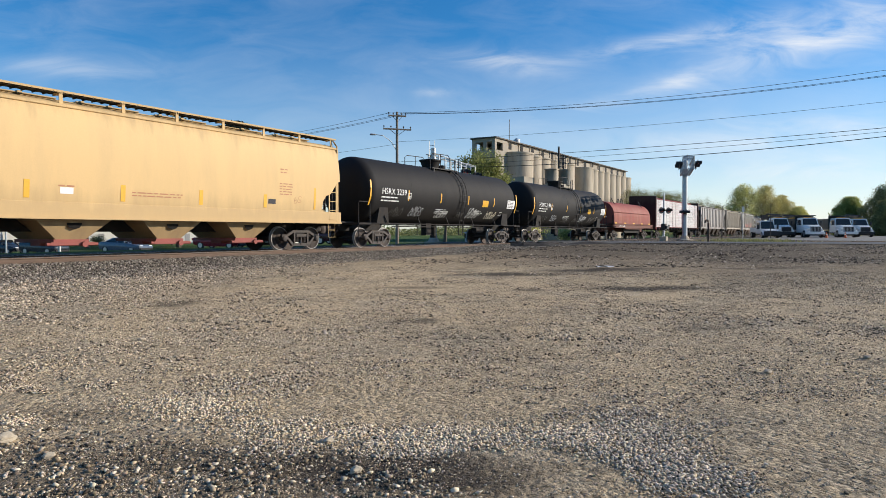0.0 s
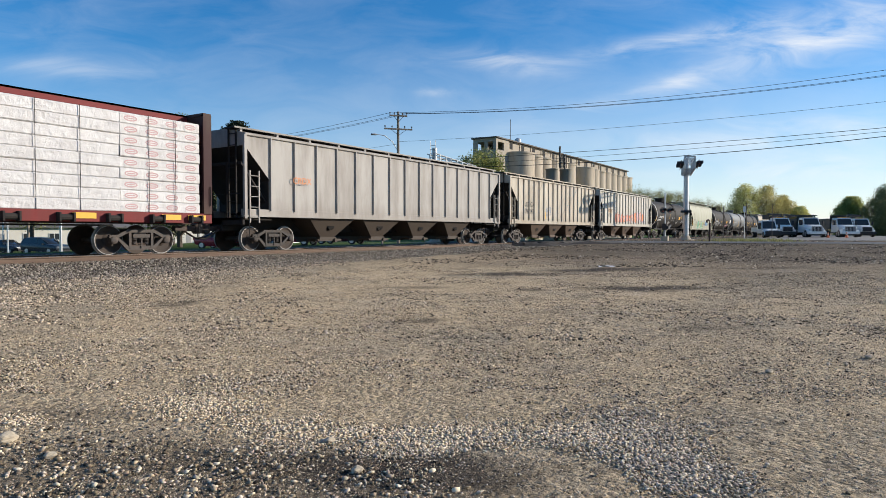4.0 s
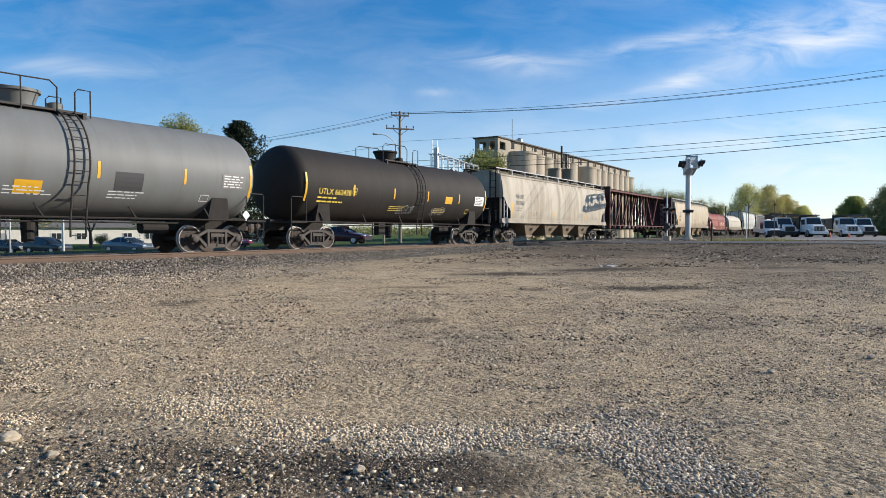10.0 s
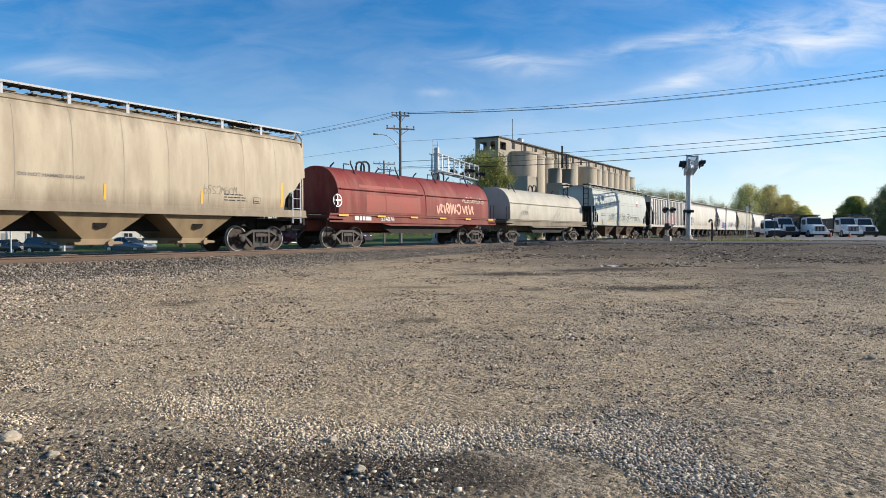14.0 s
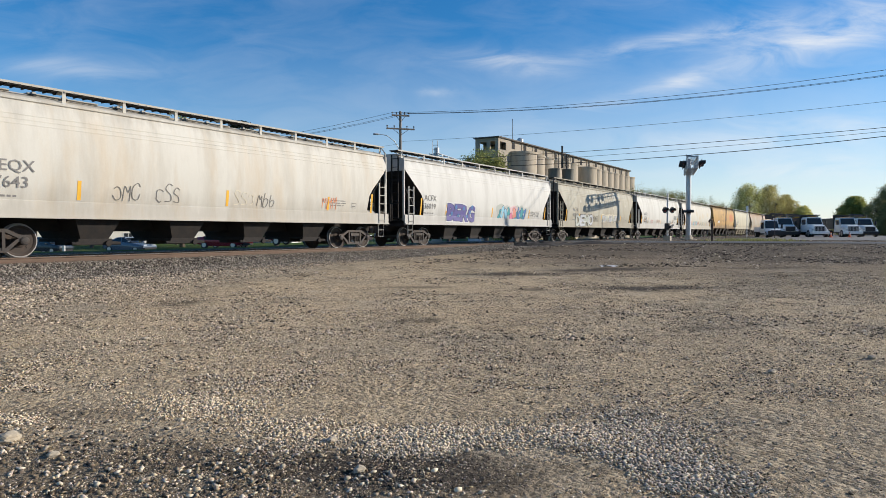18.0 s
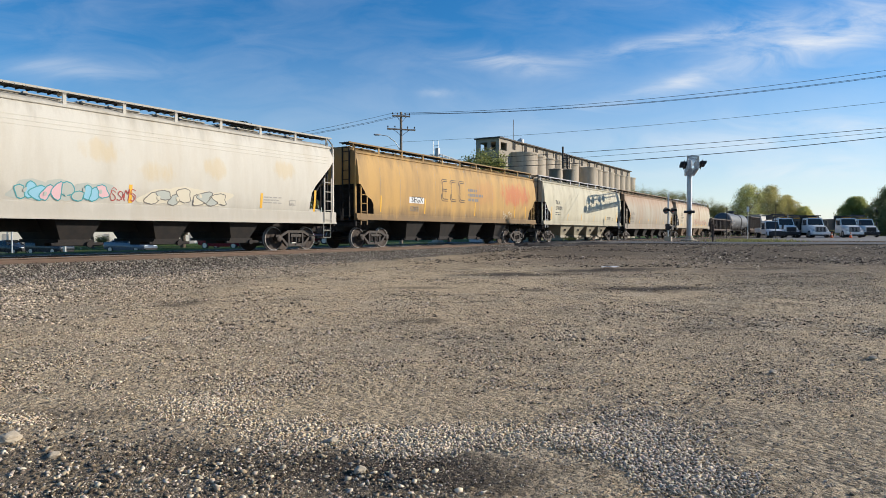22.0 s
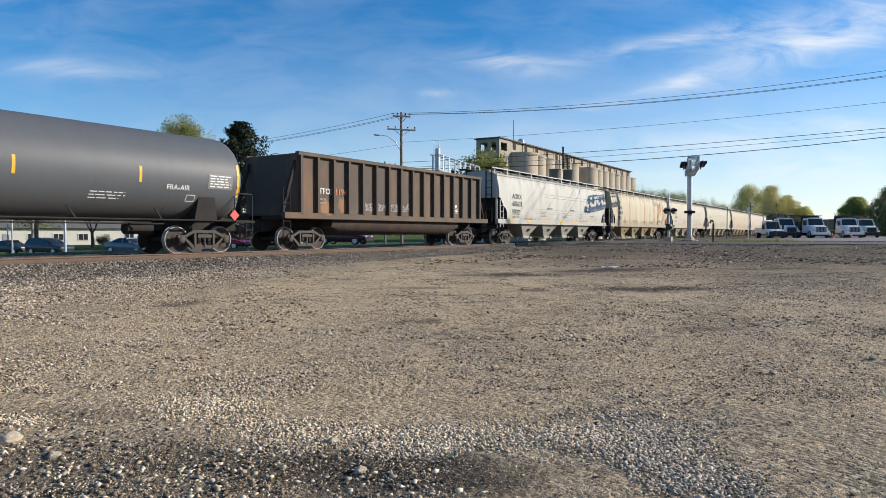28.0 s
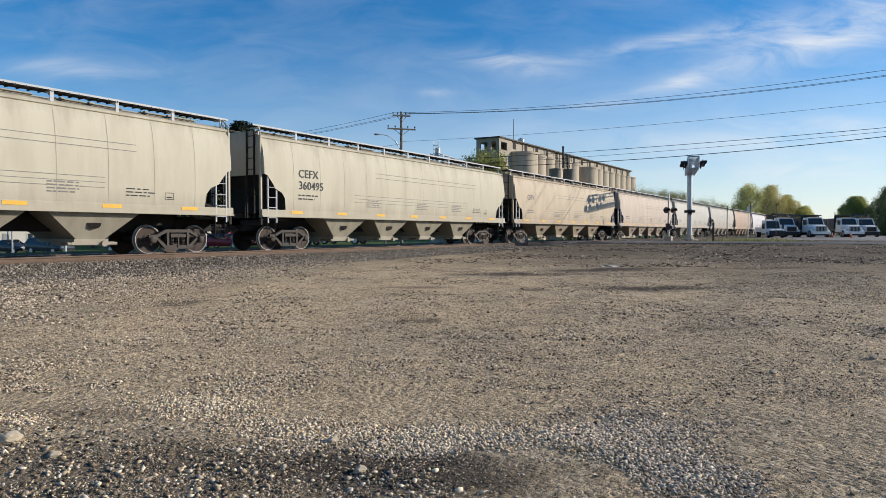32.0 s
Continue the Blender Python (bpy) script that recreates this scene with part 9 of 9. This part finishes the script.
    for k in range(1400):
        d, a = rng.uniform(49, 54), rng.normal(24.6, 1.5)
        x, y = spot(d, a)
        z = height(x, y)
        q, hh = rng.uniform(0, 6.28), rng.uniform(0.12, 0.34)
        dx, dy = math.cos(q) * 0.03, math.sin(q) * 0.03
        lx, ly = rng.normal(0, 0.1), rng.normal(0, 0.1)
        blades.add([(x - dx, y - dy, z), (x + dx, y + dy, z), (x + lx, y + ly, z + hh)], [(0, 1, 2)])
    me = bpy.data.meshes.new("grass_tufts")
    me.from_pydata(blades.v, [], blades.f)
    me.materials.append(OLIVE)
    tagged(new("grass_tufts", me), "thin green grass tufts at the gravel's edge", "grass", "", "stuff")
    # far woods along the horizon
    rng = np.random.default_rng(3)
    cs = []
    for k in range(2600):
        q = rng.uniform(-0.95, 1.05)
        d = rng.uniform(430, 640)
        h = (3.5 + 2.5 * noise.noise(Vector((q * 9, 0, 0))) + 2 * noise.noise(Vector((q * 40, 3, 0))))
        x, y = spot(d, math.tan(q * 0.9) * d)
        cs.append((x, y, rng.uniform(0.5, h)))
    w = leaves("far_woods", cs, 26, 1.8, 0.8, OLIVE, None, 99)
    tagged(w, "low belt of far woods along the horizon", "woods", "", "stuff")


# ---- houses beyond the road ----
def bungalow(d, a, length, turn, h, label, seed, n):
    x, y = spot(d, a)
    z = level(x, y)
    ob = thing("bungalow", label, "house", "houses beyond the road", pose(x, y, z, 0, 0, turn))
    wall = surface("cream_siding", (0.68, 0.65, 0.58), 0.8, 0, (0.5, 0.46, 0.4), 0.3, 1.5, fine=20)
    roofm = surface("grey_shingle", (0.13, 0.125, 0.12), 0.9, 0, (0.2, 0.19, 0.18), 0.5, 2, fine=12, bump=0.01)
    w = 8.0
    part("wall", Geo().box(-length / 2, length / 2, 0, w, -0.3, h), wall, ob)
    g = Geo()
    for s0, s1 in ((-0.6, w / 2), (w + 0.6, w / 2)):
        g.loft([[(k, s0, h - 0.1), (k, s1, h + 2.0), (k, s1, h + 2.12), (k, s0, h + 0.05)] for k in (-length / 2 - 0.5, length / 2 + 0.5)])
    part("roof", g, roofm, ob, "low grey shingle roof")
    for k in (-1, 1):
        part("gable", Geo().add([(k * length / 2, 0, h), (k * length / 2, w, h), (k * length / 2, w / 2, h + 2.0)], [(0, 1, 2)]), wall, ob)
    rnd = random.Random(seed)
    for i in range(n):
        q = -length / 2 + length * (i + 0.5) / n
        if i % 4 == 2:
            dr = part("door", Geo().box(-0.5, 0.5, -0.06, 0.05, 0, 2.1), surface("grey_door", (0.35, 0.34, 0.33), 0.6), ob, "", (q, 0, 0))
            part("handle", Geo().box(0.35, 0.42, -0.1, -0.06, 1.0, 1.06), GALV, dr)
        else:
            wn = part("window", Geo().box(-0.8, 0.8, -0.04, 0.05, 0.95, 2.1), plain("dark_window_glass", (0.03, 0.035, 0.04), 0.08), ob, "", (q, 0, 0))
            g = Geo()
            for u0, u1, z0, z1 in ((-0.88, -0.8, 0.87, 2.18), (0.8, 0.88, 0.87, 2.18), (-0.04, 0.04, 0.95, 2.1), (-0.8, 0.8, 0.87, 0.95), (-0.8, 0.8, 2.1, 2.18)):
                g.box(u0, u1, -0.08, 0.04, z0, z1)
            part("frame", g, PLACARD_PLAIN, wn)
    return ob


def build_houses():
    bungalow(127, -69.0, 50, -18, 3.3, "long low cream bungalow with a grey roof", 1, 12)
    bungalow(140, -39.0, 12, -60, 3.0, "small cream house behind the trees", 2, 3)
    # oval sign on a pole far off
    x, y = spot(86, -58.4)
    s = thing("oval_sign", "white oval roadside sign on a post", "sign", "", pose(x, y, level(x, y), 0, 0, -57))
    part("post", Geo().tube([(0, 0, -0.3), (0, 0, 5.2)], 0.1, 8), GALV, s)
    g = Geo().loft([[(1.5 * math.cos(q), t, 6.1 + 0.95 * math.sin(q)) for q in np.linspace(0, 2 * math.pi, 25)[:-1]] for t in (-0.1, 0.1)])
    board = part("board", g, PLACARD_PLAIN, s, "white oval board")
    g = Geo()
    for z, w in ((6.4, 1.6), (6.05, 2.0), (5.7, 1.4)):
        g.box(-w / 2, w / 2, -0.125, -0.11, z - 0.1, z + 0.06)
    part("lettering_bar", g, GREY_SIGN, board)
    x, y = spot(84, -49.5)
    s = thing("banner_sign", "blue and white banner on a post", "sign", "", pose(x, y, level(x, y), 0, 0, -57))
    part("post", Geo().tube([(0, 0, -0.3), (0, 0, 9.0)], 0.1, 8), GALV, s)
    part("upper_panel", Geo().box(-1.0, 1.0, -0.12, 0.02, 8.0, 9.0), plain("banner_blue", (0.12, 0.3, 0.62), 0.6), s, "blue upper panel")
    part("lower_panel", Geo().box(-1.0, 1.0, -0.12, 0.02, 6.4, 7.98), PLACARD_PLAIN, s, "white lower panel")


GREY_SIGN = plain("sign_grey", (0.2, 0.25, 0.24), 0.7)


# ---- road vehicles ----
GLASS = plain("dark_car_glass", (0.015, 0.018, 0.02), 0.05)
TYRE = plain("tyre_rubber", (0.02, 0.02, 0.02), 0.85)
ALLOY = plain("grey_alloy", (0.4, 0.4, 0.41), 0.35, 0.8)
HEADLAMP = plain("headlamp_glass", (0.6, 0.62, 0.64), 0.1)
TAIL = plain("tail_lamp_red", (0.35, 0.02, 0.02), 0.2)


def vehicle_wheel(parent, x, y, r, w=0.22):
    wl = part("wheel", lambda: Geo().lathe([(-w / 2, r * 0.62), (-w / 2, r * 0.95), (-w / 2 + 0.03, r), (w / 2 - 0.03, r), (w / 2, r * 0.95), (w / 2, r * 0.62)], "y", 20), TYRE, parent, "black tyre", (x, y, r), ("tyre", r, w), True)
    part("rim", lambda: Geo().lathe([(-w / 2 - 0.005, r * 0.64), (-w / 2 + 0.02, r * 0.5), (-w / 2 + 0.02, r * 0.2), (-w / 2, r * 0.1)], "y", 16).lathe([(w / 2 + 0.005, r * 0.64), (w / 2 - 0.02, r * 0.5), (w / 2, r * 0.1)], "y", 16), ALLOY, wl, "", None, ("rim", r, w), True)


def car(d, a, turn, rgb, kind, label, L=4.7, W=1.84):
    """A saloon or a tall estate; its nose points along +x of its own."""
    x, y = spot(d, a)
    ob = thing("car", label, "car", "cars waiting on the road", pose(x, y, level(x, y) + 0.05, 0, 0, turn))
    paint = surface("car_paint_%d_%d_%d" % rgb, lin(*rgb), 0.25, 0.2, None, 0.1, 2)
    H = 1.45 if kind == "saloon" else 1.7
    hood = 0.95 if kind == "saloon" else 1.1
    h = L / 2
    if kind == "saloon":
        belt = [(-h, 0.62, 0.95), (-h + 0.15, 0.4, 1.02), (-h + 1.0, 0.26, 1.04), (0, 0.24, 1.0), (h - 1.5, 0.24, 0.95), (h - 0.5, 0.3, 0.8), (h - 0.05, 0.45, 0.66), (h, 0.5, 0.6)]
        roof = [(-h + 0.75, 1.03), (-h + 1.7, H - 0.04), (-h + 2.5, H), (h - 2.2, H - 0.1), (h - 1.35, 0.96)]
    else:
        belt = [(-h, 0.62, 1.05), (-h + 0.1, 0.42, 1.15), (-h + 1.0, 0.32, 1.14), (0, 0.3, 1.1), (h - 1.3, 0.3, 1.06), (h - 0.35, 0.35, 0.95), (h - 0.04, 0.5, 0.8), (h, 0.55, 0.7)]
        roof = [(-h + 0.1, 1.15), (-h + 0.5, H - 0.05), (-h + 1.5, H), (h - 2.0, H - 0.08), (h - 1.15, 1.08)]
    rings = []
    for i, (px, z0, z1) in enumerate(belt):
        w = W / 2 * (0.82 if i in (0, len(belt) - 1) else 0.95 if i in (1, len(belt) - 2) else 1)
        zm = z0 + (z1 - z0) * 0.55
        rings.append([(px, -w * 0.94, z0), (px, -w, zm - 0.1), (px, -w, zm + 0.08), (px, -w * 0.93, z1 - 0.03), (px, -w * 0.8, z1), (px, w * 0.8, z1), (px, w * 0.93, z1 - 0.03), (px, w, zm + 0.08), (px, w, zm - 0.1), (px, w * 0.94, z0)])
    part("body", Geo().loft(rings), paint, ob, smooth=True)
    rings = []
    for px, z in roof:
        zb = float(np.interp(px, [q[0] for q in belt], [q[2] for q in belt])) - 0.04
        k = (z - zb) / (H - zb)
        w1 = W / 2 * (0.9 - 0.14 * max(0, k))
        rings.append([(px, -W / 2 * 0.89, zb), (px, -w1, max(z - 0.07, zb + 0.001)), (px, -w1 * 0.85, max(z, zb + 0.002)), (px, w1 * 0.85, max(z, zb + 0.002)), (px, w1, max(z - 0.07, zb + 0.001)), (px, W / 2 * 0.89, zb)])
    part("cabin_glass", Geo().loft(rings), GLASS, ob, "dark glazed cabin", smooth=True)
    g = Geo()
    top = roof[1:4]
    g.loft([[(px, -W / 2 * 0.7, z - 0.015), (px, -W / 2 * 0.62, z + 0.012), (px, W / 2 * 0.62, z + 0.012), (px, W / 2 * 0.7, z - 0.015)] for px, z in top])
    part("roof", g, paint, ob, smooth=True)
    for s in (-1, 1):
        for (xa, za), (xb, zb2) in ((roof[0], roof[1]), (roof[3], roof[4]), ((-0.15, 1.0), (-0.2, H - 0.03))):
            g = Geo()
            g.loft([[(xa - 0.05, s * W / 2 * 0.9, za), (xa + 0.05, s * W / 2 * 0.9, za), (xa + 0.05, s * W / 2 * 0.86, za), (xa - 0.05, s * W / 2 * 0.86, za)],
                    [(xb - 0.05, s * W / 2 * 0.775, zb2), (xb + 0.05, s * W / 2 * 0.775, zb2), (xb + 0.05, s * W / 2 * 0.7, zb2), (xb - 0.05, s * W / 2 * 0.7, zb2)]])
            part("pillar", g, paint, ob)
        part("headlight", Geo().box(h - 0.28, h - 0.06, s * W / 2 * 0.62 - 0.2, s * W / 2 * 0.62 + 0.2, 0.62, 0.74), HEADLAMP, ob)
        part("tail_light", Geo().box(-h - 0.01, -h + 0.2, s * W / 2 * 0.7 - 0.2, s * W / 2 * 0.7 + 0.2, 0.8, 0.95), TAIL, ob)
        part("mirror", Geo().box(h - 1.7, h - 1.55, s * W / 2 * 1.02 - 0.08, s * W / 2 * 1.02 + 0.08, 0.98, 1.1, c=0.02), paint, ob)
        for px in (-h + 0.9, h - 0.92):
            vehicle_wheel(ob, px, s * (W / 2 - 0.12), 0.33 if kind == "saloon" else 0.36)
    part("bumper", Geo().box(h - 0.12, h + 0.02, -W / 2 * 0.8, W / 2 * 0.8, 0.3, 0.48, c=0.03), TYRE, ob)


def lorry(d, a, turn, kind, label):
    """A bonneted lorry seen from its front; its nose points along +x of its own."""
    x, y = spot(d, a)
    ob = thing("lorry" if kind != "pickup" else "pickup_truck", label, "truck", "trucks standing in the yard", pose(x, y, level(x, y) + 0.04, 0, 0, turn))
    white = surface("white_truck_paint", (0.88, 0.87, 0.82), 0.3, 0, (0.62, 0.6, 0.55), 0.3, 2)
    k = 0.78 if kind == "pickup" else 1.0
    W = 2.4 * (0.84 if kind == "pickup" else 1)
    hz = 1.75 * k * (0.85 if kind == "pickup" else 1)
    g = Geo()
    w = W / 2 * 0.78
    g.loft([[(px, -ww, 0.7 * k), (px, -ww, z - 0.25), (px, -ww * 0.75, z), (px, ww * 0.75, z), (px, ww, z - 0.25), (px, ww, 0.7 * k)] for px, z, ww in ((1.0, hz, W / 2 * 0.9), (2.3, hz - 0.12, w), (2.7, hz - 0.3, w * 0.92))])
    part("bonnet", g, white, ob, "white sloping bonnet", smooth=True)
    top = 2.75 * k + (0.1 if kind == "pickup" else 0)
    cab = [(-1.0, top - 0.1), (-0.9, top), (0.5, top), (1.05, hz - 0.05)]
    g = Geo()
    g.loft([[(px, -W / 2 * 0.9, 0.7 * k), (px, -W / 2 * 0.9, min(z, hz)), (px, -W / 2 * 0.8, z), (px, W / 2 * 0.8, z), (px, W / 2 * 0.9, min(z, hz)), (px, W / 2 * 0.9, 0.7 * k)] for px, z in cab])
    part("cab", g, white, ob)
    g = Geo()
    z0, z1 = hz + 0.02, top - 0.12
    f = lambda z: 1.05 + (0.5 - 1.05) * (z - (hz - 0.05)) / (top - hz + 0.05) + 0.02
    g.add([(f(z0), -W / 2 * 0.8, z0), (f(z0), W / 2 * 0.8, z0), (f(z1), W / 2 * 0.72, z1), (f(z1), -W / 2 * 0.72, z1), (f(z0) - 0.05, -W / 2 * 0.8, z0), (f(z0) - 0.05, W / 2 * 0.8, z0), (f(z1) - 0.05, W / 2 * 0.72, z1), (f(z1) - 0.05, -W / 2 * 0.72, z1)],
          [(0, 1, 2, 3), (7, 6, 5, 4), (0, 4, 5, 1), (1, 5, 6, 2), (2, 6, 7, 3), (3, 7, 4, 0)])
    part("windscreen", g, plain("dark_truck_glass", (0.04, 0.043, 0.042), 0.2), ob)
    for s in (-1, 1):
        part("side_window", Geo().box(-0.6, 0.6, s * W / 2 * 0.9 - 0.02, s * W / 2 * 0.9 + 0.02, hz - 0.02, top - 0.3), GLASS, ob)
        part("headlight", Geo().box(2.55, 2.76, s * w * 0.82 - 0.15, s * w * 0.82 + 0.15, 0.95 * k, 1.15 * k, c=0.02), HEADLAMP, ob)
        g = Geo().box(0.9, 0.98, s * (W / 2 + 0.18) - 0.12, s * (W / 2 + 0.18) + 0.12, hz, hz + 0.55, c=0.02)
        g.tube([(0.9, s * W / 2 * 0.9, hz + 0.1), (0.92, s * (W / 2 + 0.18), hz + 0.15)], 0.025)
        part("mirror", g, BLACK, ob)
        vehicle_wheel(ob, 1.9, s * (W / 2 - 0.17), 0.5 * k, 0.3)
        for px in ((-2.6,) if kind != "dump" else (-2.6, -3.9)):
            vehicle_wheel(ob, px, s * (W / 2 - 0.22), 0.5 * k, 0.45)
        part("fender", Geo().loft([[(1.9 + 0.62 * k * math.cos(q), s * (W / 2 - 0.32), 0.5 * k + 0.62 * k * math.sin(q)) for q in np.linspace(-0.1, math.pi + 0.1, 9)] + [(1.9 + 0.55 * k * math.cos(q), s * (W / 2 - 0.32), 0.5 * k + 0.55 * k * math.sin(q)) for q in np.linspace(math.pi + 0.1, -0.1, 9)],
                                      [(1.9 + 0.62 * k * math.cos(q), s * (W / 2), 0.5 * k + 0.62 * k * math.sin(q)) for q in np.linspace(-0.1, math.pi + 0.1, 9)] + [(1.9 + 0.55 * k * math.cos(q), s * (W / 2), 0.5 * k + 0.55 * k * math.sin(q)) for q in np.linspace(math.pi + 0.1, -0.1, 9)]]), white, ob)
    gw, g0, g1 = w * 0.66, 0.82 * k, hz - 0.3
    gr = part("grille", Geo().box(2.66, 2.735, -gw, gw, g0, g1), BLACK, ob, "upright radiator grille")
    part("surround", Geo().box(2.7, 2.77, -gw - 0.07, -gw, g0, g1 + 0.07).box(2.7, 2.77, gw, gw + 0.07, g0, g1 + 0.07).box(2.7, 2.77, -gw, gw, g1, g1 + 0.07), ALLOY if kind != "pickup" else BLACK, gr)
    for i in range(7):
        yy = -gw * 0.86 + gw * 1.72 * i / 6
        part("bar", Geo().box(2.735, 2.76, yy - 0.022, yy + 0.022, g0 + 0.04, g1 - 0.04), ALLOY if kind == "dump" else BLACK, gr)
    part("front_axle", Geo().box(2.2, 2.62, -W / 2 * 0.82, W / 2 * 0.82, 0.3 * k, 0.7 * k), BLACK, ob, "black front axle and sump")
    for s in (-1, 1):
        part("wiper", Geo().bar((f(z0 + 0.05) + 0.03, z0 + 0.05), (f(z0 + 0.32) + 0.03, z0 + 0.32), 0.02, s * 0.35 - 0.02, s * 0.35 + 0.02), BLACK, ob)
        part("marker_lamp", Geo().box(0.35, 0.5, s * 0.7 - 0.06, s * 0.7 + 0.06, top, top + 0.06), plain("amber_marker", (0.6, 0.25, 0.02), 0.3), ob)
    part("bumper", Geo().box(2.7, 2.95, -W / 2 * 0.95, W / 2 * 0.95, 0.45 * k, 0.8 * k if kind != "pickup" else 0.86, c=0.04), white if kind == "dump" else BLACK, ob)
    part("chassis", Geo().box(-5.2 * k, 2.5, -0.45, 0.45, 0.6 * k, 0.85 * k), BLACK, ob)
    if kind == "dump":
        g = Geo()
        for yy in (-W / 2, W / 2 - 0.08):
            g.box(-5.4, -1.1, yy, yy + 0.08, 1.2, 2.7)
        g.box(-1.2, -1.1, -W / 2, W / 2, 1.2, 3.15)
        g.box(-1.1, -0.3, -W / 2, W / 2, 3.0, 3.12)
        g.box(-5.4, -1.1, -W / 2, W / 2, 1.1, 1.2)
        part("tipper_body", g, surface("dark_green_tipper", (0.03, 0.04, 0.035), 0.6, 0, (0.08, 0.07, 0.06), 0.5, 3), ob, "dark tipper body with cab guard")
    elif kind == "bucket":
        part("service_body", Geo().box(-5.0, -1.1, -W / 2, W / 2, 0.9, 2.1, c=0.05), white, ob)
        g = Geo().tube([(-4.0, 0.2, 2.1), (-4.0, 0.2, 3.0)], 0.28, 10)
        g.tube([(-4.0, 0.2, 3.0), (-0.2, 0.2, 3.2)], 0.16, 8)
        g.tube([(-0.2, 0.2, 3.2), (-3.6, -0.3, 3.4)], 0.13, 8)
        part("boom", g, DARK_METAL, ob, "folded lifting boom")
        part("bucket", Geo().box(-4.2, -3.4, -0.9, -0.2, 2.6, 3.3, c=0.05), DARK_METAL, ob)
    else:
        g = Geo()
        for yy in (-W / 2 * 0.95, W / 2 * 0.95 - 0.1):
            g.box(-3.6, -1.05, yy, yy + 0.1, 0.75, 1.35)
        g.box(-3.6, -1.05, -W / 2 * 0.9, W / 2 * 0.9, 0.7, 0.78)
        part("load_bed", g, white, ob)
    if kind != "pickup":
        part("beacon", Geo().box(0.0, 0.2, -0.5, 0.5, top, top + 0.1), plain("amber_beacon", (0.7, 0.3, 0.02), 0.3), ob)
        part("exhaust_pipe", Geo().tube([(-1.05, W / 2 * 0.8, 1.0), (-1.05, W / 2 * 0.8, 3.2)], 0.07, 8), ALLOY, ob)


def build_vehicles():
    rd = math.degrees(math.atan2(-0.96, 0.28))
    car(66.5, -44.8, rd, (46, 50, 54), "saloon", "black saloon car waiting on the road", 4.6)
    car(64, -39.3, rd, (50, 58, 64), "estate", "dark blue-grey sport utility car on the road", 4.6)
    car(60, -29.3, rd, (96, 108, 120), "saloon", "silver-blue saloon car waiting on the road", 4.75)
    car(57, -19.4, rd, (128, 26, 42), "saloon", "dark red saloon car waiting on the road", 4.75)
    car(55.5, -12.7, rd, (110, 24, 40), "estate", "maroon sport utility car waiting on the road", 4.7)
    car(52.6, -8.2, rd, (70, 26, 34), "saloon", "dark maroon car first at the crossing", 4.5)
    away = lambda d, a: math.degrees(math.atan2(-spot(d, a)[1], -spot(d, a)[0]))
    for d, a, kind, label, t in ((84, 42.4, "pickup", "white pickup truck with a black front", 16), (92, 48.3, "bucket", "white service truck with a boom", 21), (97, 53.2, "bucket", "white service truck with a boom", 21),
                                 (90, 51.3, "dump", "white tipper lorry with a chrome grille", 21), (92, 57.2, "dump", "white tipper lorry with a dark body", 21), (97, 62.9, "bucket", "white utility truck with a boom", 21)):
        lorry(d, a, away(d, a) + t, kind, label)
    for d, a in ((86, 51.6), (86, 54.1)):
        x, y = spot(d, a)
        c = thing("traffic_cone", "orange traffic cone standing in the yard", "cone", "cones in the yard", pose(x, y, level(x, y) + 0.035))
        orange = plain("cone_orange", (0.75, 0.14, 0.03), 0.5)
        part("cone", Geo().lathe([(0.04, 0.17), (0.75, 0.03)], "z", 12), orange, c, smooth=True)
        part("base", Geo().box(-0.22, 0.22, -0.22, 0.22, 0, 0.04), orange, c)
        part("band", Geo().lathe([(0.4, 0.105), (0.52, 0.085)], "z", 12), PLACARD_PLAIN, c)


build_elevator()
build_signals()
build_poles()
build_trees()
build_houses()
build_vehicles()


def motions():
    """The train rolls by at an even speed, and its wheels turn with it."""
    for k, car in CARS:
        x = (GAPS[k] + GAPS[k + 1]) / 2
        walk(car, [(t, pose(x - SPEED * t, TRACK_Y, RAIL_Z)) for t in (0.0, 8.0, 16.0, 24.0, 32.0)])
        keys = car.animation_data
        for curve in keys.action.layers[0].strips[0].channelbag(keys.action_slot).fcurves:
            for key in curve.keyframe_points:
                key.interpolation = "LINEAR"
    spin = -math.degrees(SPEED / 0.457) / FPS
    first = WHEELS[0]
    walk(first, [(i / FPS, pose(0, 0, 0, 0, (spin * i) % 360, 0)) for i in range(32 * FPS + 1)])
    action, slot = first.animation_data.action, first.animation_data.action_slot
    for w in WHEELS[1:]:
        w.rotation_mode = "QUATERNION"
        keys = w.animation_data_create()
        keys.action, keys.action_slot = action, slot


motions()
